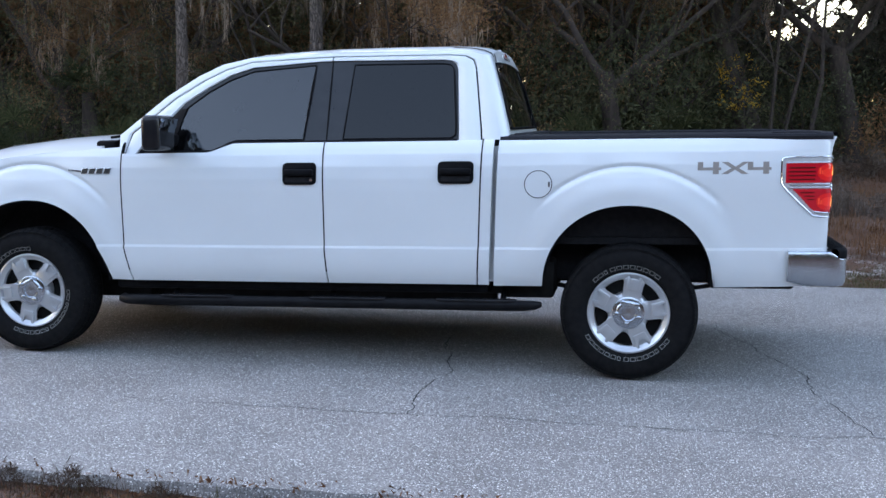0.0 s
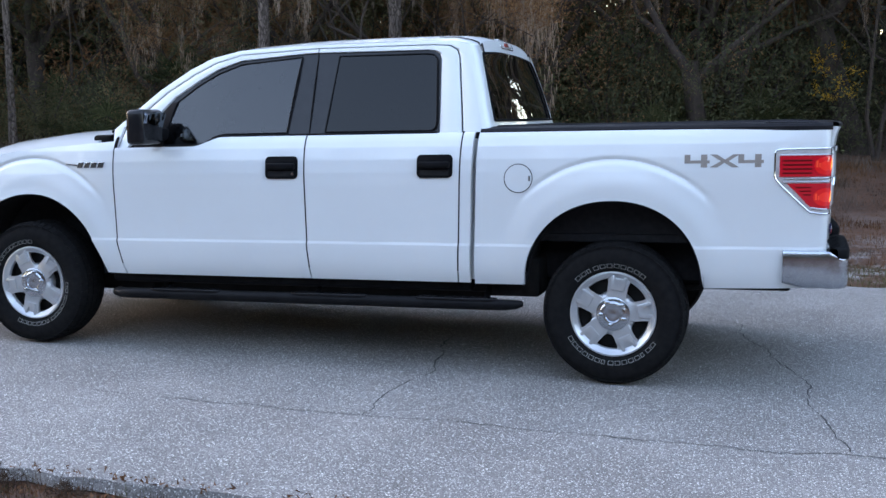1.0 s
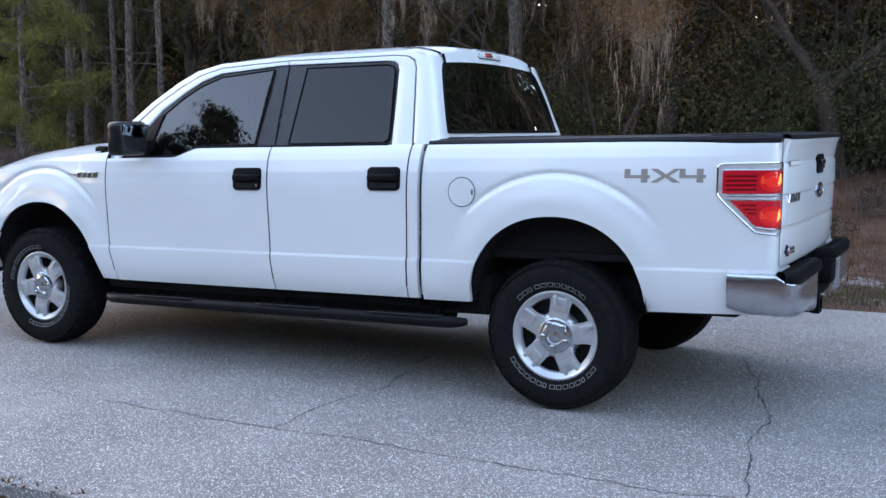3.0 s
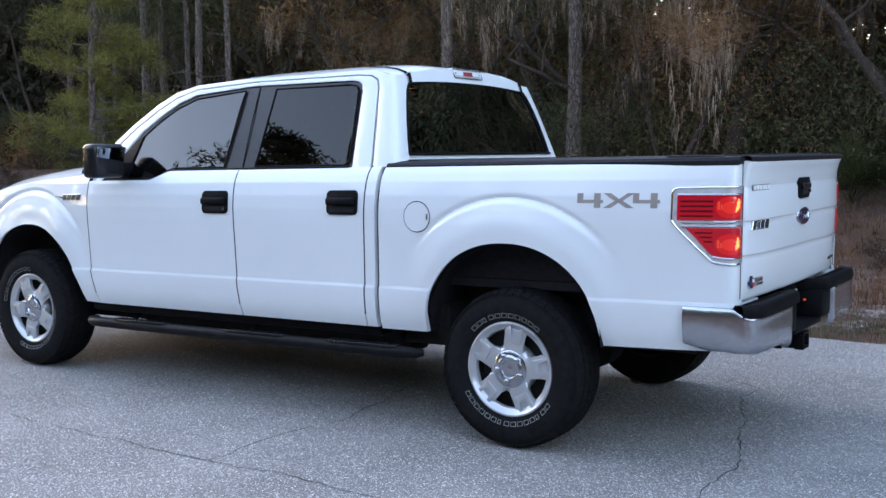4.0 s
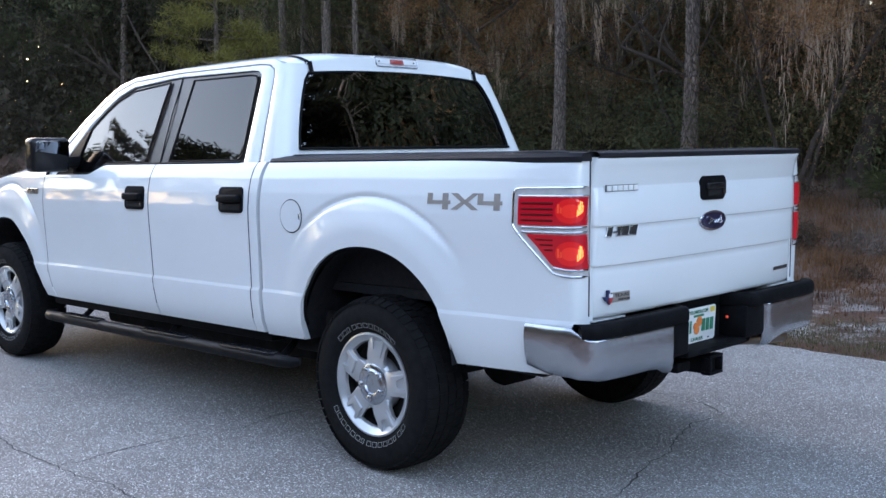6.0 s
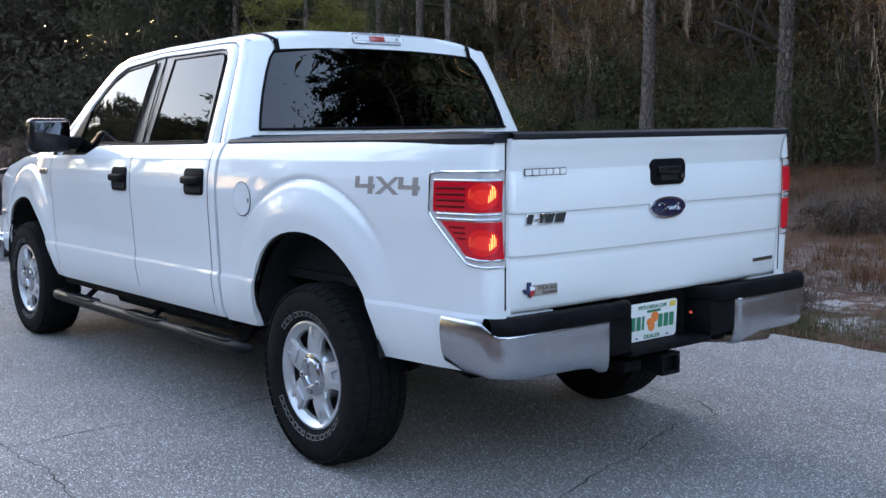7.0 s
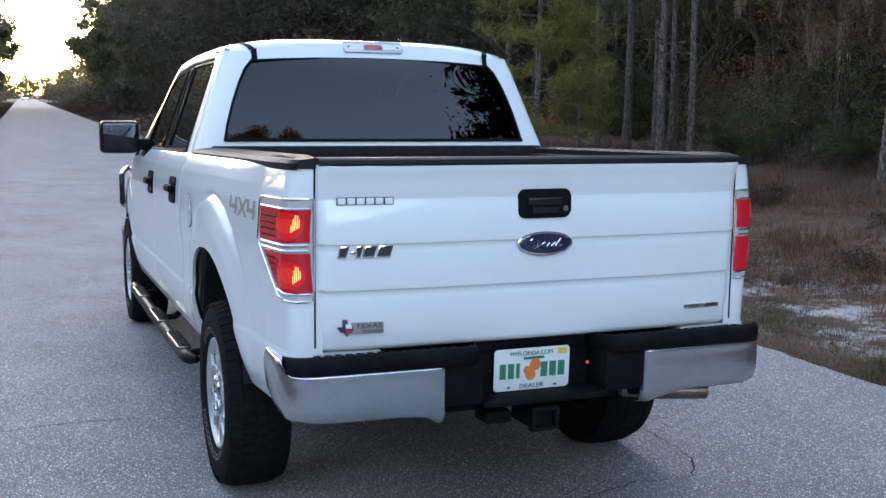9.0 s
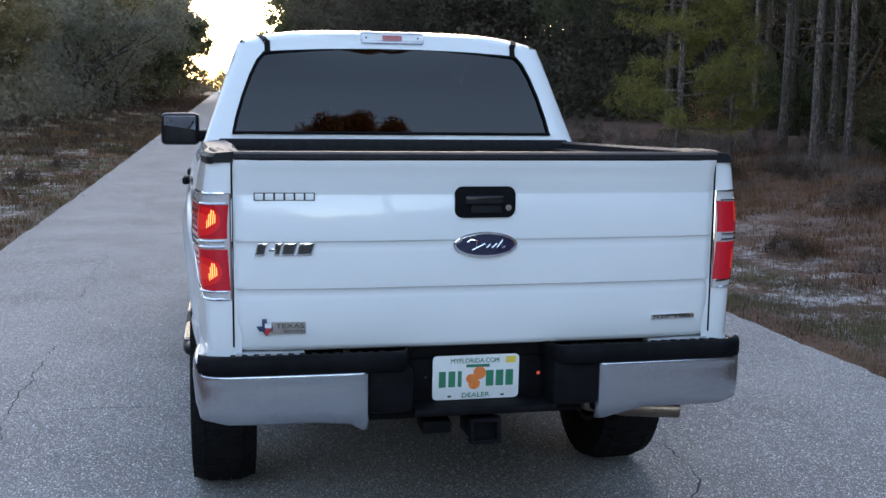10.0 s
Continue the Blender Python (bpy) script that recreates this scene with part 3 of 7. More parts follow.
BED_L = [(0.535, -0.768), (1.40, -0.744)]
BED_END = 1.015
BELT = [(-3.03, 1.305), (-2.475, 1.308), (-2.33, 1.360), (-0.5, 1.366)]
SILL = [(-5, 0.535), (1, 0.535)]


def tail_wrap(last):
    """The bedside's round corner and its narrow rear face up to the tailgate."""
    side = 1 if last[0][1] > 0 else -1
    out, r = [], 0.05
    for a in (22, 45, 68, 90):
        out.append([(BED_END + r * math.sin(radians(a)), y - side * r * (1 - math.cos(radians(a))), z) for x, y, z in last])
    out.append([(BED_END + r, side * 0.811, z) for x, y, z in last])
    return out


def tail_point(side, s, z, off):
    """A point on the tail corner: s metres along the side from the front, running on round the corner."""
    r, yb = 0.05, half_width(BED_END, z)
    if s <= BED_END:
        return (s, side * (half_width(s, z) + off), z)
    a = (s - BED_END) / r
    if a <= math.pi / 2:
        return (BED_END + (r + off) * math.sin(a), side * (yb - r + (r + off) * math.cos(a)), z)
    return (BED_END + r + off, side * (yb - r - (s - BED_END - r * math.pi / 2)), z)


for side, word_side in ((-1, "driver"), (1, "passenger")):
    body("front_fender", side_panel(side, [(0, -4.42)], FENDER_R, [(-4.5, 0.62), (-4.15, 0.56), (-3.0, 0.535)], [(-4.42, 1.13), (-4.2, 1.22), (-3.8, 1.29), (-3.2, 1.335), (-3.03, 1.345)], arch_columns(-4.42, -3.034, ARCHES[1])), PAINT, truck)
    fdoor = body("front_door", side_panel(side, FDOOR_L, FDOOR_R, SILL, BELT, even(40)), PAINT, truck)
    rdoor = body("rear_door", side_panel(side, RDOOR_L, RDOOR_R, SILL, [(-3, 1.362), (0, 1.366)], even(14)), PAINT, truck)
    body("cab_corner", side_panel(side, CORNER_L, CORNER_R, SILL, [(-3, 1.366), (0, 1.366)], even(4)), PAINT, truck)
    body("bedside", side_panel(side, BED_L, [(0, BED_END)], [(-0.8, 0.53), (0.4, 0.53), (1.1, 0.545)], [(-3, 1.366), (2, 1.366)], arch_columns(-0.756, BED_END, ARCHES[0]), tail_wrap), PAINT, truck)

    # dark recesses between the panels and the black sill below the doors
    for left, right in ((FENDER_R, FDOOR_L), (FDOOR_R, RDOOR_L), (RDOOR_R, CORNER_L)):
        bm = bmesh.new()
        rows = []
        for z in ROWS_Z[2:]:
            xc = (lerp_table(left, z) + lerp_table(right, z)) / 2
            rows.append([(xc + dx, side * (half_width(xc + dx, z) - 0.0009), z) for dx in (-0.006, 0.0, 0.006)])
        skin(bm, rows)
        hem(bm, (0, -side * 0.02, 0))
        body("seam_backing", bm, BLACK, truck)
    bm = bmesh.new()
    box(bm, -0.805, -0.735, side * 0.86, side * 0.895, 0.55, 1.33)
    body("seam_backing", bm, PAINT, truck)
    bm = bmesh.new()
    box(bm, -3.12, -0.80, side * 0.78, side * 0.89, 0.478, 0.55, 0.02)
    body("rocker_panel", bm, BLACK, truck, "black plastic sill")

    # cab side above the belt: pillar, roof rail and rear pillar, the doors' own frames inside them
    hole = [(-2.95, 1.305), (-2.86, 1.40), (-2.68, 1.60), (-2.52, 1.70), (-2.40, 1.762), (-2.26, 1.806), (-1.85, 1.834), (-1.772, 1.836), (-1.766, 1.836), (-1.10, 1.828), (-1.055, 1.822), (-1.025, 1.805), (-1.012, 1.775), (-0.985, 1.43), (-0.982, 1.362)]
    cut = [(-3.027, 1.305), (-3.00, 1.425), (-2.745, 1.632), (-2.57, 1.735), (-2.43, 1.800), (-2.27, 1.842), (-1.85, 1.860), (-1.772, 1.862), (-1.766, 1.862), (-1.06, 1.858), (-0.97, 1.850), (-0.922, 1.825), (-0.903, 1.785), (-0.852, 1.43), (-0.846, 1.366)]
    rim = [(-3.06, 1.305), (-3.075, 1.415), (-2.80, 1.648), (-2.61, 1.765), (-2.46, 1.832), (-2.28, 1.868), (-1.85, 1.886), (-1.772, 1.888), (-1.766, 1.888), (-1.06, 1.884), (-0.95, 1.878), (-0.86, 1.850), (-0.825, 1.79), (-0.742, 1.43), (-0.735, 1.366)]

    def on_side(p, out=0.0):
        x, z = p
        lean = glass_y(z) + 0.010 * math.sin(math.pi * min(1, max(0, (z - 1.3) / 0.6))) - 0.12 * ease((-2.3 - x) / 0.8) * (z - 1.3)
        return (x, side * (lean + out), z)

    def between(a, b, f):
        return [(p[0] + (q[0] - p[0]) * f, p[1] + (q[1] - p[1]) * f) for p, q in zip(a, b)]

    def strip_of(a, b, i, j, roll=0.0):
        bm = bmesh.new()
        rows = []
        for f, out in ((0.0, -0.010), (0.12, 0.0), (0.5, 0.002), (0.9, 0.0), (1.0, -0.006)):
            rows.append([on_side(p, out) for p in between(a, b, f)[i:j]])
        skin(bm, rows)
        hem(bm, (0, -side * 0.02, 0))
        return bm
    body("door_frame", strip_of(hole, between(hole, cut, 0.93), 0, 8), PAINT, fdoor)
    body("door_frame", strip_of(hole, between(hole, cut, 0.93), 8, 15), PAINT, rdoor)
    bm = bmesh.new()
    rows = [[on_side(p, o) for p in between(cut, rim, f)] for f, o in ((0, -0.01), (0.15, 0.0), (0.6, 0.0), (1.0, -0.006))]
    skin(bm, rows)
    body("cab_side", bm, PAINT, truck)

    # black surround, pillar cover and the two panes
    dark = bmesh.new()
    low = [(-2.95, 1.300), (-2.86, 1.300), (-2.68, 1.302), (-2.52, 1.306), (-2.42, 1.33), (-2.30, 1.362), (-1.85, 1.362), (-1.772, 1.362), (-1.766, 1.362), (-1.10, 1.362), (-1.055, 1.362), (-1.025, 1.362), (-1.012, 1.362), (-0.985, 1.362), (-0.982, 1.361)]
    skin(dark, [[on_side(p, -0.012) for p in low], [on_side(p, -0.012) for p in hole]])
    weld(dark)
    body("window_surround", dark, PILLAR, truck, "black window surround")
    bm = bmesh.new()
    tube(bm, [on_side((-1.769, z), -0.011) for z in (1.366, 1.5, 1.65, 1.832)], 0.0035, 5)
    body("pillar_seam", bm, RUBBER, truck)
    front_pane = [(-2.72, 1.318), (-2.705, 1.42), (-2.655, 1.575), (-2.53, 1.665), (-2.40, 1.735), (-2.255, 1.785), (-1.868, 1.815), (-1.880, 1.70), (-1.909, 1.378), (-2.31, 1.376), (-2.36, 1.366), (-2.43, 1.330), (-2.47, 1.318)]
    rear_pane = [(-1.668, 1.378), (-1.632, 1.812), (-1.10, 1.808), (-1.055, 1.800), (-1.035, 1.775), (-1.002, 1.43), (-1.006, 1.395), (-1.03, 1.378)]
    for door, poly, glass in ((fdoor, front_pane, GLASS_FRONT), (rdoor, rear_pane, GLASS_DARK)):
        bm = bmesh.new()
        bm.faces.new([bm.verts.new(on_side(p, -0.006)) for p in poly])
        bmesh.ops.triangulate(bm, faces=bm.faces[:])
        pane = body("window_glass", bm, glass, door, "dark tinted window glass")
        pane.visible_shadow = False
        bm = bmesh.new()
        ring_in = [on_side(p, -0.003) for p in poly]
        tube(bm, ring_in + ring_in[:1], 0.0045, 6, False)
        body("window_seal", bm, BLACK, door)
    # belt moulding
    bm = bmesh.new()
    tube(bm, [on_side(p, 0.004) for p in [(-2.90, 1.304), (-2.48, 1.308), (-2.42, 1.33), (-2.33, 1.362), (-1.775, 1.364)]], 0.009, 6)
    body("belt_moulding", bm, BLACK, fdoor)
    bm = bmesh.new()
    tube(bm, [on_side(p, 0.004) for p in [(-1.766, 1.364), (-0.99, 1.366)]], 0.009, 6)
    body("belt_moulding", bm, BLACK, rdoor)

    # door handles in dark bezels
    for door, x0, x1, z0, z1 in ((fdoor, -2.012, -1.808, 1.117, 1.245), (rdoor, -1.090, -0.884, 1.120, 1.247)):
        bm = bmesh.new()
        def at_side(u, v, w, s=side):
            return (u, s * (half_width(u, v) - 0.004 + w), v)
        prism(bm, rounded(x0, x1, z0, z1, 0.026), at_side, 0.012, 0.005)
        bezel = body("door_handle", bm, BLACK, door, "black door handle in a dark bezel")
        bm = bmesh.new()
        y = half_width((x0 + x1) / 2, 1.2)
        box(bm, x0 + 0.012, x1 - 0.012, side * (y + 0.006), side * (y + 0.036), z0 + 0.052, z1 - 0.038, 0.011, 3)
        body("grip", bm, BLACK, bezel)
        bm = bmesh.new()
        box(bm, x0 + 0.02, x1 - 0.02, side * (y + 0.006), side * (y + 0.011), z0 + 0.012, z0 + 0.045, 0.002, 1)
        body("recess", bm, LINER, bezel)
        if door is fdoor:
            bm = bmesh.new()
            tube(bm, [(x1 - 0.03, side * (y + 0.008), z0 + 0.028), (x1 - 0.03, side * (y + 0.013), z0 + 0.028)], 0.009, 12)
            body("lock_cylinder", bm, CHROME_DULL, bezel)

    # tail lamp wrapped round the corner
    outer = [(0.797, 1.236, 1.122), (0.800, 1.245, 1.112), (0.807, 1.251, 1.100), (0.83, 1.255, 1.073), (0.90, 1.256, 1.004), (0.96, 1.257, 0.948), (0.975, 1.257, 0.936), (1.015, 1.257, 0.929), (1.03, 1.257, 0.928), (1.05, 1.257, 0.926), (1.075, 1.257, 0.925), (1.094, 1.257, 0.925), (1.135, 1.257, 0.924)]
    def lamp_patch(s0, s1, top_in, low_in, off, zlo=None, zhi=None, n=5):
        bm = bmesh.new()
        ss = sorted({s0, s1} | {o[0] for o in outer if s0 < o[0] < s1})
        rows = []
        for s in ss:
            hi = lerp_table([(a, b) for a, b, c in outer], s) - top_in
            lo = lerp_table([(a, c) for a, b, c in outer], s) + low_in * (1.35 if s < 0.96 else 1.0)
            hi, lo = min(hi, zhi) if zhi else hi, max(lo, zlo) if zlo else lo
            lo = min(lo, hi)
            rows.append([tail_point(side, s, lo + (hi - lo) * k / n, off) for k in range(n + 1)])
        skin(bm, rows)
        weld(bm)
        hem(bm, (-0.006, -side * 0.012, 0))
        return bm
    lamp = body("tail_lamp", lamp_patch(0.797, 1.130, 0.0, 0.0, 0.002), LENS_CLEAR, truck, "lit red tail lamp in a clear chromed surround")
    edge = bmesh.new()
    ring = outer[:-1] + [(1.129, 1.257, 0.924)]
    loop = [tail_point(side, s, a, 0.003) for s, a, c in ring] + [tail_point(side, s, c, 0.003) for s, a, c in ring][::-1]
    tube(edge, loop + loop[:1], 0.0045, 6, False)
    body("surround", edge, CHROME, lamp)
    body("red_lens", lamp_patch(0.822, 1.119, 0.034, 0.02, 0.006, zlo=1.116), LENS_RED, lamp, "glowing red lens")
    body("red_lens", lamp_patch(0.862, 1.119, 0.0, 0.028, 0.006, zhi=1.082), LENS_RED, lamp, "glowing red lens")
    bm = bmesh.new()
    for z in (1.090, 1.108):
        tube(bm, [tail_point(side, s, z, 0.005) for s in (0.84, 0.9, 0.97, 1.015, 1.03, 1.05, 1.075, 1.094, 1.118)], 0.004, 6)
    body("divider", bm, CHROME, lamp)
    bm = bmesh.new()
    for z in (1.134, 1.155, 1.176, 1.197):
        tube(bm, [tail_point(side, s, z, 0.0035) for s in (0.836, 0.88, 0.93, 0.975)], 0.0055, 6)
    for z in (1.062, 1.043, 1.024):
        tube(bm, [tail_point(side, s, z, 0.0038) for s in (0.90 + (1.062 - z), 0.94, 0.975)], 0.0045, 6)
    body("rib", bm, LENS_RED_DARK, lamp)
    across = (0.822, 0.86, 0.9, 0.97, 1.015, 1.03, 1.05, 1.075, 1.094, 1.119)
    for line in ([(q, 1.225) for q in across], [(0.975, 0.958), (1.015, 0.953), (1.03, 0.951), (1.05, 0.950), (1.094, 0.949), (1.119, 0.949)]):
        bm = bmesh.new()
        tube(bm, [tail_point(side, q, z, 0.006) for q, z in line], 0.004, 6)
        body("lens_trim", bm, CHROME, lamp)
    for zc in (1.170, 1.012) if side < 0 else ():
        for grow_r, off, material in ((1.0, 0.0072, LENS_LIT), (0.55, 0.0078, LENS_CORE)):
            bm = bmesh.new()
            rings = [[tail_point(side, 1.046 + 0.060 * grow_r * q * math.cos(2 * math.pi * k / 20), zc + 0.046 * grow_r * q * math.sin(2 * math.pi * k / 20), off + 0.0006 * (j % 2)) for k in range(21)] for j, q in enumerate((1.0, 0.82, 0.64, 0.46, 0.28, 0.02))]
            skin(bm, rings)
            weld(bm)
            body("reflector_bowl", bm, material, lamp)
    for z0 in (1.15, 0.985):
        bm = bmesh.new()
        streaks = ((1.068, 0.024, 0.0022), (1.073, 0.040, 0.0026), (1.078, 0.048, 0.0030), (1.084, 0.042, 0.0026), (1.089, 0.026, 0.0022))
        for k, (s, h, w) in enumerate(streaks if side < 0 else ((1.060, 0.055, 0.0030), (1.066, 0.066, 0.0045))):
            rows = [[tail_point(side, s + w * (j - 0.5), z0 + h * f + 0.004 * k, 0.0086) for f in (0, 0.5, 1)] for j in (0, 1)]
            skin(bm, rows)
        body("bulb", bm, BULB if side < 0 else BULB_RED, lamp, "lit bulb behind the lens")
        bm = bmesh.new()
        for s, h, w in ((1.000, 0.034, 0.010), (1.012, 0.022, 0.006)):
            skin(bm, [[tail_point(side, s + w * (j - 0.5), z0 + 0.012 + h * f, 0.0079) for f in (0, 0.5, 1)] for j in (0, 0.5, 1)])
        body("bulb", bm, BULB_RED, lamp, "lit bulb behind the lens")

    # 4X4 decal on the bedside
    def decal(polys, x0, wide, high, z0):
        bm = bmesh.new()
        for poly in polys:
            pts = []
            for u, v in poly:
                xx = x0 + u * wide if side < 0 else 0.547 * 2 - (x0 + u * wide)
                zz = z0 + v * high
                pts.append((xx, zz))
            f = [bm.verts.new((xx, side * (half_width(xx, zz) + 0.0016), zz)) for xx, zz in pts]
            bm.faces.new(f)
        bmesh.ops.triangulate(bm, faces=bm.faces[:])
        return bm
    four = [[(0.0, 0.32), (0.95, 0.32), (0.95, 0.55), (0.0, 0.55)], [(0.0, 0.55), (0.22, 0.55), (0.22, 1.0), (0.0, 1.0)], [(0.62, 0.55), (0.86, 0.55), (0.86, 1.0), (0.62, 1.0)], [(0.62, 0.0), (0.86, 0.0), (0.86, 0.32), (0.62, 0.32)]]
    ex = [[(0.0, 1.0), (0.30, 1.0), (0.62, 0.60), (0.94, 1.0), (1.20, 1.0), (0.77, 0.48), (1.20, 0.0), (0.90, 0.0), (0.60, 0.36), (0.30, 0.0), (0.0, 0.0), (0.45, 0.48)]]
    for polys, x0, w in ((four, 0.352, 0.132), (ex, 0.478, 0.122), (four, 0.618, 0.132)):
        body("letters", decal(polys, x0, w, 0.066, 1.166), DECAL, truck, "silver-grey 4X4 lettering on the bedside")

    # fender badge: a bar and a row of raised shapes
    bm = bmesh.new()
    def on_fender(u, v, w, s=side):
        return (u, s * (half_width(u, v) + w - 0.003), v)
    prism(bm, [(-3.395, 1.203), (-3.30, 1.196), (-3.30, 1.207), (-3.395, 1.212)], on_fender, 0.01, 0.002)
    for k in range(4):
        x = -3.30 + 0.052 * k
        prism(bm, [(x, 1.186), (x + 0.042, 1.186), (x + 0.054, 1.222), (x + 0.012, 1.222)], on_fender, 0.01, 0.002)
    badge = body("fender_badge", bm, CHROME_DULL, truck, "small chrome badge of slanted bars")
    for k in range(4):
        x = -3.30 + 0.052 * k
        bm = bmesh.new()
        prism(bm, [(x + 0.006, 1.191), (x + 0.038, 1.191), (x + 0.047, 1.217), (x + 0.015, 1.217)], lambda u, v, w, s=side: (u, s * (half_width(u, v) + w + 0.006), v), 0.002)
        body("inlay", bm, INK, badge)

    # mirror on its arm
    mir = bmesh.new()
    box(mir, -2.795, -2.680, side * 0.955, side * 1.195, 1.325, 1.530, 0.030, 4)
    mir_ob = body("door_mirror", mir, BLACK_GLOSS, truck, "black door mirror")
    for nm, y0, y1, z0, z1, x0 in (("mirror_glass", 0.974, 1.176, 1.347, 1.510, -2.690), ("blind_spot_mirror", 1.122, 1.168, 1.460, 1.503, -2.684)):
        bm = bmesh.new()
        prism(bm, rounded(y0, y1, z0, z1, 0.012, 3), lambda u, v, w, s=side, x0=x0: (x0 + w + (v - 1.43) * 0.32 - (u - 1.07) * 0.05, s * u, v), 0.008, 0.002)
        body(nm, bm, MIRROR, mir_ob)
    bm = bmesh.new()
    box(bm, -2.79, -2.69, side * 0.86, side * 0.97, 1.345, 1.42, 0.02)
    body("mirror_arm", bm, BLACK, mir_ob)
    bm = bmesh.new()
    prism(bm, [(-2.94, 1.306), (-2.715, 1.306), (-2.70, 1.42), (-2.655, 1.575), (-2.70, 1.565), (-2.86, 1.40)], lambda u, v, w, s=side: on_side((u, v), -0.012 + w), 0.016, 0.004)
    body("mirror_sail", bm, BLACK, mir_ob)

    # step bar with tread pads and brackets
    bm = bmesh.new()
    pts = [(-3.06, side * 0.90, 0.428), (-3.045, side * 0.955, 0.426), (-3.0, side * 0.978, 0.425), (-2.9, side * 0.984, 0.425), (-2.0, side * 0.987, 0.425), (-0.66, side * 0.987, 0.425), (-0.58, side * 0.984, 0.425), (-0.525, side * 0.972, 0.426), (-0.495, side * 0.950, 0.428)]
    tube(bm, pts, [0.022, 0.028, 0.031, 0.032, 0.032, 0.032, 0.031, 0.026, 0.017], 16)
    step = body("step_bar", bm, STEP_BLACK, truck, "black tubular step bar with tread pads")
    for xc in (-2.55, -1.62, -0.86):
        bm = bmesh.new()
        prism(bm, [(xc - 0.23, 0.962), (xc - 0.19, 0.952), (xc + 0.19, 0.952), (xc + 0.23, 0.962), (xc + 0.23, 1.006), (xc + 0.19, 1.016), (xc - 0.19, 1.016), (xc - 0.23, 1.006)], lambda u, v, w, s=side: (u, s * v, 0.449 + w), 0.011, 0.004)
        for k in range(12):
            x0 = xc - 0.195 + k * 0.034
            box(bm, x0, x0 + 0.013, side * 0.960, side * 1.008, 0.459, 0.463)
        body("tread_pad", bm, BLACK_GLOSS, step)
    for xc in (-2.75, -1.75, -0.72):
        bm = bmesh.new()
        tube(bm, [(xc, side * 0.985, 0.41), (xc, side * 0.88, 0.42), (xc, side * 0.78, 0.50)], 0.018, 8)
        body("bracket", bm, BLACK, step)

    # wheel housings
    for cx, cz, r, _ in ARCHES:
        bm = bmesh.new()
        rows = []
        for y in (0.925, 0.60):
            rows.append([(cx + (r + 0.012) * math.cos(radians(a)), side * y, cz + (r + 0.012) * math.sin(radians(a))) for a in range(0, 181, 10)])
        vr = skin(bm, rows)
        bm.faces.new(vr[1])
        body("wheel_housing", bm, LINER, truck)
        bm = bmesh.new()
        lip = [(cx + (r - 0.004) * math.cos(radians(a)), side * (half_width(cx + r * math.cos(radians(a)), cz + r * math.sin(radians(a))) - 0.018), arch_z(cx + (r - 0.004) * math.cos(radians(a))) - 0.005) for a in range(4, 177, 4)]
        tube(bm, lip, 0.008, 5)
        body("arch_lip", bm, BLACK, truck)
    # rail cap along the bed
    bm = bmesh.new()
    rows = []
    for x in (-0.742, -0.70, -0.3, 0.2, 0.32, 0.44, 0.56, 0.68, 0.80, 0.90, 0.96, 1.015, 1.045, 1.068):
        dip = 0.012 * ease((x - 0.9) / 0.15)
        yo = half_width(min(x, 1.015), 1.366) - (0.0 if x < 1.02 else 0.006 if x < 1.05 else 0.022)
        rows.append([(x, side * (yo + 0.006), 1.348), (x, side * (yo + 0.007), 1.369), (x, side * (yo - 0.004), 1.382), (x, side * (yo - 0.05), 1.391 - dip * 0.4), (x, side * (yo - 0.095), 1.394 - dip), (x, side * (yo - 0.105), 1.384 - dip), (x, side * (yo - 0.105), 1.33)])
    rows.append([(a + 0.0015, b, min(c, 1.352)) for a, b, c in rows[-1]])
    skin(bm, rows)
    cap_ob = body("rail_cap", bm, RAIL, truck, "black plastic bed rail cap")
    for dy in (0.028, 0.052, 0.076):
        bm = bmesh.new()
        tube(bm, [(x, side * (half_width(min(x, 1.015), 1.366) - dy), 1.3855 + 0.0001 * dy - 0.009 * ease((x - 0.9) / 0.15)) for x in (0.74, 0.76, 0.85, 0.95, 1.00, 1.015)], [0.003, 0.009, 0.0095, 0.0095, 0.009, 0.003], 8)
        body("cap_rib", bm, RAIL, cap_ob)
    # inner bed wall and wheel box
    bm = bmesh.new()
    box(bm, -0.72, 1.0, side * 0.76, side * 0.80, 0.80, 1.36, 0.01)
    box(bm, -0.40, 0.45, side * 0.60, side * 0.77, 0.80, 1.02, 0.04)
    body("bed_wall", bm, LINER, truck)

# fuel door on the driver's side
bm = bmesh.new()
disc = [(-0.518 + 0.074 * math.cos(2 * math.pi * k / 40), 1.115 + 0.074 * math.sin(2 * math.pi * k / 40)) for k in range(40)]
bm.faces.new([bm.verts.new((u, -(half_width(u, v) + 0.0035), v)) for u, v in disc])
bmesh.ops.triangulate(bm, faces=bm.faces[:])
hem(bm, (0, 0.01, 0))
fuel = body("fuel_door", bm, PAINT, truck)
bm = bmesh.new()
loop = [(-0.518 + 0.0765 * math.cos(2 * math.pi * k / 40), 1.115 + 0.0765 * math.sin(2 * math.pi * k / 40)) for k in range(41)]
tube(bm, [(u, -(half_width(u, v) + 0.0005), v) for u, v in loop], 0.0022, 5, False)
body("fuel_door_gap", bm, BLACK, fuel)
bm = bmesh.new()
box(bm, -0.462, -0.452, -(half_width(-0.455, 1.115) + 0.007), -(half_width(-0.455, 1.115) - 0.002), 1.10, 1.13, 0.002)
body("finger_notch", bm, CHROME_DULL, fuel)

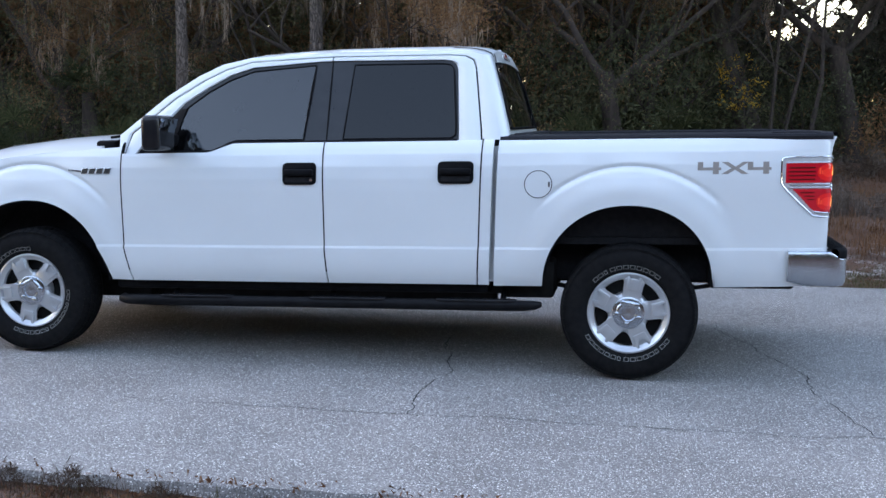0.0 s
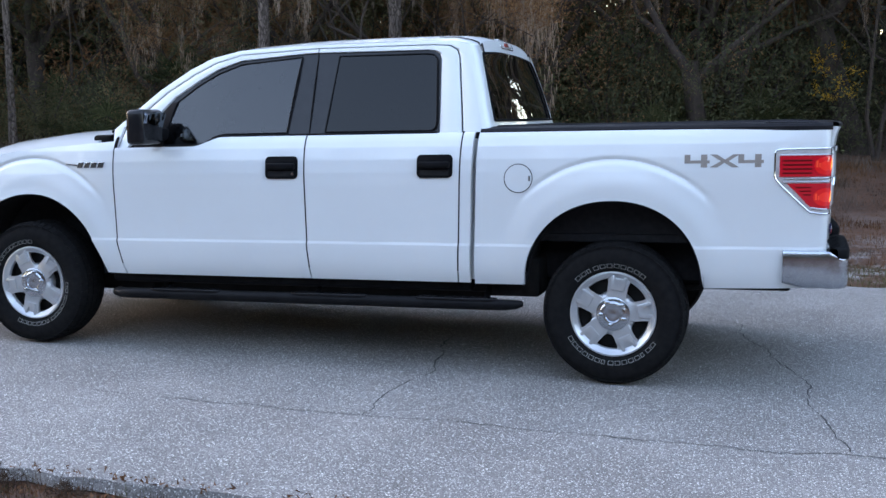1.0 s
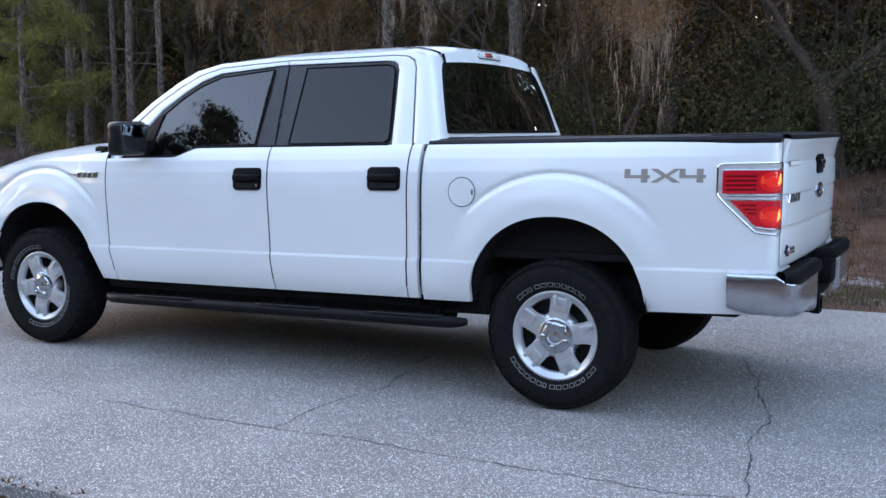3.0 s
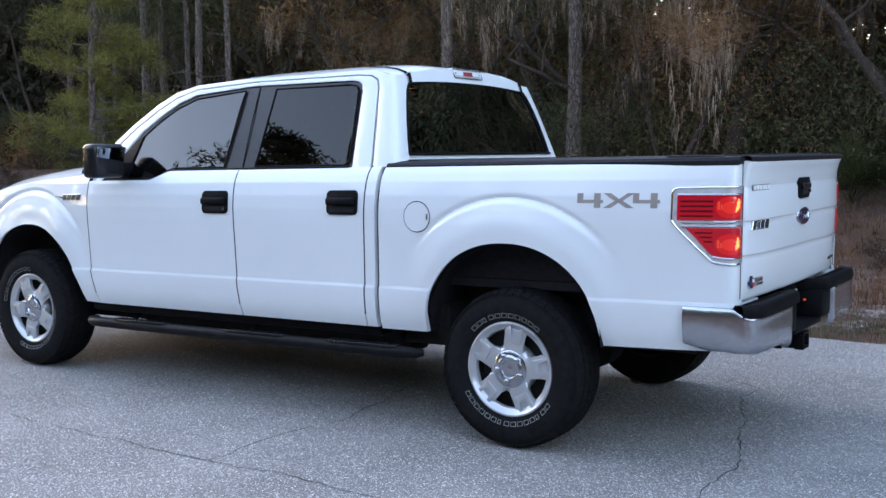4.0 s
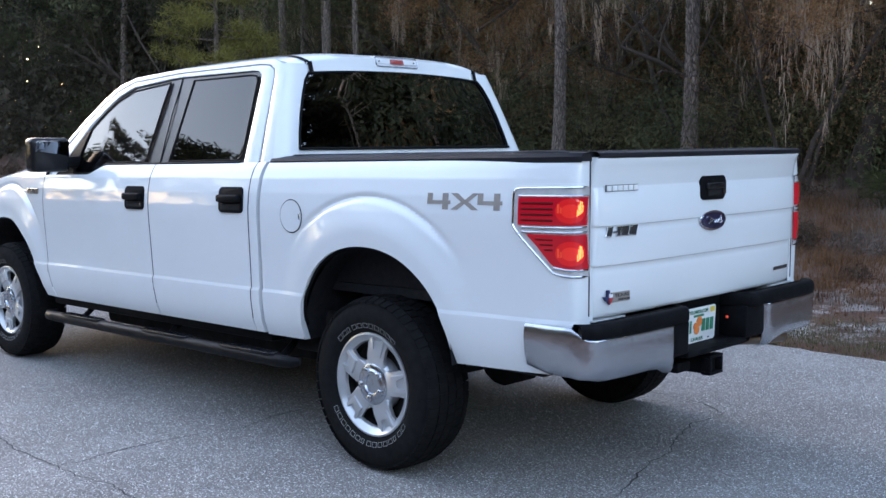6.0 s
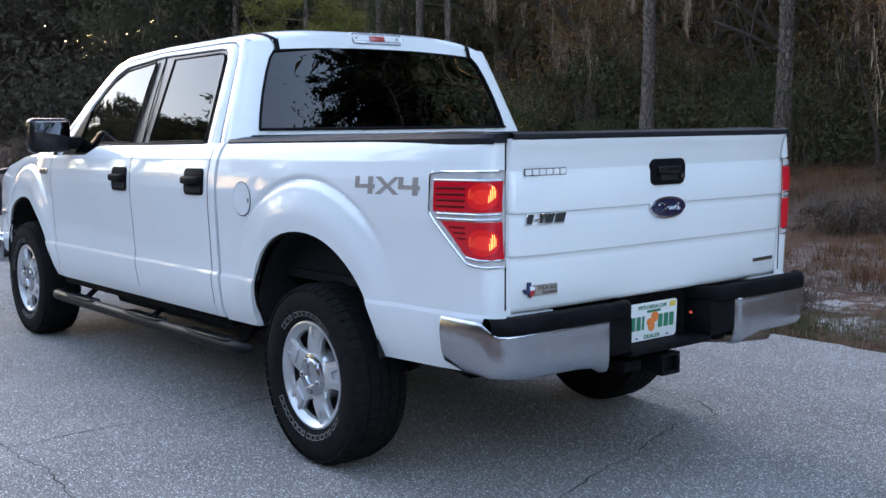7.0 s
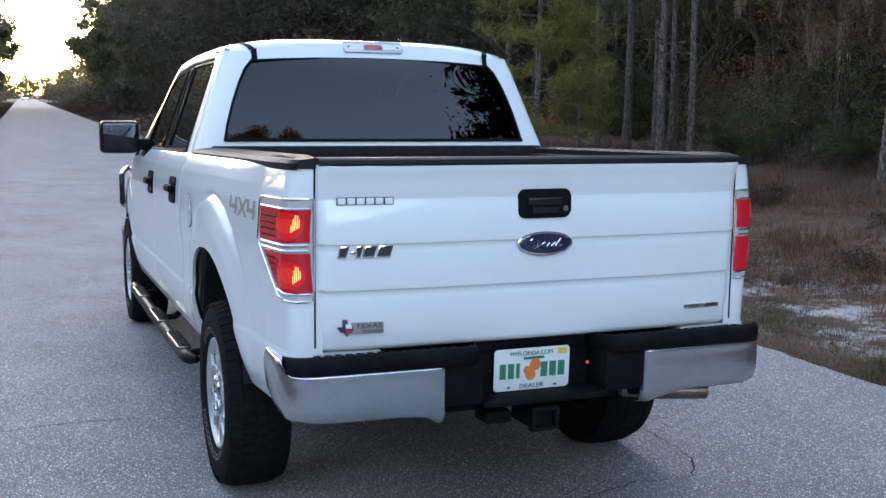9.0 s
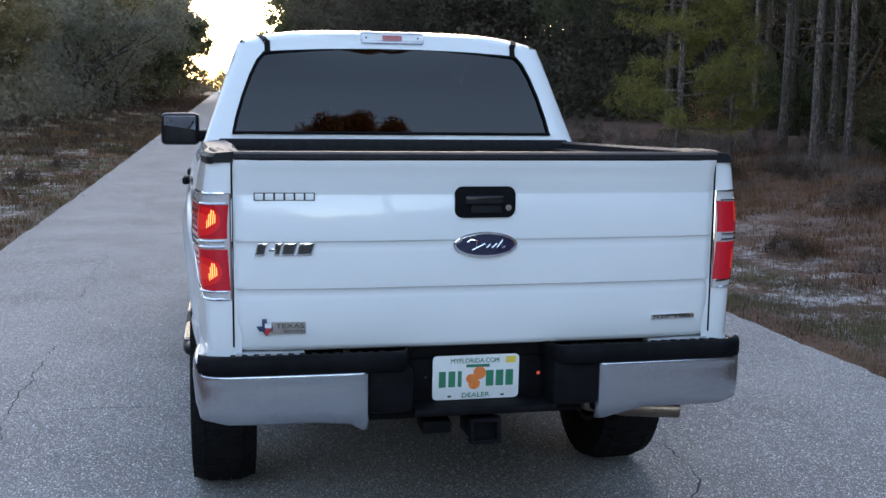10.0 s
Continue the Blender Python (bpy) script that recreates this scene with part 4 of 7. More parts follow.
# roof, screens, cab rear
roof_line = [(-2.535, 1.826, 0.655, 1.806), (-2.46, 1.874, 0.672, 1.83), (-2.36, 1.901, 0.70, 1.852), (-2.24, 1.915, 0.712, 1.868), (-1.95, 1.929, 0.724, 1.882), (-1.766, 1.935, 0.727, 1.888), (-1.40, 1.938, 0.727, 1.887), (-1.06, 1.935, 0.725, 1.884), (-0.95, 1.930, 0.722, 1.878), (-0.88, 1.920, 0.712, 1.862), (-0.838, 1.905, 0.70, 1.842), (-0.828, 1.875, 0.69, 1.825)]
bm = bmesh.new()
rows = []
for x, zc, ye, ze in roof_line:
    row = []
    for k in range(-12, 13):
        u = k / 12
        row.append((x, ye * math.copysign(abs(u) ** 0.85, u), ze + (zc - ze) * (1 - abs(u) ** 3.2)))
    rows.append(row)
skin(bm, rows)
hem(bm, (0, 0, -0.02))
roof = body("roof", bm, PAINT, truck, "", 50)
for side in (-1, 1):
    bm = bmesh.new()
    rows = [[(x, side * (ye - 0.098), ze + (zc - ze) * (1 - ((ye - 0.098) / ye) ** (3.2 / 0.85)) + 0.0035), (x, side * (ye - 0.070), ze + (zc - ze) * (1 - ((ye - 0.070) / ye) ** (3.2 / 0.85)) + 0.0035)] for x, zc, ye, ze in roof_line[7:]]
    rows.append([(-0.822, side * 0.592, 1.868), (-0.822, side * 0.618, 1.862)])
    rows.append([(-0.808, side * 0.590, 1.815), (-0.808, side * 0.618, 1.808)])
    skin(bm, rows)
    body("roof_seam", bm, BLACK, roof)

bm = bmesh.new()    # cab rear wall round the rear window
def rear_x(z):
    return -0.690 - (z - 1.372) * 0.27 - 0.10 * max(0.0, z - 1.66) ** 1.3
win = [(1.425, 0.775), (1.50, 0.758), (1.60, 0.728), (1.70, 0.690), (1.77, 0.655), (1.808, 0.622)]
for side in (-1, 1):
    rows = []
    for z, yw in [(1.34, 0.79), (1.39, 0.785)] + win + [(1.85, 0.60)]:
        yo = glass_y(z) + 0.006
        xr = rear_x(z)
        rows.append([(xr - 0.046, side * (yo - 0.001), z), (xr - 0.026, side * (yo - 0.005), z), (xr - 0.010, side * (yo - 0.016), z), (xr - 0.001, side * (yo - 0.036), z), (xr, side * max(yw, yo - 0.075), z), (xr + 0.001, side * yw, z)])
    skin(bm, rows)
skin(bm, [[(rear_x(z), y, z) for y in np.linspace(-0.79, 0.79, 9).tolist()] for z in (1.20, 1.34, 1.425)])
top_rows = [[(rear_x(z) + 0.001, y * w, z + zz * (1 - abs(y) ** 2.2)) for y in np.linspace(-1, 1, 15).tolist()] for z, w, zz in ((1.808, 0.622, 0.022), (1.84, 0.62, 0.03), (1.86, 0.62, 0.045))]
skin(bm, top_rows)
body("cab_rear", bm, PAINT, truck, "", 50)
bm = bmesh.new()
rows = []
for z, yw in win:
    f = (z - 1.425) / (1.808 - 1.425)
    rows.append([(rear_x(z) - 0.006 + 0.02 * (1 - (y / yw) ** 2), y, z + (0.022 * (1 - abs(y / yw) ** 2.2) if z > 1.8 else 0)) for y in (np.linspace(-yw, yw, 15)).tolist()])
vr = skin(bm, rows)
rw = body("rear_window", bm, GLASS_REAR, truck, "dark tinted rear window glass")
bm = bmesh.new()
ring = [(rear_x(z) + 0.004, -yw + 0.004, z) for z, yw in win] + [(rear_x(1.808) + 0.004, y * 0.622, 1.806 + 0.022 * (1 - abs(y) ** 2.2)) for y in np.linspace(-1, 1, 13).tolist()] + [(rear_x(z) + 0.004, yw - 0.004, z) for z, yw in win[::-1]] + [(rear_x(1.425) + 0.01, y, 1.427) for y in np.linspace(0.775, -0.775, 9).tolist()]
tube(bm, ring, 0.007, 6, False)
body("window_seal", bm, BLACK, rw)

bm = bmesh.new()    # high brake lamp
prism(bm, rounded(-0.158, 0.158, 1.858, 1.918, 0.012), lambda u, v, w: (-0.842 + w - (v - 1.86) * 0.42, u, v), 0.022, 0.006)
hb = body("high_brake_lamp", bm, LENS_CLEAR, truck, "clear and red high brake lamp")
bm = bmesh.new()
prism(bm, rounded(-0.048, 0.048, 1.876, 1.904, 0.004), lambda u, v, w: (-0.821 + w - (v - 1.86) * 0.42, u, v), 0.006, 0.002)
body("red_lens", bm, LENS_DULL, hb)
bm = bmesh.new()
tube(bm, [(-0.819 - (v - 1.86) * 0.42, u, v) for u, v in rounded(-0.152, 0.152, 1.863, 1.913, 0.012) + rounded(-0.152, 0.152, 1.863, 1.913, 0.012)[:1]], 0.003, 5, False)
body("surround", bm, CHROME_DULL, hb)
for s in (-1, 1):
    bm = bmesh.new()
    tube(bm, [(-0.842, s * 0.128, 1.889), (-0.829, s * 0.128, 1.889)], 0.005, 10)
    body("screw", bm, BLACK, hb)

bm = bmesh.new()    # windscreen
rows = []
for x, z in ((-2.50, 1.822), (-2.60, 1.762), (-2.79, 1.640), (-2.93, 1.525), (-3.06, 1.41), (-3.12, 1.36)):
    yw = glass_y(z) - 0.12 * ease((-2.3 - x) / 0.8) * (z - 1.3) - 0.012
    rows.append([(x - 0.09 * (1 - (y / yw) ** 2), y, z) for y in np.linspace(-yw, yw, 11).tolist()])
skin(bm, rows)
body("windscreen", bm, GLASS_FRONT, truck)
bm = bmesh.new()
rows = []
for x, zc, ye, ze in ((-3.20, 1.405, 0.90, 1.335), (-3.34, 1.418, 0.895, 1.325), (-3.6, 1.408, 0.885, 1.310), (-4.0, 1.366, 0.865, 1.262), (-4.3, 1.30, 0.845, 1.20), (-4.45, 1.255, 0.82, 1.14), (-4.50, 1.20, 0.80, 1.10)):
    rows.append([(x, ye * k / 10, ze + (zc - ze) * (1 - abs(k / 10) ** 4)) for k in range(-10, 11)])
skin(bm, rows)
hem(bm, (0, 0, -0.03))
body("hood", bm, PAINT, truck, "", 50)
bm = bmesh.new()
box(bm, -3.26, -3.06, -0.84, 0.84, 1.30, 1.384, 0.02)
body("cowl", bm, BLACK, truck, "black cowl and wiper panel")
for s in (-1, 1):
    bm = bmesh.new()
    tube(bm, [(-3.27, s * 0.62, 1.40), (-3.20, s * 0.55, 1.412), (-3.14, s * 0.1, 1.425)], 0.008, 6)
    body("wiper", bm, BLACK, truck)

# nose
bm = bmesh.new()
rows = []
for z, x, yw in ((0.62, -4.42, 0.86), (0.75, -4.50, 0.86), (0.95, -4.515, 0.85), (1.12, -4.50, 0.83), (1.20, -4.47, 0.80)):
    rows.append([(x + 0.12 * abs(k / 8) ** 3, yw * k / 8, z) for k in range(-8, 9)])
skin(bm, rows)
body("nose", bm, PAINT, truck)
bm = bmesh.new()
box(bm, -4.56, -4.49, -0.55, 0.55, 0.80, 1.14, 0.02)
grille = body("grille", bm, CHROME_DULL, truck)
bm = bmesh.new()
for z in (0.85, 0.95, 1.05):
    box(bm, -4.57, -4.555, -0.50, 0.50, z, z + 0.05, 0.005)
body("grille_slot", bm, BLACK, grille)
bm = bmesh.new()
box(bm, -4.66, -4.45, -0.92, 0.92, 0.50, 0.72, 0.05, 3)
body("front_bumper", bm, CHROME_DULL, truck)
for s in (-1, 1):
    bm = bmesh.new()
    box(bm, -4.52, -4.36, s * 0.58, s * 0.845, 0.86, 1.12, 0.03, 3)
    body("headlamp", bm, LENS_CLEAR, truck)
    bm = bmesh.new()
    tube(bm, [(-4.55, s * 0.70, 0.80), (-4.72, s * 0.74, 0.85), (-4.66, s * 0.86, 0.865), (-4.40, s * 0.918, 0.885), (-4.31, s * 0.931, 0.91), (-4.29, s * 0.933, 0.96), (-4.29, s * 0.933, 1.08), (-4.31, s * 0.931, 1.12), (-4.40, s * 0.918, 1.14), (-4.66, s * 0.86, 1.165), (-4.72, s * 0.74, 1.18), (-4.74, s * 0.55, 1.18)], 0.021, 10)
    body("guard_hoop", bm, BLACK_GLOSS, truck, "black tubular brush guard hoop")
bm = bmesh.new()
tube(bm, [(-4.74, -0.56, 1.18), (-4.75, 0, 1.18), (-4.74, 0.56, 1.18)], 0.021, 10)
body("guard_bar", bm, BLACK_GLOSS, truck)

# bed floor, front wall, tailgate
bm = bmesh.new()
box(bm, -0.74, 1.0, -0.80, 0.80, 0.76, 0.80)
floor_ob = body("bed_floor", bm, LINER, truck)
for k in range(14):
    bm = bmesh.new()
    box(bm, -0.70, 0.98, -0.70 + k * 0.105, -0.65 + k * 0.105, 0.80, 0.812)
    body("rib", bm, LINER, floor_ob)
bm = bmesh.new()
box(bm, -0.66, -0.612, -0.80, 0.80, 0.62, 1.352, 0.01)
box(bm, -0.675, -0.600, -0.84, 0.84, 1.340, 1.400, 0.01)
body("bed_front_wall", bm, LINER, truck)

bm = bmesh.new()    # tailgate skin: a flared top edge and two creased lines
prof = [(0.745, 1.040), (0.760, 1.088), (0.775, 1.094), (0.918, 1.0995), (0.930, 1.099), (0.9525, 1.0955), (0.9545, 1.0975), (0.9565, 1.1045), (0.966, 1.106), (1.070, 1.1085), (1.082, 1.108), (1.1035, 1.1045), (1.1055, 1.106), (1.1075, 1.112), (1.118, 1.1135), (1.235, 1.110), (1.250, 1.104), (1.256, 1.104), (1.268, 1.108), (1.300, 1.112), (1.335, 1.120), (1.358, 1.130), (1.364, 1.128), (1.366, 1.10)]
rows = []
for z, x in prof:
    rows.append([(x - 0.034 * abs(y) ** 5 - (0.012 if abs(y) > 0.994 else 0.0), y * 0.801, z) for y in (-1, -0.993, -0.96, -0.8, -0.6, -0.4, -0.2, 0, 0.2, 0.4, 0.6, 0.8, 0.96, 0.993, 1)])
skin(bm, rows)
hem(bm, (-0.05, 0, 0))
gate = body("tailgate", bm, PAINT, truck, "white tailgate with two pressed lines", 60)
bm = bmesh.new()
box(bm, 1.01, 1.038, -0.795, 0.795, 0.78, 1.355, 0.01)
body("inner_panel", bm, LINER, gate)
bm = bmesh.new()
skin(bm, [[(1.025, y * 0.799, 1.362), (1.025, y * 0.799, 1.382), (1.034, y * 0.799, 1.388), (1.122 - 0.034 * abs(y) ** 5, y * 0.799, 1.387), (1.134 - 0.034 * abs(y) ** 5, y * 0.799, 1.380), (1.136 - 0.034 * abs(y) ** 5, y * 0.799, 1.368), (1.128 - 0.034 * abs(y) ** 5, y * 0.799, 1.360)] for y in np.linspace(-1, 1, 21).tolist()])
body("gate_cap", bm, RAIL, gate, "black plastic tailgate cap")

def rear_face(base):
    return lambda u, v, w: (base + w - 0.034 * (abs(u) / 0.817) ** 5, u, v)
bm = bmesh.new()
prism(bm, rounded(-0.108, 0.091, 1.178, 1.278, 0.024), rear_face(1.104), 0.014, 0.006)
gh = body("gate_handle", bm, BLACK, gate, "black tailgate handle with a lock")
bm = bmesh.new()
box(bm, 1.117, 1.135, -0.080, 0.050, 1.222, 1.250, 0.007, 3)
body("lever", bm, BLACK_GLOSS, gh)
bm = bmesh.new()
box(bm, 1.116, 1.121, -0.055, 0.045, 1.194, 1.220, 0.003)
body("recess", bm, LINER, gh)
bm = bmesh.new()
tube(bm, [(1.116, 0.066, 1.210), (1.126, 0.066, 1.210)], 0.010, 14)
body("lock", bm, CHROME, gh)
bm = bmesh.new()
ell = lambda a, b, n=40: [(-0.006 + a * math.cos(2 * math.pi * k / n), 1.090 + b * math.sin(2 * math.pi * k / n)) for k in range(n)]
prism(bm, ell(0.107, 0.042), rear_face(1.105), 0.012, 0.004)
ov = body("oval_emblem", bm, CHROME, gate, "dark blue oval emblem with a chrome rim")
bm = bmesh.new()
prism(bm, ell(0.097, 0.034), rear_face(1.110), 0.011, 0.003)
body("enamel", bm, OVAL_BLUE, ov)
bm = bmesh.new()    # a plain flowing stroke in place of lettering
tube(bm, [(1.1225, -0.006 + u, 1.090 + v) for u, v in ((-0.062, 0.010), (-0.050, 0.018), (-0.03, 0.014), (-0.034, -0.012), (-0.045, -0.016), (-0.02, -0.004), (-0.004, 0.004), (0.002, -0.010), (0.014, 0.002), (0.02, -0.010), (0.036, 0.004), (0.036, -0.010), (0.056, 0.016), (0.050, -0.012), (0.064, -0.006))], 0.0028, 6)
body("emblem_stroke", bm, CHROME, ov)

bm = bmesh.new()    # dealer badge as plain bars
prism(bm, [(-0.7405, 1.2355), (-0.5535, 1.2355), (-0.5535, 1.2605), (-0.7405, 1.2605)], rear_face(1.1085), 0.0022)
dealer = body("dealer_badge", bm, INK, gate, "chrome badge of six plain bars with dark edges")
for k in range(6):
    y = -0.738 + k * 0.031
    bm = bmesh.new()
    prism(bm, [(y + 0.001, 1.238), (y + 0.026, 1.238), (y + 0.026, 1.258), (y + 0.001, 1.258)], rear_face(1.1085), 0.005, 0.001)
    body("badge_bar", bm, PLATE_WHITE, dealer)
BADGE_BLOCKS = (
    [(0.0, 0.0), (0.030, 0.0), (0.041, 0.040), (0.011, 0.040)],
    [(0.043, 0.014), (0.062, 0.014), (0.064, 0.022), (0.045, 0.022)],
    [(0.060, 0.0), (0.076, 0.0), (0.087, 0.040), (0.064, 0.040)],
    [(0.081, 0.0), (0.122, 0.0), (0.133, 0.040), (0.092, 0.040)],
    [(0.128, 0.0), (0.176, 0.0), (0.187, 0.040), (0.139, 0.040)])
bm = bmesh.new()
for poly in BADGE_BLOCKS:
    prism(bm, [(-0.740 + u, 1.064 + v) for u, v in poly], rear_face(1.106), 0.008, 0.0015)
fb = body("model_badge", bm, CHROME, gate, "chrome badge of slanted blocks with dark inlays")
for poly in BADGE_BLOCKS:
    cu, cv = sum(q[0] for q in poly) / len(poly), sum(q[1] for q in poly) / len(poly)
    wide, high = max(q[0] for q in poly) - min(q[0] for q in poly), max(q[1] for q in poly) - min(q[1] for q in poly)
    ku, kv = 1 - 0.009 / wide, 1 - 0.010 / high
    bm = bmesh.new()
    prism(bm, [(-0.740 + cu + (u - cu) * ku, 1.064 + cv + (v - cv) * kv) for u, v in poly], rear_face(1.1125), 0.003)
    body("inlay", bm, INK, fb)

bm = bmesh.new()    # state badge
prism(bm, rounded(-0.690, -0.582, 0.812, 0.850, 0.003, 2), rear_face(1.096), 0.006, 0.001)
tb = body("edition_badge", bm, DECAL, gate, "grey badge lettered TEXAS EDITION with a state outline")
state = [(-0.745, 0.838), (-0.722, 0.838), (-0.722, 0.868), (-0.704, 0.868), (-0.704, 0.850), (-0.684, 0.846), (-0.680, 0.826), (-0.694, 0.815), (-0.705, 0.800), (-0.712, 0.806), (-0.722, 0.822), (-0.732, 0.818)]
state = [(-0.702 + (u + 0.702) * 0.8, 0.832 + (v - 0.832) * 0.82) for u, v in state]
bm = bmesh.new()
prism(bm, state, rear_face(1.097), 0.008, 0.001)
body("state_outline", bm, BADGE_BLUE, tb)
bm = bmesh.new()
prism(bm, [(-0.710, 0.848), (-0.690, 0.845), (-0.690, 0.833), (-0.710, 0.833)], rear_face(1.104), 0.003)
body("white_field", bm, PLATE_WHITE, tb)
bm = bmesh.new()
prism(bm, [(-0.710, 0.831), (-0.688, 0.831), (-0.696, 0.819), (-0.704, 0.809), (-0.710, 0.813)], rear_face(1.104), 0.003)
body("red_field", bm, BADGE_RED, tb)


plate_ob = None


def rear_word(text, height, y, z, x, material, parent, width=None, lab=""):
    me, wide = word(text, height, 0.0015, material, "letters")
    k = width / wide if width else 1.0
    for v in me.vertices:
        v.co = (x + v.co.z - (0.034 * (abs(y + v.co.x * k) / 0.817) ** 5 if parent is not plate_ob else 0.0), y + v.co.x * k, z + v.co.y + RAKE * x)
    return part("letters", me, material, parent, lab)
rear_word("TEXAS", 0.014, -0.632, 0.8385, 1.1025, INK, tb, 0.088)
rear_word("EDITION", 0.008, -0.618, 0.821, 1.1025, INK, tb, 0.066)
bm = bmesh.new()
prism(bm, rounded(0.584, 0.746, 0.822, 0.838, 0.003, 2), rear_face(1.096), 0.005, 0.001)
ff = body("fuel_badge", bm, CHROME, gate, "narrow chrome badge lettered FLEX FUEL")
rear_word("FLEX  FUEL", 0.010, 0.665, 0.830, 1.1015, INK, ff, 0.145)

# rear bumper: black step pad above, chrome end pieces, dark middle with the plate
BUMP_PLAN = [(0.0, 1.185), (0.405, 1.185), (0.45, 1.184), (0.55, 1.183), (0.70, 1.180), (0.83, 1.174), (0.878, 1.162), (0.905, 1.140), (0.926, 1.10), (0.936, 1.05)]


def bump_x(y):
    return lerp_table(BUMP_PLAN, abs(y)) - 0.158 * ease((0.265 - abs(y + 0.015)) / 0.05)


bm = bmesh.new()
rows = []
for y in (-0.918, -0.90, -0.878, -0.83, -0.76, -0.6, -0.42, -0.30, -0.27, -0.25, -0.235, 0.205, 0.22, 0.24, 0.27, 0.42, 0.6, 0.76, 0.83, 0.878, 0.90, 0.918):
    xo = bump_x(y) + 0.002
    y -= 0.016 if y > 0.8 else 0.0
    xb = min(1.06, xo - 0.03)
    rows.append([(xb, y, 0.700), (xb, y, 0.734), (xb + 0.012, y, 0.740), (xo - 0.036, y, 0.757), (xo - 0.016, y, 0.757), (xo - 0.005, y, 0.750), (xo, y, 0.738), (xo, y, 0.704), (xo - 0.006, y, 0.699), (xb, y, 0.696)])
skin(bm, rows)
bumper = body("rear_bumper", bm, BLACK, truck, "rear bumper with black step pad and chrome ends", 50)
for k in range(46):
    y = -0.81 + k * 0.036
    if abs(y + 0.015) > 0.30:
        bm = bmesh.new()
        vs = box(bm, bump_x(y) - 0.092, bump_x(y) - 0.03, y - 0.008, y + 0.008, 0.742, 0.7575)
        for v in vs:
            if v.co.x < bump_x(y) - 0.08:
                v.co.z -= 0.008
        body("pad_rib", bm, BLACK, bumper)
for s in (-1, 1):
    bm = bmesh.new()
    rows = []
    path = [(0.852, 0.931), (0.96, 0.937), (1.045, 0.936), (1.075, 0.932), (1.10, 0.926), (1.120, 0.917), (1.140, 0.905), (1.153, 0.893), (1.162, 0.878), (1.174, 0.83), (1.180, 0.70), (1.183, 0.55), (1.184, 0.45), (1.185, 0.412), (1.183, 0.400), (1.175, 0.392), (1.157, 0.388)]
    for x, y in path:
        y -= 0.018 if s > 0 else 0.0
        f = ease((x - 1.04) / 0.12)
        lowz = 0.531 + 0.022 * ease((0.95 - x) / 0.1) + 0.016 * ease((y - 0.80) / 0.1)
        lowz -= 0.030 * ease((0.47 - y) / 0.06) if x > 1.15 and y < 0.6 else 0.0
        highz = 0.742 - 0.042 * ease((x - 1.065) / 0.075)
        g = 1 - f
        rows.append([(x - back * f, s * (y - inward * g), z) for back, inward, z in (
            (0.045, 0.045, lowz), (0.014, 0.024, lowz + 0.008), (0.004, 0.016, lowz + 0.028), (0.001, 0.008, lowz + 0.048), (0.0, 0.001, highz - 0.062),
            (0.001, 0.001, highz - 0.04), (0.001, 0.004, highz - 0.016), (-0.001, 0.007, highz - 0.006), (0.001, 0.010, highz - 0.001), (0.006, 0.016, highz), (0.03, 0.035, highz - 0.002))])
    skin(bm, rows)
    body("chrome_end", bm, CHROME_DULL, bumper, "dusty chrome bumper end", 60)
bm = bmesh.new()
box(bm, 0.99, 1.163, -0.395, -0.245, 0.555, 0.705, 0.02)
box(bm, 0.99, 1.163, 0.220, 0.395, 0.555, 0.705, 0.02)
box(bm, 0.975, 1.027, -0.25, 0.225, 0.545, 0.735, 0.006)
box(bm, 1.0, 1.153, -0.24, 0.24, 0.535, 0.560, 0.008)
body("bumper_centre", bm, BLACK, bumper)
for s in (-1, 1):
    bm = bmesh.new()
    tube(bm, [(1.075, s * 0.195, 0.650), (1.083, s * 0.192, 0.650)], 0.006, 10)
    body("plate_lamp", bm, BULB_RED if s > 0 else BLACK_GLOSS, bumper)
bm = bmesh.new()
prism(bm, rounded(-0.163, 0.132, 0.574, 0.725, 0.014), lambda u, v, w: (1.039 + w + (v - 0.57) * 0.04, u, v), 0.003, 0.001)
plate = body("licence_plate", bm, PLATE_WHITE, bumper, "white licence plate with green characters and an orange")
PX = 1.0435
plate_ob = plate
plate.location = (0.011, 0.0, -0.011)
def plate_bar(name, y0, y1, z0, z1, material, out=0.0):
    bm = bmesh.new()
    prism(bm, [(y0, z0), (y1, z0), (y1, z1), (y0, z1)], lambda u, v, w: (PX + out + w + (v - 0.57) * 0.04, u, v), 0.0012)
    return body(name, bm, material, plate)
for k in range(3):
    plate_bar("character_bar", -0.142 + k * 0.032, -0.119 + k * 0.032 - (0.010 if k == 2 else 0), 0.618, 0.672, PLATE_GREEN)
for k in range(3):
    plate_bar("character_bar", 0.018 + k * 0.034, 0.044 + k * 0.034, 0.618, 0.672, PLATE_GREEN)
bm = bmesh.new()
for cy, cz, r in ((-0.022, 0.628, 0.020), (-0.004, 0.664, 0.022), (-0.034, 0.645, 0.016)):
    prism(bm, [(cy + r * math.cos(2 * math.pi * k / 16), cz + r * math.sin(2 * math.pi * k / 16)) for k in range(16)], lambda u, v, w: (PX + w + (v - 0.57) * 0.04, u, v), 0.001 + r * 0.02)
body("orange_picture", bm, PLATE_ORANGE, plate)
plate_bar("leaf_shape", -0.05, 0.03, 0.684, 0.694, PLATE_GREEN)
plate_bar("year_sticker", 0.086, 0.120, 0.696, 0.718, STICKER_YELLOW)
plate_bar("bolt_slot", -0.112, -0.100, 0.583, 0.589, INK)
plate_bar("bolt_slot", 0.070, 0.082, 0.583, 0.589, INK)
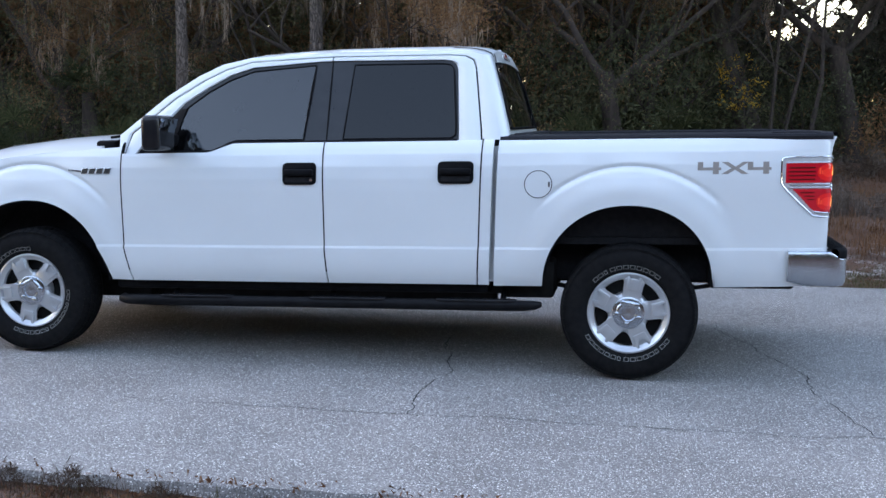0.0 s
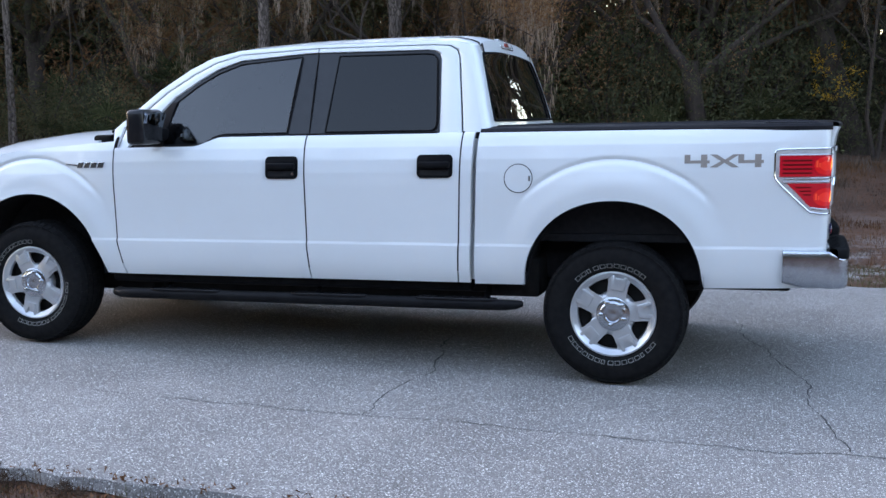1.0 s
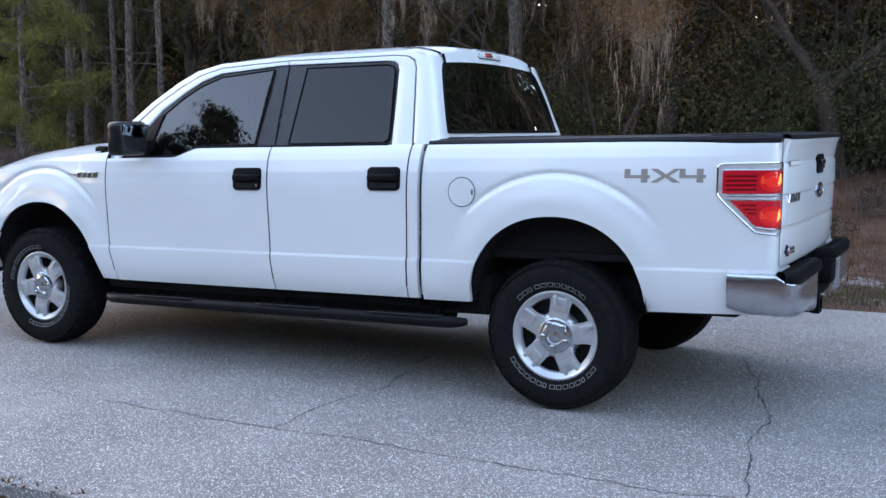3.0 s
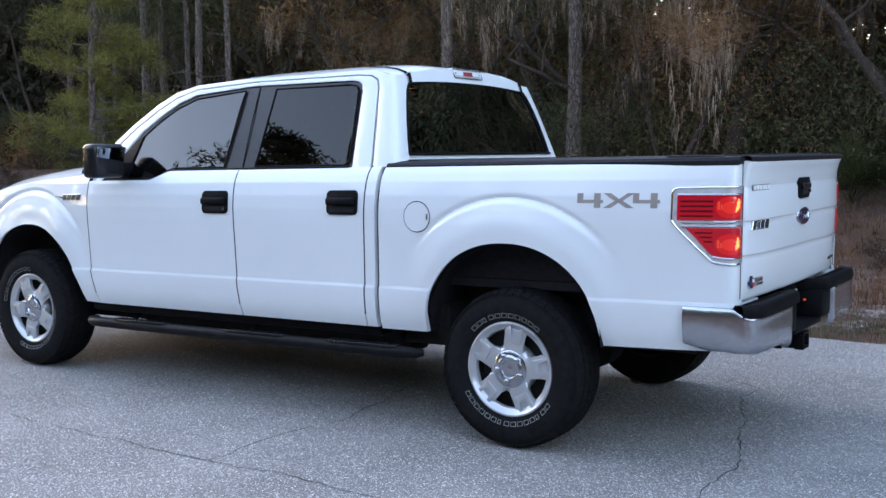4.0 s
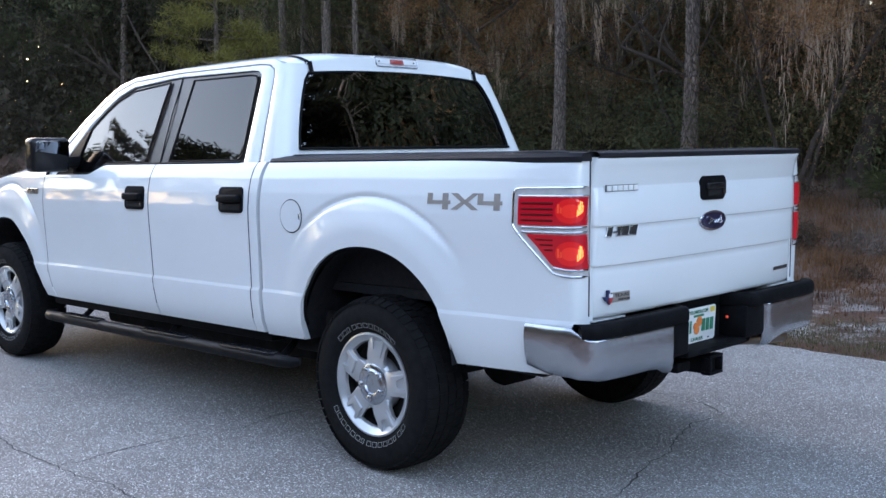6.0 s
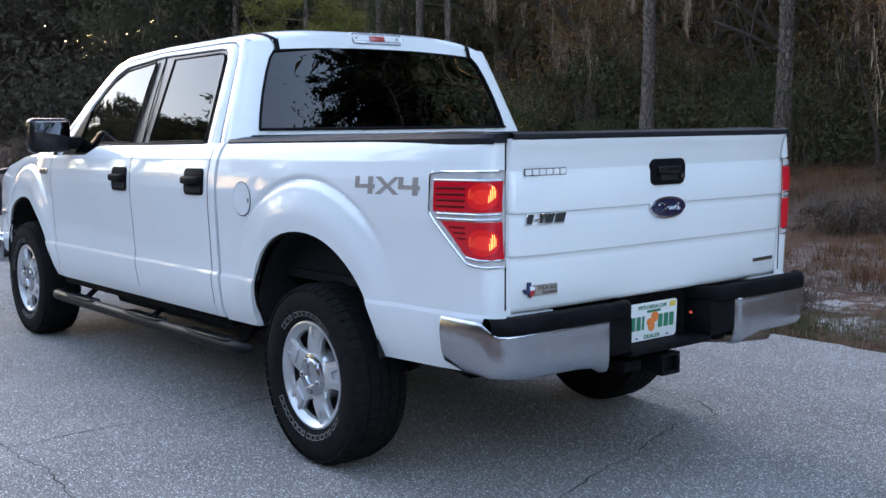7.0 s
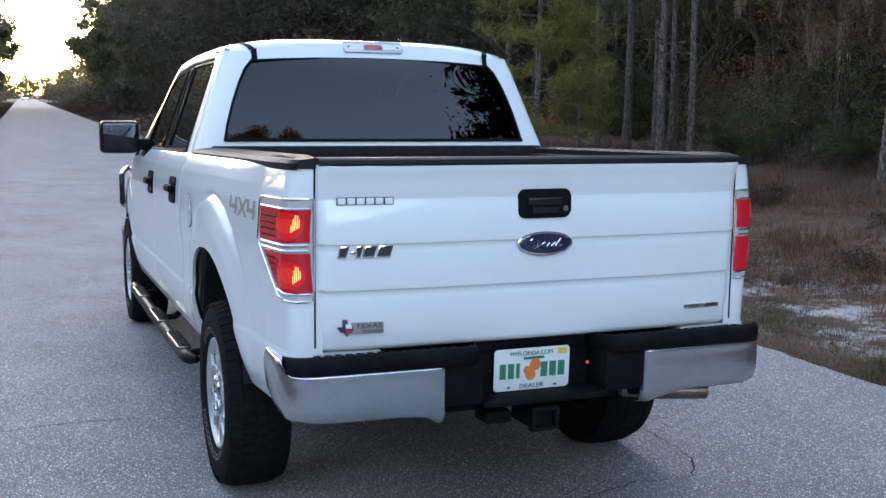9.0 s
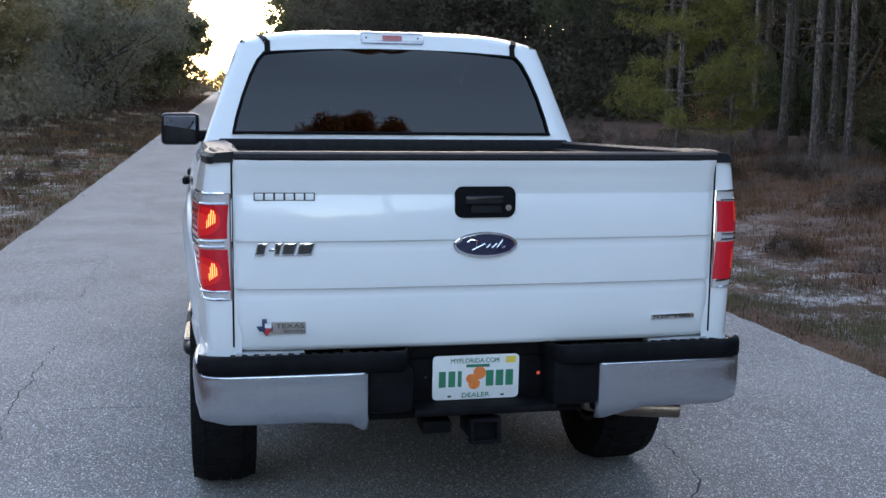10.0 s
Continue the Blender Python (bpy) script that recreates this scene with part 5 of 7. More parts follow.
rear_word("MYFLORIDA.COM", 0.016, -0.02, 0.707, PX + 0.0055, PLATE_GREEN, plate, 0.165)
rear_word("DEALER", 0.015, -0.016, 0.589, PX + 0.001, PLATE_GREEN, plate, 0.095)

for s in (-1, 1):
    bm = bmesh.new()
    box(bm, 1.00, 1.055, s * 0.78, s * 0.84, 0.76, 1.36)
    body("gap_backing", bm, BLACK, truck)
    # black strip added to draw the shaded gap between tailgate and bedside
    bm = bmesh.new()
    box(bm, 1.050, 1.0668, s * 0.8034, s * 0.8094, 0.77, 1.352)
    body("gate_gap_strip", bm, BLACK, truck)
    bm = bmesh.new()
    box(bm, 1.02, 1.080, s * 0.585, s * 0.80, 0.712, 0.752, 0.004)
    body("sill_plate", bm, SEAL, bumper, "bare grey steel strip under the tailgate")
# hitch, exhaust, chassis
bm = bmesh.new()
tube(bm, [(0.95, -0.46, 0.512), (0.95, 0.46, 0.512)], 0.034, 10)
hitch = body("tow_hitch", bm, BLACK, truck, "black tow hitch receiver")
bm = bmesh.new()
box(bm, 0.95, 1.115, -0.045, 0.045, 0.435, 0.515, 0.006)
body("receiver_tube", bm, BLACK, hitch)
bm = bmesh.new()
for y0, y1, z0, z1 in ((-0.052, 0.052, 0.432, 0.446), (-0.052, 0.052, 0.504, 0.518), (-0.052, -0.038, 0.446, 0.504), (0.038, 0.052, 0.446, 0.504)):
    box(bm, 1.100, 1.145, y0, y1, z0, z1, 0.003)
body("receiver_collar", bm, BLACK, hitch)
bm = bmesh.new()
box(bm, 0.97, 1.08, -0.20, -0.10, 0.455, 0.50, 0.01)
body("wiring_socket", bm, BLACK, hitch)
bm = bmesh.new()
tube(bm, [(-0.6, 0.50, 0.42), (0.35, 0.55, 0.48), (0.62, 0.50, 0.56), (0.88, 0.38, 0.53), (0.99, 0.41, 0.515), (1.05, 0.52, 0.509), (1.085, 0.70, 0.502)], 0.032, 12, False)
pipe = body("exhaust_pipe", bm, STEEL, truck, "stained steel exhaust pipe")
bm = bmesh.new()
tube(bm, [(-1.4, 0.45, 0.45), (-0.6, 0.48, 0.44)], 0.09, 14)
body("muffler", bm, UNDER, pipe)
bm = bmesh.new()
for s in (-1, 1):
    box(bm, -4.3, 1.05, s * 0.40, s * 0.50, 0.50, 0.64, 0.01)
box(bm, -3.10, -0.72, -0.80, 0.80, 0.46, 0.60, 0.02)
box(bm, -2.95, -2.18, -0.62, 0.42, 0.34, 0.50, 0.04)
box(bm, -0.74, -0.43, -0.80, 0.80, 0.44, 0.66, 0.02)
for s in (-1, 1):
    box(bm, 0.44, 0.90, s * 0.52, s * 0.86, 0.520, 0.62, 0.02)
box(bm, -4.3, -3.1, -0.45, 0.45, 0.35, 0.9, 0.03)
box(bm, -2.2, -0.8, -0.62, -0.42, 0.34, 0.52, 0.04)
for x in (-2.4, -0.4, 0.6):
    box(bm, x, x + 0.08, -0.42, 0.42, 0.5, 0.6, 0.01)
body("chassis", bm, UNDER, truck)
bm = bmesh.new()
tube(bm, [(0, -0.78, HUB_Z), (0, 0.78, HUB_Z)], 0.045, 12)
tube(bm, [(0, -0.16, HUB_Z), (0, -0.08, HUB_Z), (0, 0.08, HUB_Z), (0, 0.16, HUB_Z)], [0.06, 0.15, 0.15, 0.06], 14)
part("rear_axle", bm, UNDER, truck)
for s in (-1, 1):
    bm = bmesh.new()
    for k in range(4):
        tube(bm, [(-0.62 + 0.09 * k, s * 0.55, 0.50 - 0.012 * k), (0, s * 0.55, 0.43 - 0.014 * k), (0.68 - 0.1 * k, s * 0.55, 0.53 - 0.012 * k)], 0.012, 6)
    part("leaf_spring", bm, UNDER, truck)
    bm = bmesh.new()
    tube(bm, [(0.10, s * 0.48, 0.36), (-0.16, s * 0.52, 0.80)], 0.028, 8)
    part("shock_absorber", bm, UNDER, truck)
bm = bmesh.new()
tube(bm, [(-3.67, -0.75, HUB_Z), (-3.67, 0.75, HUB_Z)], 0.04, 10)
part("front_axle", bm, UNDER, truck)
bm = bmesh.new()
lathe(bm, [(-0.10, 0.20), (-0.10, 0.36), (-0.05, 0.375), (0.05, 0.375), (0.10, 0.36), (0.10, 0.20)], 32, True)
for v in bm.verts:
    v.co = (v.co.x + 0.56, v.co.z, v.co.y + 0.63)
part("spare_tyre", bm, RUBBER, truck)

# cabin seen dimly through the glass
bm = bmesh.new()
box(bm, -3.2, -2.78, -0.74, 0.74, 1.0, 1.30, 0.06, 3)
body("dashboard", bm, BLACK, truck)
bm = bmesh.new()
lathe(bm, [(0.016 * math.cos(a * math.pi / 4), 0.185 + 0.016 * math.sin(a * math.pi / 4)) for a in range(8)], 28, True)
bmesh.ops.rotate(bm, verts=bm.verts[:], matrix=Matrix.Rotation(radians(90), 3, "Z") @ Matrix.Rotation(radians(-22), 3, "X"))
bmesh.ops.translate(bm, verts=bm.verts[:], vec=(-2.60, -0.40, 1.22))
body("steering_wheel", bm, BLACK, truck)
for x in (-2.15, -1.22):
    for y in (-0.42, 0.42):
        bm = bmesh.new()
        box(bm, x - 0.28, x + 0.24, y - 0.26, y + 0.26, 0.86, 1.02, 0.06, 3)
        box(bm, x + 0.16, x + 0.30, y - 0.25, y + 0.25, 0.98, 1.50, 0.06, 3)
        box(bm, x + 0.20, x + 0.29, y - 0.13, y + 0.13, 1.49, 1.68, 0.04, 3)
        body("seat", bm, SEAT_CLOTH, truck)
bm = bmesh.new()
box(bm, -3.1, -0.8, -0.80, 0.80, 0.62, 0.70)
body("cabin_floor", bm, BLACK, truck)


# ---- wheels: built once at the origin with the outer face towards -y ----
def build_wheel(parent, at, flip):
    wheel = new("wheel")
    wheel.empty_display_size = 0.1
    wheel.parent = parent
    wheel.matrix_basis = at @ (Matrix.Rotation(math.pi, 4, "Z") if flip else Matrix.Identity(4))
    return wheel


bm = bmesh.new()
lathe(bm, [(-0.095, 0.222), (-0.118, 0.245), (-0.128, 0.285), (-0.126, 0.325), (-0.118, 0.355), (-0.106, 0.372), (-0.06, 0.3815), (0, 0.383), (0.06, 0.3815), (0.106, 0.372), (0.118, 0.355), (0.126, 0.325), (0.128, 0.285), (0.118, 0.245), (0.095, 0.222)], 72)
TYRE = mesh_of("tyre", bm, RUBBER, 50)
bm = bmesh.new()
for k in range(54):
    a0 = 2 * math.pi * k / 54
    for y0, y1, rr, sh in ((-0.119, -0.076, 0.3845, 0.0), (-0.070, -0.024, 0.386, 0.4), (-0.019, 0.023, 0.387, 0.1), (0.028, 0.070, 0.386, 0.5), (0.076, 0.119, 0.3845, 0.0)):
        b0, b1 = a0 + sh * 2 * math.pi / 54, a0 + (sh + 0.84) * 2 * math.pi / 54
        slant = 0.02 if abs(y0) < 0.07 else 0.0
        lo = 0.352 if abs(y0) > 0.07 or abs(y1) > 0.1 else 0.374
        q = []
        for r in (None, rr):
            for b, y in ((b0, y0), (b1, y0), (b1 + slant, y1), (b0 + slant, y1)):
                out = abs(y) > 0.1
                rad = (0.360 if out else 0.372) if r is None else (rr - 0.016 if out else rr)
                q.append(bm.verts.new((rad * math.cos(b), y * (1.02 if out else 1.0), rad * math.sin(b))))
        for f in ((4, 5, 6, 7), (0, 1, 5, 4), (1, 2, 6, 5), (2, 3, 7, 6), (3, 0, 4, 7)):
            bm.faces.new([q[i] for i in f])
TREAD = mesh_of("tread", bm, RUBBER, 30)
def arc_bars(a_from, a_to, count, r0, r1, gaps):
    """Outlined plain bars along an arc of the sidewall, each a mesh of its own."""
    step, out = (a_to - a_from) / count, []
    for k in range(count):
        aa, ab = radians(a_from + step * k), radians(a_from + step * (k + (0.5 if k in gaps else 0.78)))
        th, ta = 0.0022, 0.0024 / r0 * (1 if ab > aa else -1)
        bm = bmesh.new()
        for x0, x1, y0, y1 in ((aa, ab, r0, r0 + th), (aa, ab, r1 - th, r1), (aa, aa + ta, r0, r1), (ab - ta, ab, r0, r1)):
            for j in range(3):
                p, q = x0 + (x1 - x0) * j / 3, x0 + (x1 - x0) * (j + 1) / 3
                bm.faces.new([bm.verts.new((r * math.cos(t), -0.1204 - (r - 0.245) * 0.25, r * math.sin(t))) for t, r in ((p, y0), (q, y0), (q, y1), (p, y1))])
        out.append(mesh_of("sidewall_bar", bm, LETTER_WHITE))
    return out


SIDEWALL = arc_bars(138, 49, 11, 0.252, 0.274, (2,)) + arc_bars(210, 330, 15, 0.252, 0.274, (6, 12))
bm = bmesh.new()
lathe(bm, [(-0.096, 0.232), (-0.112, 0.230), (-0.114, 0.222), (-0.108, 0.214), (-0.099, 0.206), (-0.093, 0.194), (-0.078, 0.189)], 64)
RIM = mesh_of("rim", bm, ALLOY, 40)
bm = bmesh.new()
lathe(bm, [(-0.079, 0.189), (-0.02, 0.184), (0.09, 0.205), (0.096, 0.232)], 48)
BARREL = mesh_of("rim_barrel", bm, ALLOY_SHADE, 40)
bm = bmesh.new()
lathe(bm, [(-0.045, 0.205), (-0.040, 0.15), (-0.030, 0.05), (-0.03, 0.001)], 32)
BACK = mesh_of("brake_disc", bm, ALLOY_SHADE, 40)
SPOKES = []
for k in range(5):
    a = radians(81 + 72 * k)
    bm = bmesh.new()
    def spoke(u, v, w, a=a):
        return (u * math.cos(a) - v * math.sin(a), -0.062 - w - 0.020 * (1 - abs(u - 0.13) / 0.12), u * math.sin(a) + v * math.cos(a))
    prism(bm, [(0.055, -0.038), (0.10, -0.058), (0.118, -0.052), (0.135, -0.047), (0.165, -0.047), (0.184, -0.053), (0.200, -0.066), (0.200, 0.066), (0.184, 0.053), (0.165, 0.047), (0.135, 0.047), (0.118, 0.052), (0.10, 0.058), (0.055, 0.038)], spoke, 0.024, 0.008)
    prism(bm, [(0.132, -0.034), (0.138, -0.036), (0.204, -0.044), (0.212, -0.040), (0.212, -0.026), (0.165, -0.021), (0.158, -0.014), (0.158, 0.014), (0.165, 0.021), (0.212, 0.026), (0.212, 0.040), (0.204, 0.044), (0.138, 0.036), (0.132, 0.034)], lambda u, v, w, a=a: (u * math.cos(a) - v * math.sin(a), -0.080 - w - 0.012 * (1 - abs(u - 0.13) / 0.12), u * math.sin(a) + v * math.cos(a)), 0.020, 0.004)
    SPOKES.append(mesh_of("spoke", bm, ALLOY, 35))
bm = bmesh.new()
lathe(bm, [(-0.04, 0.120), (-0.080, 0.118), (-0.090, 0.111), (-0.098, 0.098), (-0.100, 0.05)], 40)
HUB = mesh_of("wheel_hub", bm, ALLOY, 35)
bm = bmesh.new()
lathe(bm, [(-0.090, 0.093), (-0.102, 0.091), (-0.106, 0.082), (-0.107, 0.070), (-0.113, 0.063), (-0.115, 0.050), (-0.112, 0.043), (-0.104, 0.039), (-0.103, 0.02), (-0.105, 0.0005)], 40)
for k in range(5):
    a = radians(45 + 72 * k)
    tube(bm, [(0.064 * math.cos(a), -0.102, 0.064 * math.sin(a)), (0.064 * math.cos(a), -0.117, 0.064 * math.sin(a)), (0.064 * math.cos(a), -0.1205, 0.064 * math.sin(a))], [0.019, 0.017, 0.011], 6)
CAP = mesh_of("hub_cap", bm, CHROME_DULL, 35)
for x, y, flip in ((0.0, -0.838, False), (-WHEELBASE, -0.838, False), (0.0, 0.838, True), (-WHEELBASE, 0.838, True)):
    turn = 0 if x == 0 else -35
    wheel = build_wheel(truck, pose(x, y, HUB_Z, 0, turn, 0), flip)
    for nm, me, lb in (("tyre", TYRE, "black rubber tyre"), ("tread", TREAD, ""), ("rim", RIM, "silver alloy rim"), ("rim_barrel", BARREL, ""), ("brake_disc", BACK, ""), ("wheel_hub", HUB, ""), ("hub_cap", CAP, "chrome hub cap")):
        ob = part(nm, me, None, wheel, lb)
        if nm == "tread":
            tagged(ob, kind="stuff")
    for me in SPOKES:
        part("spoke", me, None, wheel, "silver alloy spoke")
    for me in SIDEWALL:
        part("sidewall_bar", me, None, wheel, "raised white sidewall bar")


# ---- woods ----
def fast_leaves(name, centres, size, r, material, stretch=1.6):
    """One small tilted leaf for each centre, straight from arrays."""
    n = len(centres)
    g = np.random.default_rng(r.randrange(1 << 30))
    c = np.array(centres, float).reshape(-1, 3)
    a = g.normal(size=(n, 3)) * (1, 1, 0.7)
    a /= np.linalg.norm(a, axis=1, keepdims=True)
    t = g.normal(size=(n, 3))
    b = np.cross(a, t)
    b /= np.linalg.norm(b, axis=1, keepdims=True)
    d = np.cross(a, b)
    s = (np.asarray(size) * g.uniform(0.6, 1.35, n))[:, None]
    tri = np.stack([c - b * s * stretch / 2 + d * s * 0.5, c + b * s * stretch / 2, c - b * s * stretch / 2 - d * s * 0.5], 1).reshape(-1, 3)
    me = bpy.data.meshes.new(name)
    me.from_pydata(tri.tolist(), [], np.arange(3 * n).reshape(-1, 3).tolist())
    me.materials.append(material)
    return me


def clump(r, centre, radius, count, flat=0.75):
    """Points strewn in a ragged lump, denser towards its rim."""
    out = []
    for _ in range(count):
        d = Vector((r.gauss(0, 1), r.gauss(0, 1), r.gauss(0, 1))).normalized() * radius * (0.35 + 0.65 * r.random() ** 0.6) * r.uniform(0.75, 1.15)
        out.append((centre[0] + d.x, centre[1] + d.y, centre[2] + d.z * flat))
    return out


def grow(bm, r, base, way, length, radius, depth, tips, bend=0.35, seg=7):
    """A limb and the limbs that fork from it; collects the places of twigs."""
    pts, radii, p, d = [Vector(base)], [radius], Vector(base), Vector(way).normalized()
    steps = 4
    for k in range(steps):
        d = (d + Vector((r.uniform(-bend, bend), r.uniform(-bend, bend), r.uniform(-bend * 0.4, bend * 0.6)))).normalized()
        p = p + d * length / steps
        pts.append(p.copy())
        radii.append(radius * (1 - 0.6 * (k + 1) / steps))
    tube(bm, pts, radii, seg, False)
    if depth == 0:
        tips += [pts[-1], pts[-2], pts[-3]]
        return
    for k in range(2, steps + 1):
        for _ in range(1 if k < steps else 2):
            side = Vector((r.uniform(-1, 1), r.uniform(-1, 1), r.uniform(-0.2, 0.7))).normalized()
            grow(bm, r, pts[k], (d * 0.5 + side).normalized(), length * r.uniform(0.5, 0.72), radii[k] * 0.58, depth - 1, tips, bend, 5 if depth > 1 else 3)


def oak_meshes(seed, height, spread, leaves, leaf_size, material, low=1.2, moss=0, forks=2, fine_to=99.0):
    """Trunk with limbs, crown of leaf clumps from low down, hanging moss."""
    r = random.Random(seed)
    bm, tips = bmesh.new(), []
    fork = height * r.uniform(0.16, 0.26)
    lean = Vector((r.uniform(-0.25, 0.25), r.uniform(-0.25, 0.25), 1))
    tube(bm, [(0, 0, -0.3), (0.02, 0, 0.1), tuple(lean * fork * 0.5), tuple(lean * fork)], [0.26, 0.19, 0.16, 0.14], 9, False)
    for k in range(4):
        a = 2 * math.pi * (k + r.random() * 0.7) / 4
        grow(bm, r, lean * fork * r.uniform(0.75, 1.0), (math.cos(a) * 0.8, math.sin(a) * 0.8, r.uniform(0.5, 1.3)), height * 0.42, 0.075, forks, tips, 0.45)
    wood = mesh_of("trunk", bm, BARK_OAK, 60)
    centres = []
    for _ in range(leaves // 60):
        if r.random() < 0.6:
            t = r.choice(tips)
            c = (t.x, t.y, t.z)
        else:
            a, rad = r.uniform(0, 6.28), spread * math.sqrt(r.random())
            c = (rad * math.cos(a), rad * math.sin(a), low + (height - low) * r.random() ** 0.8)
        centres += clump(r, c, r.uniform(0.3, 0.85) * spread / 3, 60)
    # fine leaves low down, coarse ones in the shade of the high crown
    centres = [p for p in centres if p[2] < fine_to or r.random() < 0.10]
    sizes = [leaf_size if p[2] < fine_to else leaf_size * 4.5 for p in centres]
    crown = fast_leaves("crown", centres, sizes, r, material, 3.0)
    hang = None
    if moss:
        verts, faces = [], []
        for _ in range(moss):
            t = r.choice(tips)
            if t.z < 1.6:
                continue
            drop, wide = r.uniform(0.4, 1.5), r.uniform(0.05, 0.13)
            for _ in range(int(14 + drop * 16)):
                f = r.random()
                x, y, z = t.x + r.gauss(0, wide * (1.1 - f)), t.y + r.gauss(0, wide * (1.1 - f)), t.z - f * drop * 0.75
                ln, w, q = r.uniform(0.12, 0.34), r.uniform(0.004, 0.009), r.uniform(0, 3.14)
                i = len(verts)
                dx, dy, sx, sy = w * math.cos(q), w * math.sin(q), r.gauss(0, 0.03), r.gauss(0, 0.03)
                verts += [(x + dx, y + dy, z), (x - dx, y - dy, z), (x + sx, y + sy, z - ln)]
                faces.append((i, i + 1, i + 2))
        hang = bpy.data.meshes.new("moss")
        hang.from_pydata(verts, [], faces)
        hang.materials.append(MOSS)
    return wood, crown, hang


def pine_meshes(seed, height, radius, branch_from):
    """A straight trunk with stubs below and tufts of needles high up."""
    r = random.Random(seed)
    bm = bmesh.new()
    n = 14
    ph, ax = r.uniform(0, 6), r.uniform(0.02, 0.07)
    pts = [(ax * math.sin(ph + k * 0.7) * k * 0.2, ax * math.cos(ph + k * 0.5) * k * 0.2, -0.3 + (height + 0.3) * (k / n) ** 1.2) for k in range(n + 1)]
    tube(bm, pts, [radius * (1.35 if k == 0 else 1.12 if k == 1 else 1 - 0.75 * (k / n)) for k in range(n + 1)], 12, False)
    centres = []
    for _ in range(10):
        z, a = r.uniform(1.5, branch_from), r.uniform(0, 6.28)
        ln = r.uniform(0.2, 1.1)
        tube(bm, [(0, 0, z), (ln * 0.6 * math.cos(a), ln * 0.6 * math.sin(a), z + 0.03), (ln * math.cos(a + 0.2), ln * math.sin(a + 0.2), z - 0.05)], [0.016, 0.010, 0.004], 5, False)
    for k in range(26):
        z = branch_from + (height - branch_from) * k / 26
        a, ln = r.uniform(0, 6.28), r.uniform(1.2, 2.6) * (1.1 - 0.6 * k / 26)
        end = (ln * math.cos(a), ln * math.sin(a), z + r.uniform(-0.1, 0.7))
        tube(bm, [(0, 0, z), (end[0] * 0.5, end[1] * 0.5, (z + end[2]) / 2 + 0.1), end], [0.035, 0.022, 0.008], 5, False)
        for f in (0.55, 0.8, 1.0):
            centres += clump(r, (end[0] * f, end[1] * f, z + (end[2] - z) * f), 0.38, 26)
    wood = mesh_of("trunk", bm, BARK_PINE, 60)
    return wood, fast_leaves("crown", centres, 0.16, r, LEAF_OAK, 3.0)


def sapling_meshes(seed, height):
    """A young pine with yellow-green tufts almost to the ground."""
    r = random.Random(seed)
    bm, centres = bmesh.new(), []
    tube(bm, [(0, 0, -0.2), (0.05, 0, height * 0.5), (0, 0.05, height)], [0.07, 0.05, 0.015], 8, False)
    for k in range(38):
        z = 0.9 + (height - 0.9) * k / 38
        a, ln = r.uniform(0, 6.28), (1.5 - 1.1 * k / 38) * r.uniform(0.6, 1.15)
        end = (ln * math.cos(a), ln * math.sin(a), z + r.uniform(-0.15, 0.35))
        tube(bm, [(0, 0, z), (end[0] * 0.55, end[1] * 0.55, (z + end[2]) / 2 - 0.05), end], [0.018, 0.012, 0.004], 5, False)
        for f in (0.5, 0.75, 1.0):
            centres += clump(r, (end[0] * f, end[1] * f, z + (end[2] - z) * f), 0.22, 95)
    return mesh_of("trunk", bm, BARK_PINE, 60), fast_leaves("crown", centres, 0.013, r, LEAF_PINE, 15.0)


def palmetto_mesh(seed, blades=16):
    """Fan fronds: every frond a stalk with a half round of pointed blades."""
    r = random.Random(seed)
    bm = bmesh.new()
    for _ in range(blades):
        a, el = r.uniform(0, 6.28), r.uniform(0.5, 1.35)
        ln = r.uniform(0.5, 1.0)
        d = Vector((math.cos(a) * math.cos(el), math.sin(a) * math.cos(el), math.sin(el)))
        tip = d * ln
        tube(bm, [(0, 0, 0), tuple(tip * 0.5), tuple(tip)], 0.007, 4, False)
        across = d.cross(Vector((0, 0, 1))).normalized()
        upn = across.cross(d).normalized()
        for k in range(-9, 10):
            b = radians(k * 12)
            w = (d * math.cos(b) + across * math.sin(b)).normalized()
            l2 = r.uniform(0.38, 0.5)
            s = w.cross(upn).normalized() * 0.016
            m = tip + w * l2 * 0.55 + upn * 0.02
            e = tip + w * l2 - Vector((0, 0, 0.06 * abs(k) / 9 + 0.03))
            bm.faces.new([bm.verts.new(v) for v in (tip, m - s, e, m + s)])
    return mesh_of("fronds", bm, LEAF_PALM, 60)


def shrub_mesh(seed, radius, height, leaves, size, material, stretch=1.8):
    r = random.Random(seed)
    pts = []
    for _ in range(leaves // 30):
        a, q = r.uniform(0, 6.28), radius * math.sqrt(r.random())
        z = height * r.random() ** 0.9 * (1 - 0.45 * (q / radius) ** 2)
        pts += clump(r, (q * math.cos(a), q * math.sin(a), z), r.uniform(0.18, 0.4) * radius, 30, 0.9)
    pts = [p for p in pts if p[2] > 0.02]
    return fast_leaves("foliage", pts, size, r, material, stretch)


def plant(name, label, category, at, parts, group=""):
    t = thing(name, label, category, group, at=at)
    for nm, me in parts:
        if me is not None:
            ob = part(nm, me, None, t)
            if nm in ("hanging_moss", "crown", "foliage", "stem"):
                tagged(ob, kind="stuff")
    return t


def on_ground(x, y, rz=0.0, scale=1.0):
    y += veer(x)
    return pose(x, y, ground_z(x, y), 0, 0, rz) @ Matrix.Scale(scale, 4)


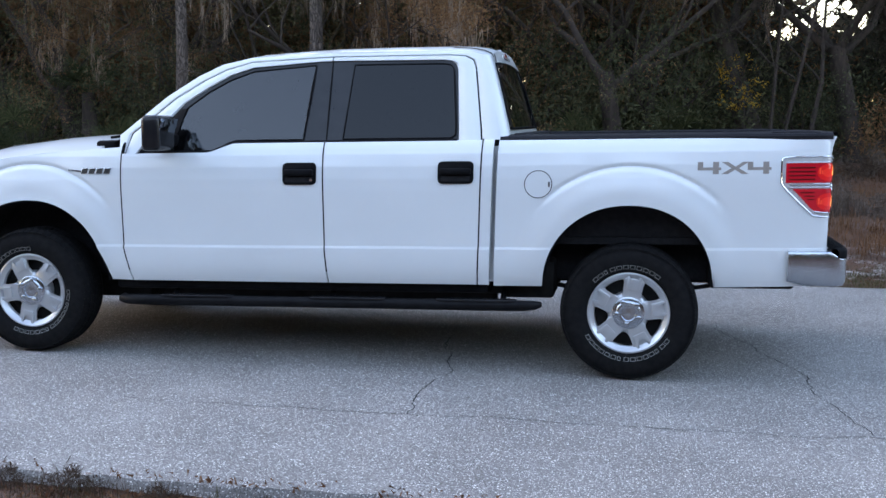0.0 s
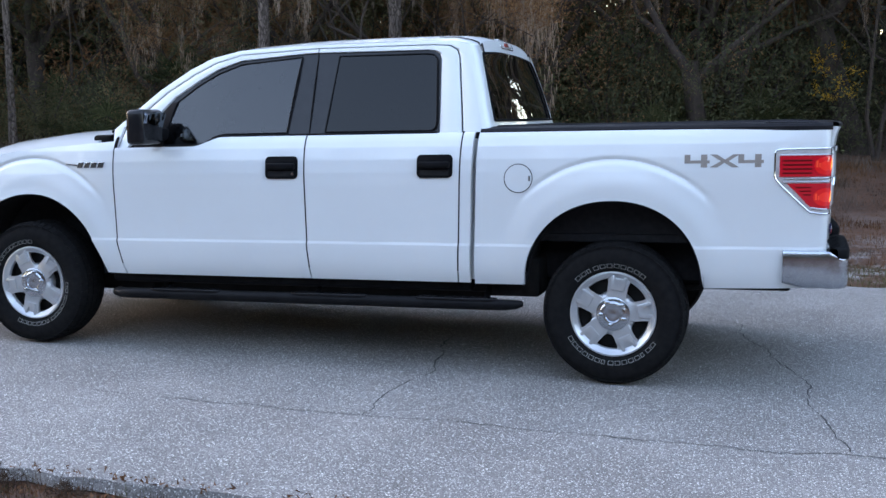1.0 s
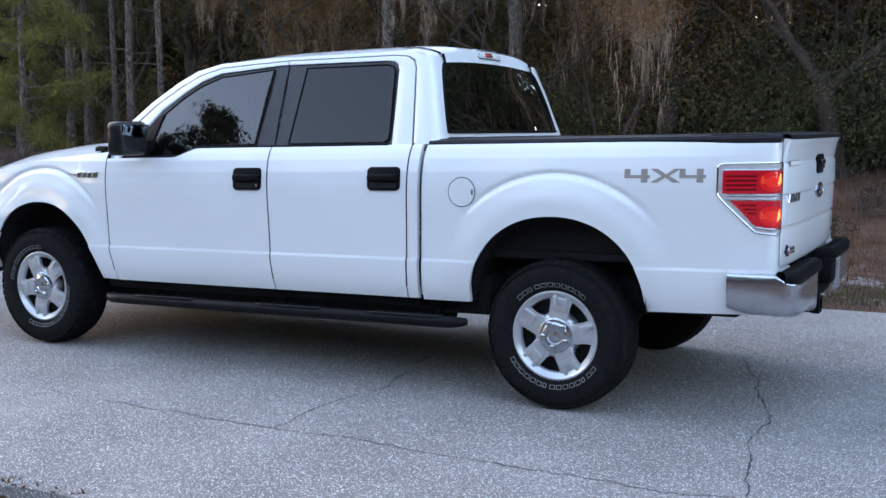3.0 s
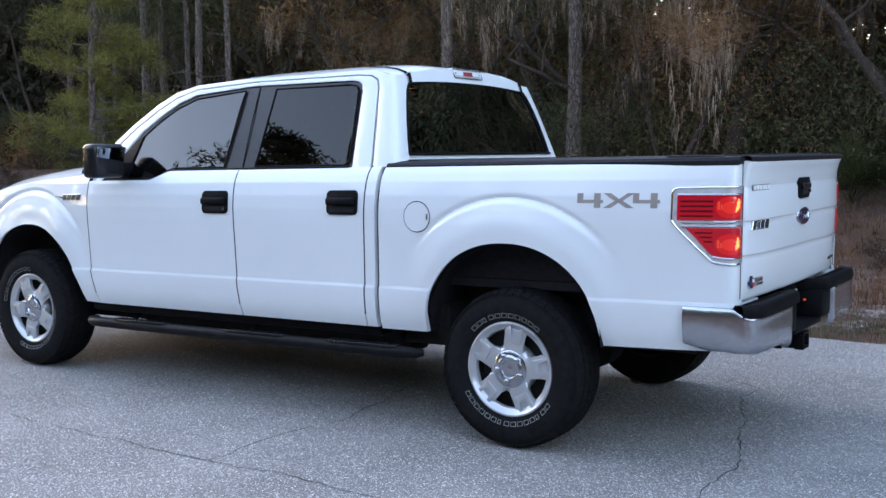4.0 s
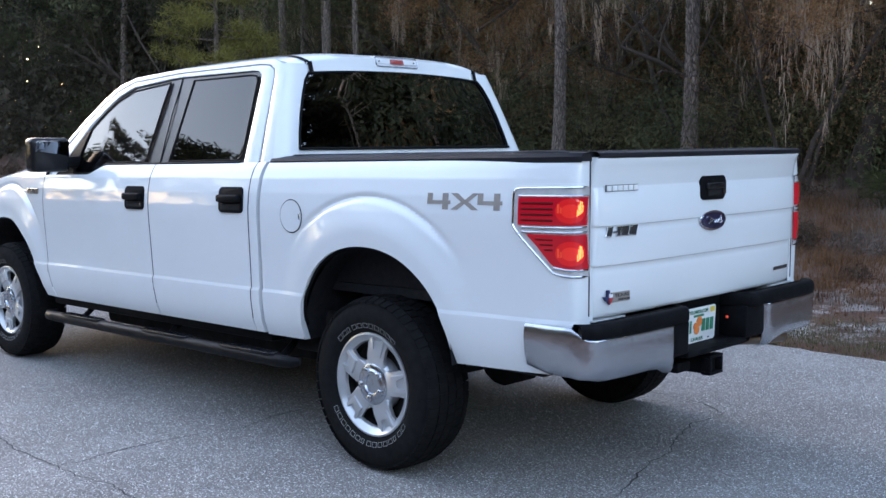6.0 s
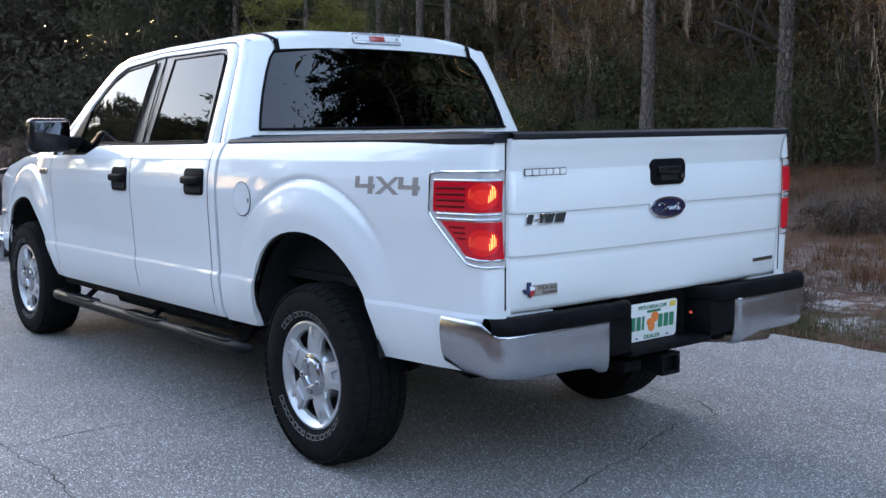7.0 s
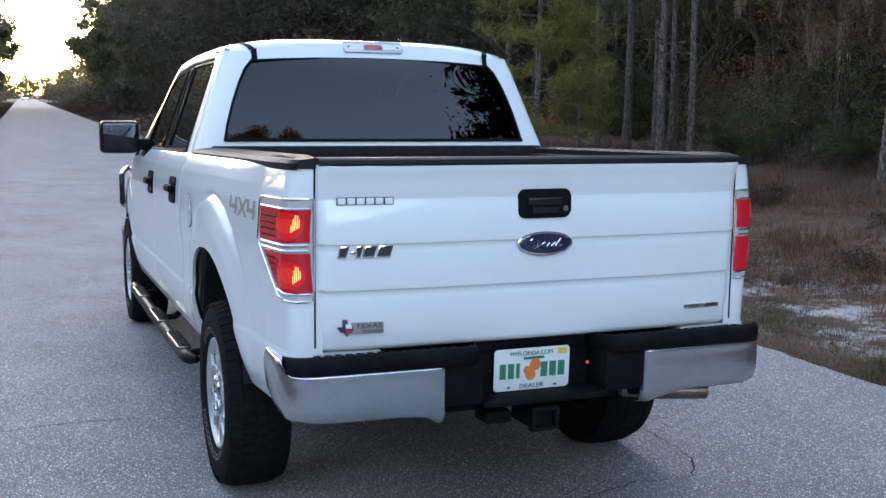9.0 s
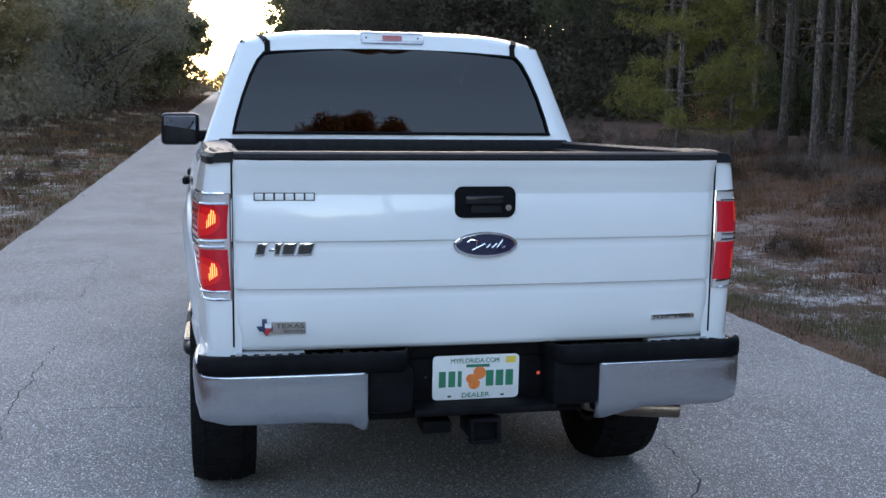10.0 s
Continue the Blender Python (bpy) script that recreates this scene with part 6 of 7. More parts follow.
def bare_mesh(seed, height):
    """A leafless thicket tree: a thin bent stem with many fine twigs."""
    r = random.Random(seed)
    bm, tips = bmesh.new(), []
    for _ in range(3):
        grow(bm, r, (r.uniform(-0.3, 0.3), r.uniform(-0.3, 0.3), -0.2), (r.uniform(-0.3, 0.3), r.uniform(-0.3, 0.3), 1), height * r.uniform(0.6, 1.0), r.uniform(0.03, 0.06), 2, tips, 0.3, 6)
    return mesh_of("limbs", bm, BARK_OAK, 60), tips


rng = random.Random(11)
OAK_LABELS = ("oak with olive green leaves and grey hanging moss", "dark evergreen oak at the wood's edge", "small oak with withered rusty brown leaves", "broad dark evergreen oak with hanging moss", "mossy oak with olive leaves and bent limbs")
oaks, far_oaks = [], []
for k, (h, sp, n, size, m, moss) in enumerate(((7, 3.2, 42000, 0.0155, LEAF_OAK, 70), (6.5, 3.0, 42000, 0.016, LEAF_DARK, 20), (6, 2.6, 40000, 0.0145, LEAF_BROWN, 80), (7.5, 3.4, 42000, 0.0165, LEAF_DARK, 20), (7, 3.0, 45000, 0.015, LEAF_OAK, 100))):
    wood, crown, hang = oak_meshes(20 + k, h, sp, n, size, m, 0.4, moss, 2, 4.2)
    oaks.append((OAK_LABELS[k], [("trunk", wood), ("crown", crown), ("hanging_moss", hang)]))
# shaded copy of the evergreen crown: same leaves, shade put into their colour
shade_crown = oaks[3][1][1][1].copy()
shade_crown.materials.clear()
shade_crown.materials.append(LEAF_HOLLY_SHADE)
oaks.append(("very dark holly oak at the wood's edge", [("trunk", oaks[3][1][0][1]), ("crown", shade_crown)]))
for k, (h, sp, n, m) in enumerate(((9, 3.4, 3600, LEAF_OAK), (8.5, 3.2, 3600, LEAF_DARK), (10, 3.8, 4000, LEAF_DARK), (9, 3.4, 3600, LEAF_OAK))):
    wood, crown, hang = oak_meshes(120 + k, h, sp, n, 0.145, m, 0.8, 0, 1)
    far_oaks.append((("broad olive green oak by the road", "dark evergreen oak by the road", "tall dark evergreen oak by the road", "olive leaved oak by the road")[k], [("trunk", wood), ("crown", crown)]))
mid_oaks = []
for k, (h, m) in enumerate(((8, LEAF_OAK), (7.5, LEAF_DARK), (7, LEAF_BROWN), (8, LEAF_OAK))):
    wood, crown, hang = oak_meshes(140 + k, h, 3.2, 16000, 0.047, m, 0.5, 30, 1, 4.6)
    mid_oaks.append((("olive green oak standing in the wood", "dark evergreen oak deep in the wood", "oak with withered rusty brown leaves", "mossy olive oak deep in the wood")[k], [("trunk", wood), ("crown", crown), ("hanging_moss", hang)]))
road_oaks = []
for k, m in enumerate((LEAF_HAZE, LEAF_OAK, LEAF_HAZE)):
    wood, crown, hang = oak_meshes(160 + k, 8, 3.2, 7500, 0.066, m, 0.5, 0, 1)
    road_oaks.append((("olive green oak by the road", "dark evergreen oak by the road", "broad olive oak by the road")[k], [("trunk", wood), ("crown", crown)]))
# roadside oaks again, crowns recoloured darker as the shaded side of the road
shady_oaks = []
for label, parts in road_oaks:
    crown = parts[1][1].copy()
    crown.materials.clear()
    crown.materials.append(LEAF_FAR_SHADE)
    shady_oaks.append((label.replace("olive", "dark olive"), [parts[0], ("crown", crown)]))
pines = [pine_meshes(40 + k, h, rad, bf) for k, (h, rad, bf) in enumerate(((15, 0.125, 8.5), (14, 0.095, 8.0), (13, 0.075, 7.0)))]

# pines that stand out before the wood
for x, y, k, s in ((-5.25, 10.2, 0, 1.03), (-7.39, 9.75, 0, 0.92), (-13.05, 9.66, 1, 0.9), (-12.7, 10.1, 2, 1.0), (-15.5, 10.4, 1, 1.0), (-19.1, 12.6, 1, 1.1), (-16.2, 11.6, 1, 1.15), (-15.0, 11.2, 2, 1.0), (-17.5, 10.8, 2, 1.1), (-22, 13.5, 1, 1.2), (-26, 12.5, 0, 1.0)):
    wood, crown = pines[k]
    plant("pine_tree", "tall pine with a bare grey-brown scaly trunk", "pine tree", on_ground(x, y, rng.uniform(0, 360), s), [("trunk", wood), ("crown", crown)], "pines at the wood's edge")
wood, crown = sapling_meshes(60, 4.6)
plant("young_pine", "young yellow-green pine with drooping needles", "pine tree", on_ground(-13.0, 7.0, 0, 1.05), [("trunk", wood), ("crown", crown)])
plant("young_pine", "young yellow-green pine with drooping needles", "pine tree", on_ground(-15.4, 9.2, 140, 0.65), [("trunk", wood), ("crown", crown)])

# the oak wood on the far side of the road, rusty and mossy trees before darker ones
for k in range(63):
    row = k % 3
    x = -34 + (k // 3) * 2.6 + rng.uniform(-1.0, 1.0)
    y = (12.4, 15.5, 19.5)[row] + rng.uniform(-0.8, 1.4)
    if x < -17:
        y += 2.0
    if row and 1.0 < x < 7.5:
        continue
    if row == 2:
        label, parts = rng.choice(far_oaks)
    else:
        label, parts = oaks[rng.choice((5, 5, 5) if x > 3 else (1, 3) if x > 1 else (1, 3, 1, 5, 5, 3, 5, 4) if x < -13 else (0, 0, 1, 2, 2, 3, 4, 4))] if row == 0 else rng.choice(mid_oaks)
    plant("oak_tree", label, "tree", on_ground(x, y, rng.uniform(0, 360), rng.uniform(0.85, 1.25) * (0.6 if row and -13.5 < x < -2.5 else 1.0)), parts, "oak wood")
for x, y, k, s in ((-1.5, 11.9, 2, 1.05), (-3.1, 11.3, 2, 0.95), (-0.3, 10.8, 4, 0.95), (3.6, 11.8, 5, 1.0), (5.6, 12.6, 5, 1.0), (-10.2, 11.4, 2, 0.8)):
    plant("oak_tree", oaks[k][0], "tree", on_ground(x, y, rng.uniform(0, 360), s), oaks[k][1], "oak wood")
bares = [bare_mesh(50 + k, 5.0)[0] for k in range(3)]
# these pines reuse a crown with shade painted into its needles
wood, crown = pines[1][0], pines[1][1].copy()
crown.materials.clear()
crown.materials.append(LEAF_HOLLY_SHADE)
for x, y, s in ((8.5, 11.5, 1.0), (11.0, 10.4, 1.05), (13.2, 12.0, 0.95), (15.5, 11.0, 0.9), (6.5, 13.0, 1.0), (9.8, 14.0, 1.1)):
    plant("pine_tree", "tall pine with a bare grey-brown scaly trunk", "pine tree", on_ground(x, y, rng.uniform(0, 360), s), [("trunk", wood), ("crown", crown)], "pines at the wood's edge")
for k in range(10):
    x = -22 + k * 3.1 + rng.uniform(-0.5, 0.5)
    y = 10.4 + rng.uniform(0, 2.6) + (1.5 if x < -15 else 0)
    plant("bare_tree", "thin leafless tree with many grey-brown twigs", "tree", on_ground(x, y, rng.uniform(0, 360), rng.uniform(0.7, 1.2)), [("trunk", rng.choice(bares))], "thicket")

# undergrowth along the wood's edge
shrubs = [shrub_mesh(70, 1.3, 2.0, 6000, 0.023, LEAF_DARK, 3.0), shrub_mesh(71, 1.1, 1.3, 5400, 0.021, LEAF_OAK, 3.0), shrub_mesh(72, 1.2, 1.7, 3400, 0.008, BRUSH, 18.0), shrub_mesh(73, 1.0, 1.4, 4200, 0.015, LEAF_BROWN, 4.5)]
bm = bmesh.new()
for k in range(9):
    a = 0.7 * k
    tube(bm, [(0.06 * math.cos(a), 0.06 * math.sin(a), -0.1), (0.3 * math.cos(a), 0.3 * math.sin(a), 0.7), (0.75 * math.cos(a + 0.3), 0.75 * math.sin(a + 0.3), 1.3 + 0.3 * math.sin(k * 2.1))], [0.025, 0.015, 0.005], 5, False)
shrub_stems = mesh_of("stems", bm, BARK_OAK, 60)
names = ("dark evergreen shrub at the wood's edge", "olive green shrub under the oaks", "bare grey-brown brush under the oaks", "withered brown shrub under the oaks")
for k in range(54):
    x = -36 + k * 0.96 + rng.uniform(-0.6, 0.6)
    y = 10.6 + rng.uniform(0, 3.4) + (2.2 if x < -17 else 0)
    p = rng.choice((0, 0, 0, 1, 1, 2, 3))
    plant("shrub", names[p], "shrub", on_ground(x, y, rng.uniform(0, 360), rng.uniform(0.8, 1.4)), [("stem", shrub_stems), ("foliage", shrubs[p])], "undergrowth")
palms = [palmetto_mesh(80, 18), palmetto_mesh(81, 14)]
for x, y, s in ((-10.6, 9.9, 0.85), (-8.7, 10.0, 0.72), (-2.0, 9.5, 0.5), (-12.6, 12.0, 1.2), (-18.5, 12.5, 1.7), (-1.0, 10.5, 0.9), (-12.3, 10.8, 0.8), (0.6, 11.2, 1.0), (-24, 13, 1.3), (-5.9, 10.9, 0.7), (6, 10.8, 0.9)):
    plant("palmetto", "palmetto with green fan fronds", "palmetto", on_ground(x, y, rng.uniform(0, 360), s), [("fronds", rng.choice(palms))], "palmettos")

wood = bmesh.new()
tube(wood, [(0, 0, -0.3), (0.04, 0.02, 0.5), (0.02, 0.05, 1.15)], [0.17, 0.14, 0.12], 10)
plant("cabbage_palm", "short cabbage palm with drooping dull green fronds", "palm", on_ground(-9.7, 10.9, 0, 1.0), [("trunk", mesh_of("trunk", wood, BARK_OAK, 60))])
palm_head = palmetto_mesh(83, 26)
for v in palm_head.vertices:
    v.co = (v.co.x * 0.8, v.co.y * 0.8, 1.1 + v.co.z * 0.75 - 0.35 * (v.co.x ** 2 + v.co.y ** 2))
part("fronds", palm_head, None, bpy.data.objects["cabbage_palm"])

# sapling added to show a sunlit patch in the wood; its gold is painted light
gold_pts, gr = [], random.Random(74)
for _ in range(46):
    a, q = gr.uniform(0, 6.28), 0.42 * math.sqrt(gr.random())
    gold_pts += clump(gr, (q * math.cos(a), q * math.sin(a), gr.uniform(0.85, 1.75)), 0.10, 12)
gold = fast_leaves("foliage", gold_pts, 0.020, gr, LEAF_SUNLIT, 2.6)
bm = bmesh.new()
tube(bm, [(0, 0, -0.15), (0.06, 0.02, 0.8), (-0.02, 0.05, 1.3), (0.03, 0, 1.8)], [0.04, 0.032, 0.022, 0.008], 7, False)
for k in range(8):
    a, z = 0.8 * k, 0.7 + 0.12 * k
    tube(bm, [(0.02, 0.03, z), (0.14 * math.cos(a), 0.14 * math.sin(a), z + 0.12), (0.36 * math.cos(a + 0.2), 0.36 * math.sin(a + 0.2), z + 0.18)], [0.014, 0.009, 0.003], 5, False)
plant("sunlit_sapling", "slender sapling among dark trees, sunlight painted gold into its leaves", "tree", on_ground(1.7, 11.6, 0, 1.0), [("stem", mesh_of("stem", bm, BARK_OAK, 60)), ("foliage", gold)])

# dense wood behind, one mass
def wood_mass(name, label, boxes, size, seed, material, above=0.0, fine_to=0.0):
    g = np.random.default_rng(seed)
    pts = []
    for x0, x1, y0, y1, z1, n in boxes:
        c = np.column_stack([g.uniform(x0, x1, n // 60), g.uniform(y0, y1, n // 60), above + g.uniform(0.0, 1, n // 60) * (z1 - above) * g.uniform(0.75, 1.1, n // 60)])
        gaps = np.array([noise.noise(Vector((a * 0.35, 3.0, b * 0.5))) for a, _, b in c.tolist()])
        c = c[(gaps < 0.26) | (c[:, 2] < 3.6)]
        pts.append((np.repeat(c, 60, 0) + g.normal(size=(len(c) * 60, 3)) * (0.9, 0.9, 0.7)))
    pts = np.concatenate(pts)
    # thin places in the canopy let the sky through
    thin = (np.abs(pts[:, 0] + 8.5) < 5.6) & (pts[:, 1] > 12) & (pts[:, 2] > 3.0 + (pts[:, 1] - 12) * 0.09 + g.normal(size=len(pts)) * 0.5)
    pts = pts[~thin | (g.random(len(pts)) < np.where(pts[:, 0] < -7, 0.06, 0.16))]
    open_sky = (np.abs(pts[:, 0] - 2.6 - (pts[:, 1] - 11) * 0.16) < 1.0 + (pts[:, 1] - 11) * 0.04) & (pts[:, 1] > 11) & (pts[:, 2] > 2.5 + (pts[:, 1] - 11) * 0.07 + g.normal(size=len(pts)) * 0.25)
    pts = pts[~open_sky | (g.random(len(pts)) < 0.08)]
    if fine_to:
        pts = pts[(pts[:, 2] < fine_to) | (g.random(len(pts)) < 0.12)]
        size = np.where(pts[:, 2] < fine_to, size, size * 3.2)
    rise = np.array([climb(x) for x in pts[:, 0].tolist()])
    pts[:, 1] += 0.55 * rise
    pts[:, 2] += rise
    me = fast_leaves(name, pts, size, random.Random(seed), material)
    return tagged(new(name, me), label, "trees", kind="stuff")
wood_mass("far_wood", "dense oak wood behind the first trees, shade painted into its leaves", [(-45, 20, 20, 26, 12, 200000), (-45, 20, 25, 32, 14, 80000), (-60, -22, 14, 22, 10, 90000)], 0.125, 5, LEAF_FAR_SHADE, 0.0, 5.5)
wood_mass("deep_wood", "deep shade of the wood behind all the trees", [(-60, 24, 33, 40, 11, 15000), (-60, 24, 33, 38, 3, 5000)], 0.9, 15, LEAF_FAR_SHADE)

# canopy leaves carry painted shade, so the rear window mirrors them dark
wood_mass("tree_canopy", "high leafy canopy of the roadside oaks", [(6.5, 19.5, 12.6, 18.5, 15, 95000), (1.0, 14, 14.0, 20, 14, 60000)], 0.12, 12, LEAF_HOLLY_SHADE, 4.8)
# coarse leaf mass added above the view to keep sun and sky off the wood
wood_mass("light_blocking_canopy", "added crowns out of view that block light above the wood", [(-45, 19.5, 13.5, 22, 17, 57000)], 0.34, 21, LEAF_HOLLY_SHADE, 8.5)
wood_mass("roadside_canopy", "leafy canopy of the wood farther down the road", [(-80, -24, 12.5, 20, 11, 120000)], 0.125, 18, LEAF_FAR_SHADE, 2.0)

# the road's far stretch: trees close in on both sides
for side in (1, -1):
    for k in range(34):
        d = 30 + 1.055 ** k * 10 + k * 2.2
        x = -d
        y = (9.5 if side > 0 else -11.5) + side * rng.uniform(-1.2, 2.5)
        if d > 62:
            y = side * rng.uniform(7.4, 9.5) + (2.4 if side > 0 else -0.6)
        label, parts = rng.choice(road_oaks if side < 0 else shady_oaks) if d < 85 else rng.choice(far_oaks)
        plant("oak_tree", label, "tree", on_ground(x, y, rng.uniform(0, 360), rng.uniform(1.2, 1.6) * (1.0 if side > 0 or d > 62 else 0.6)), parts, "roadside trees")
wood_mass("roadside_wood", "dense wood lining the road into the distance", [(-420, -80, 11, 20, 11, 19000), (-420, -80, -24, -13, 11, 19000), (-520, -430, -40, 40, 8.5, 15000)], 0.6, 6, LEAF_OAK)
# this thicket shares the leaf colour that has haze painted in
wood_mass("roadside_thicket", "olive thicket along the verge, paled by painted haze", [(-110, -24, -15, -10.0, 4.5, 60000), (-100, -27, -10.4, -9.2, 2.0, 30000)], 0.13, 8, LEAF_HAZE)
wood_mass("roadside_thicket", "dark thicket along the wood's side of the road", [(-110, -30, 8.5, 13, 4, 45000)], 0.13, 9, LEAF_FAR_SHADE)
wood_mass("roadside_thicket", "low dark thicket far down the road", [(-420, -95, -13, -6.5, 2.6, 12000), (-420, -95, 6.5, 13, 2.6, 12000)], 0.45, 10, LEAF_FAR_SHADE)
wood_mass("wood_behind", "wood closing the road far behind", [(70, 110, -60, 20, 9, 10000), (34, 75, -24, -12, 9, 6000), (-30, 36, -30, -21, 9, 12000)], 0.85, 7, LEAF_BROWN)
wood_mass("wood_behind", "dark wood beside the road far behind", [(70, 110, 15, 60, 12, 8000), (28, 75, 10, 24, 12, 14000)], 0.85, 17, LEAF_DARK)

# trees on the near side, behind the camera and along the verge
for k in range(30):
    x = -28 + k * 2.1 + rng.uniform(-0.8, 0.8)
    y = -17.5 + rng.uniform(-3, 1.5)
    label, parts = rng.choice(far_oaks)
    plant("oak_tree", label, "tree", on_ground(x, y, rng.uniform(0, 360), rng.uniform(0.7, 1.0)), parts, "trees across the verge")
def layered_meshes(seed, top, spread, layers, deep):
    """A bare trunk under a flat-topped crown of level sprays of leaves."""
    r = random.Random(seed)
    bm, centres = bmesh.new(), []
    tube(bm, [(0, 0, -0.3), (0.1, 0.05, top * 0.5), (0, 0, top - 0.4)], [0.2, 0.15, 0.04], 9, False)
    for k in range(layers):
        a, q, z = r.uniform(0, 6.28), spread * math.sqrt(r.random()), top - deep * r.random() ** 1.3 - 0.1
        q *= 0.45 + 0.55 * min(1.0, (top - z) / 0.9)
        x, y = q * math.cos(a), q * math.sin(a)
        tube(bm, [(0, 0, max(1.0, z - 0.5)), (x * 0.5, y * 0.5, z - 0.15), (x, y, z)], [0.03, 0.02, 0.006], 4, False)
        centres += clump(r, (x, y, z), r.uniform(0.5, 0.95), 300, 0.16)
    return mesh_of("trunk", bm, BARK_OAK, 60), fast_leaves("crown", centres, 0.05, r, LEAF_DARK, 3.2)


low_wood, low_crown = layered_meshes(180, 10.0, 2.3, 34, 2.2)
full_wood, full_crown = layered_meshes(181, 10.0, 2.9, 80, 5.0)
for k, (x, y, top, full) in enumerate(((-14.3, -12.2, 10.0, False), (-24.6, -12.2, 9.9, True), (-30.0, -12.4, 9.6, True), (-33.6, -12.0, 10.1, True), (-37.2, -12.3, 10.5, True), (-41.0, -12.0, 10.7, True), (-45.5, -12.2, 10.5, True), (-50.0, -12.4, 10.6, True))):
    wood, crown = (full_wood, full_crown) if full else (low_wood, low_crown)
    plant("oak_tree", "dark flat-topped oak across the verge", "tree", on_ground(x, y, 67 * k, (top - ground_z(x, y)) / 10.0), [("trunk", wood), ("crown", crown)], "trees across the verge")
for x, y in ((8, -16), (14, -15)):
    wood, crown = pines[rng.randrange(3)]
    plant("pine_tree", "tall pine with a bare grey-brown scaly trunk", "pine tree", on_ground(x, y, rng.uniform(0, 360), 1.0), [("trunk", wood), ("crown", crown)], "pines across the verge")
for side in (1, -1):
    for k in range(9):
        label, parts = rng.choice(far_oaks)
        plant("oak_tree", label, "tree", on_ground(36 + k * 8, side * rng.uniform(9, 13), rng.uniform(0, 360), rng.uniform(0.8, 1.1)), parts, "roadside trees")


# ---- grass and litter on the verges ----
def grass_field(name, label, count, area, height, material, seed, keep, wide=1.0):
    g = random.Random(seed)
    verts, faces = [], []
    made = 0
    while made < count:
        x, y = g.uniform(area[0], area[1]), g.uniform(area[2], area[3])
        if g.random() > keep(x, y):
            continue
        made += 1
        y += veer(x)
        z = ground_z(x, y)
        tuft = 0.4 + 1.2 * max(0.0, noise.noise(Vector((x * 1.3, y * 1.3, seed))) + 0.25)
        for _ in range(10):
            a, h = g.uniform(0, 6.28), height * tuft * g.uniform(0.4, 1.2)
            bx, by = x + g.gauss(0, 0.06), y + g.gauss(0, 0.06)
            ln = g.uniform(0.15, 0.8) * h
            w = g.uniform(0.0011, 0.0022) * wide
            i = len(verts)
            dx, dy = math.cos(a), math.sin(a)
            verts += [(bx - dy * w, by + dx * w, z - 0.01), (bx + dy * w, by - dx * w, z - 0.01), (bx + dx * ln, by + dy * ln, z + h)]
            faces.append((i, i + 1, i + 2))
    me = bpy.data.meshes.new(name)
    me.from_pydata(verts, [], faces)
    me.materials.append(material)
    return tagged(new(name, me), label, "grass", kind="stuff")


def patchy(x, y):
    return max(0.05, min(1.0, 0.5 + 1.3 * noise.noise(Vector((x * 0.6, y * 0.6, 2)))))
grass_field("dry_grass", "thin dry grass on the sandy verge", 5000, (-26, 5, 3.0, 11.0), 0.085, GRASS_DRY, 31, patchy)
grass_field("rusty_grass", "rusty brown dry grass and pine needles on the verge", 6500, (-16, 5, 4.2, 10.5), 0.15, GRASS_RUST, 37, lambda x, y: patchy(x + 9, y) * ease((y - 4.0) / 1.5), 2.4)
grass_field("dry_grass", "tall grey dry grass at the wood's edge", 2600, (-20, 5, 7.2, 11.0), 0.26, BRUSH, 38, lambda x, y: patchy(x - 5, y + 3) ** 2, 2.2)
grass_field("green_grass", "dull olive grass mat along the asphalt edge", 3600, (-12, 3, 2.98, 4.3), 0.055, GRASS_GREEN, 39, lambda x, y: patchy(x * 1.7, y * 2) * (1.0 if y < 3.5 else 0.45), 1.4)
grass_field("dry_grass", "grey dry grass mat along the asphalt edge", 3600, (-12, 3, 2.98, 5.2), 0.05, BRUSH, 40, lambda x, y: patchy(x * 1.7 + 20, y * 2), 1.4)
grass_field("green_grass", "dull green grass tufts by the road", 2400, (-14, 5, 3.0, 4.4), 0.07, GRASS_GREEN, 32, patchy)
grass_field("dry_grass", "thin dry grass on the near verge", 3600, (-36, 4, -10, -3.08), 0.09, GRASS_DRY, 33, patchy)
grass_field("dry_grass", "tall dry grass along the verge down the road", 5200, (-95, -24, -11, -3.1), 0.2, GRASS_DRY, 35, patchy, 6.0)
grass_field("dry_grass", "tall dry grass far down the road", 3000, (-230, -90, -9, -3.1), 0.35, GRASS_DRY, 43, patchy, 20.0)
grass_field("dry_grass", "tall dry grass far down the road", 3000, (-230, -90, 3.1, 9), 0.35, GRASS_DRY, 44, patchy, 20.0)
grass_field("dry_grass", "tall dry grass along the verge down the road", 3600, (-95, -26, 3.1, 9), 0.2, GRASS_DRY, 36, patchy, 6.0)
grass_field("dry_grass", "tan dry grass mat on the near verge", 6000, (-46, -7, -7.5, -3.0), 0.10, GRASS_RUST, 45, lambda x, y: patchy(x + 3, y) * (1.0 if y > -4.2 else 0.6), 2.6)
grass_field("green_grass", "dull olive grass mat on the near verge", 6000, (-60, -7, -9.0, -3.0), 0.12, GRASS_GREEN, 46, lambda x, y: patchy(x - 14, y + 5), 3.0)
grass_field("green_grass", "dull green grass on the near verge", 1500, (-14, 3, -6, -3.05), 0.05, GRASS_GREEN, 34, patchy)
bm = bmesh.new()
tr = random.Random(92)
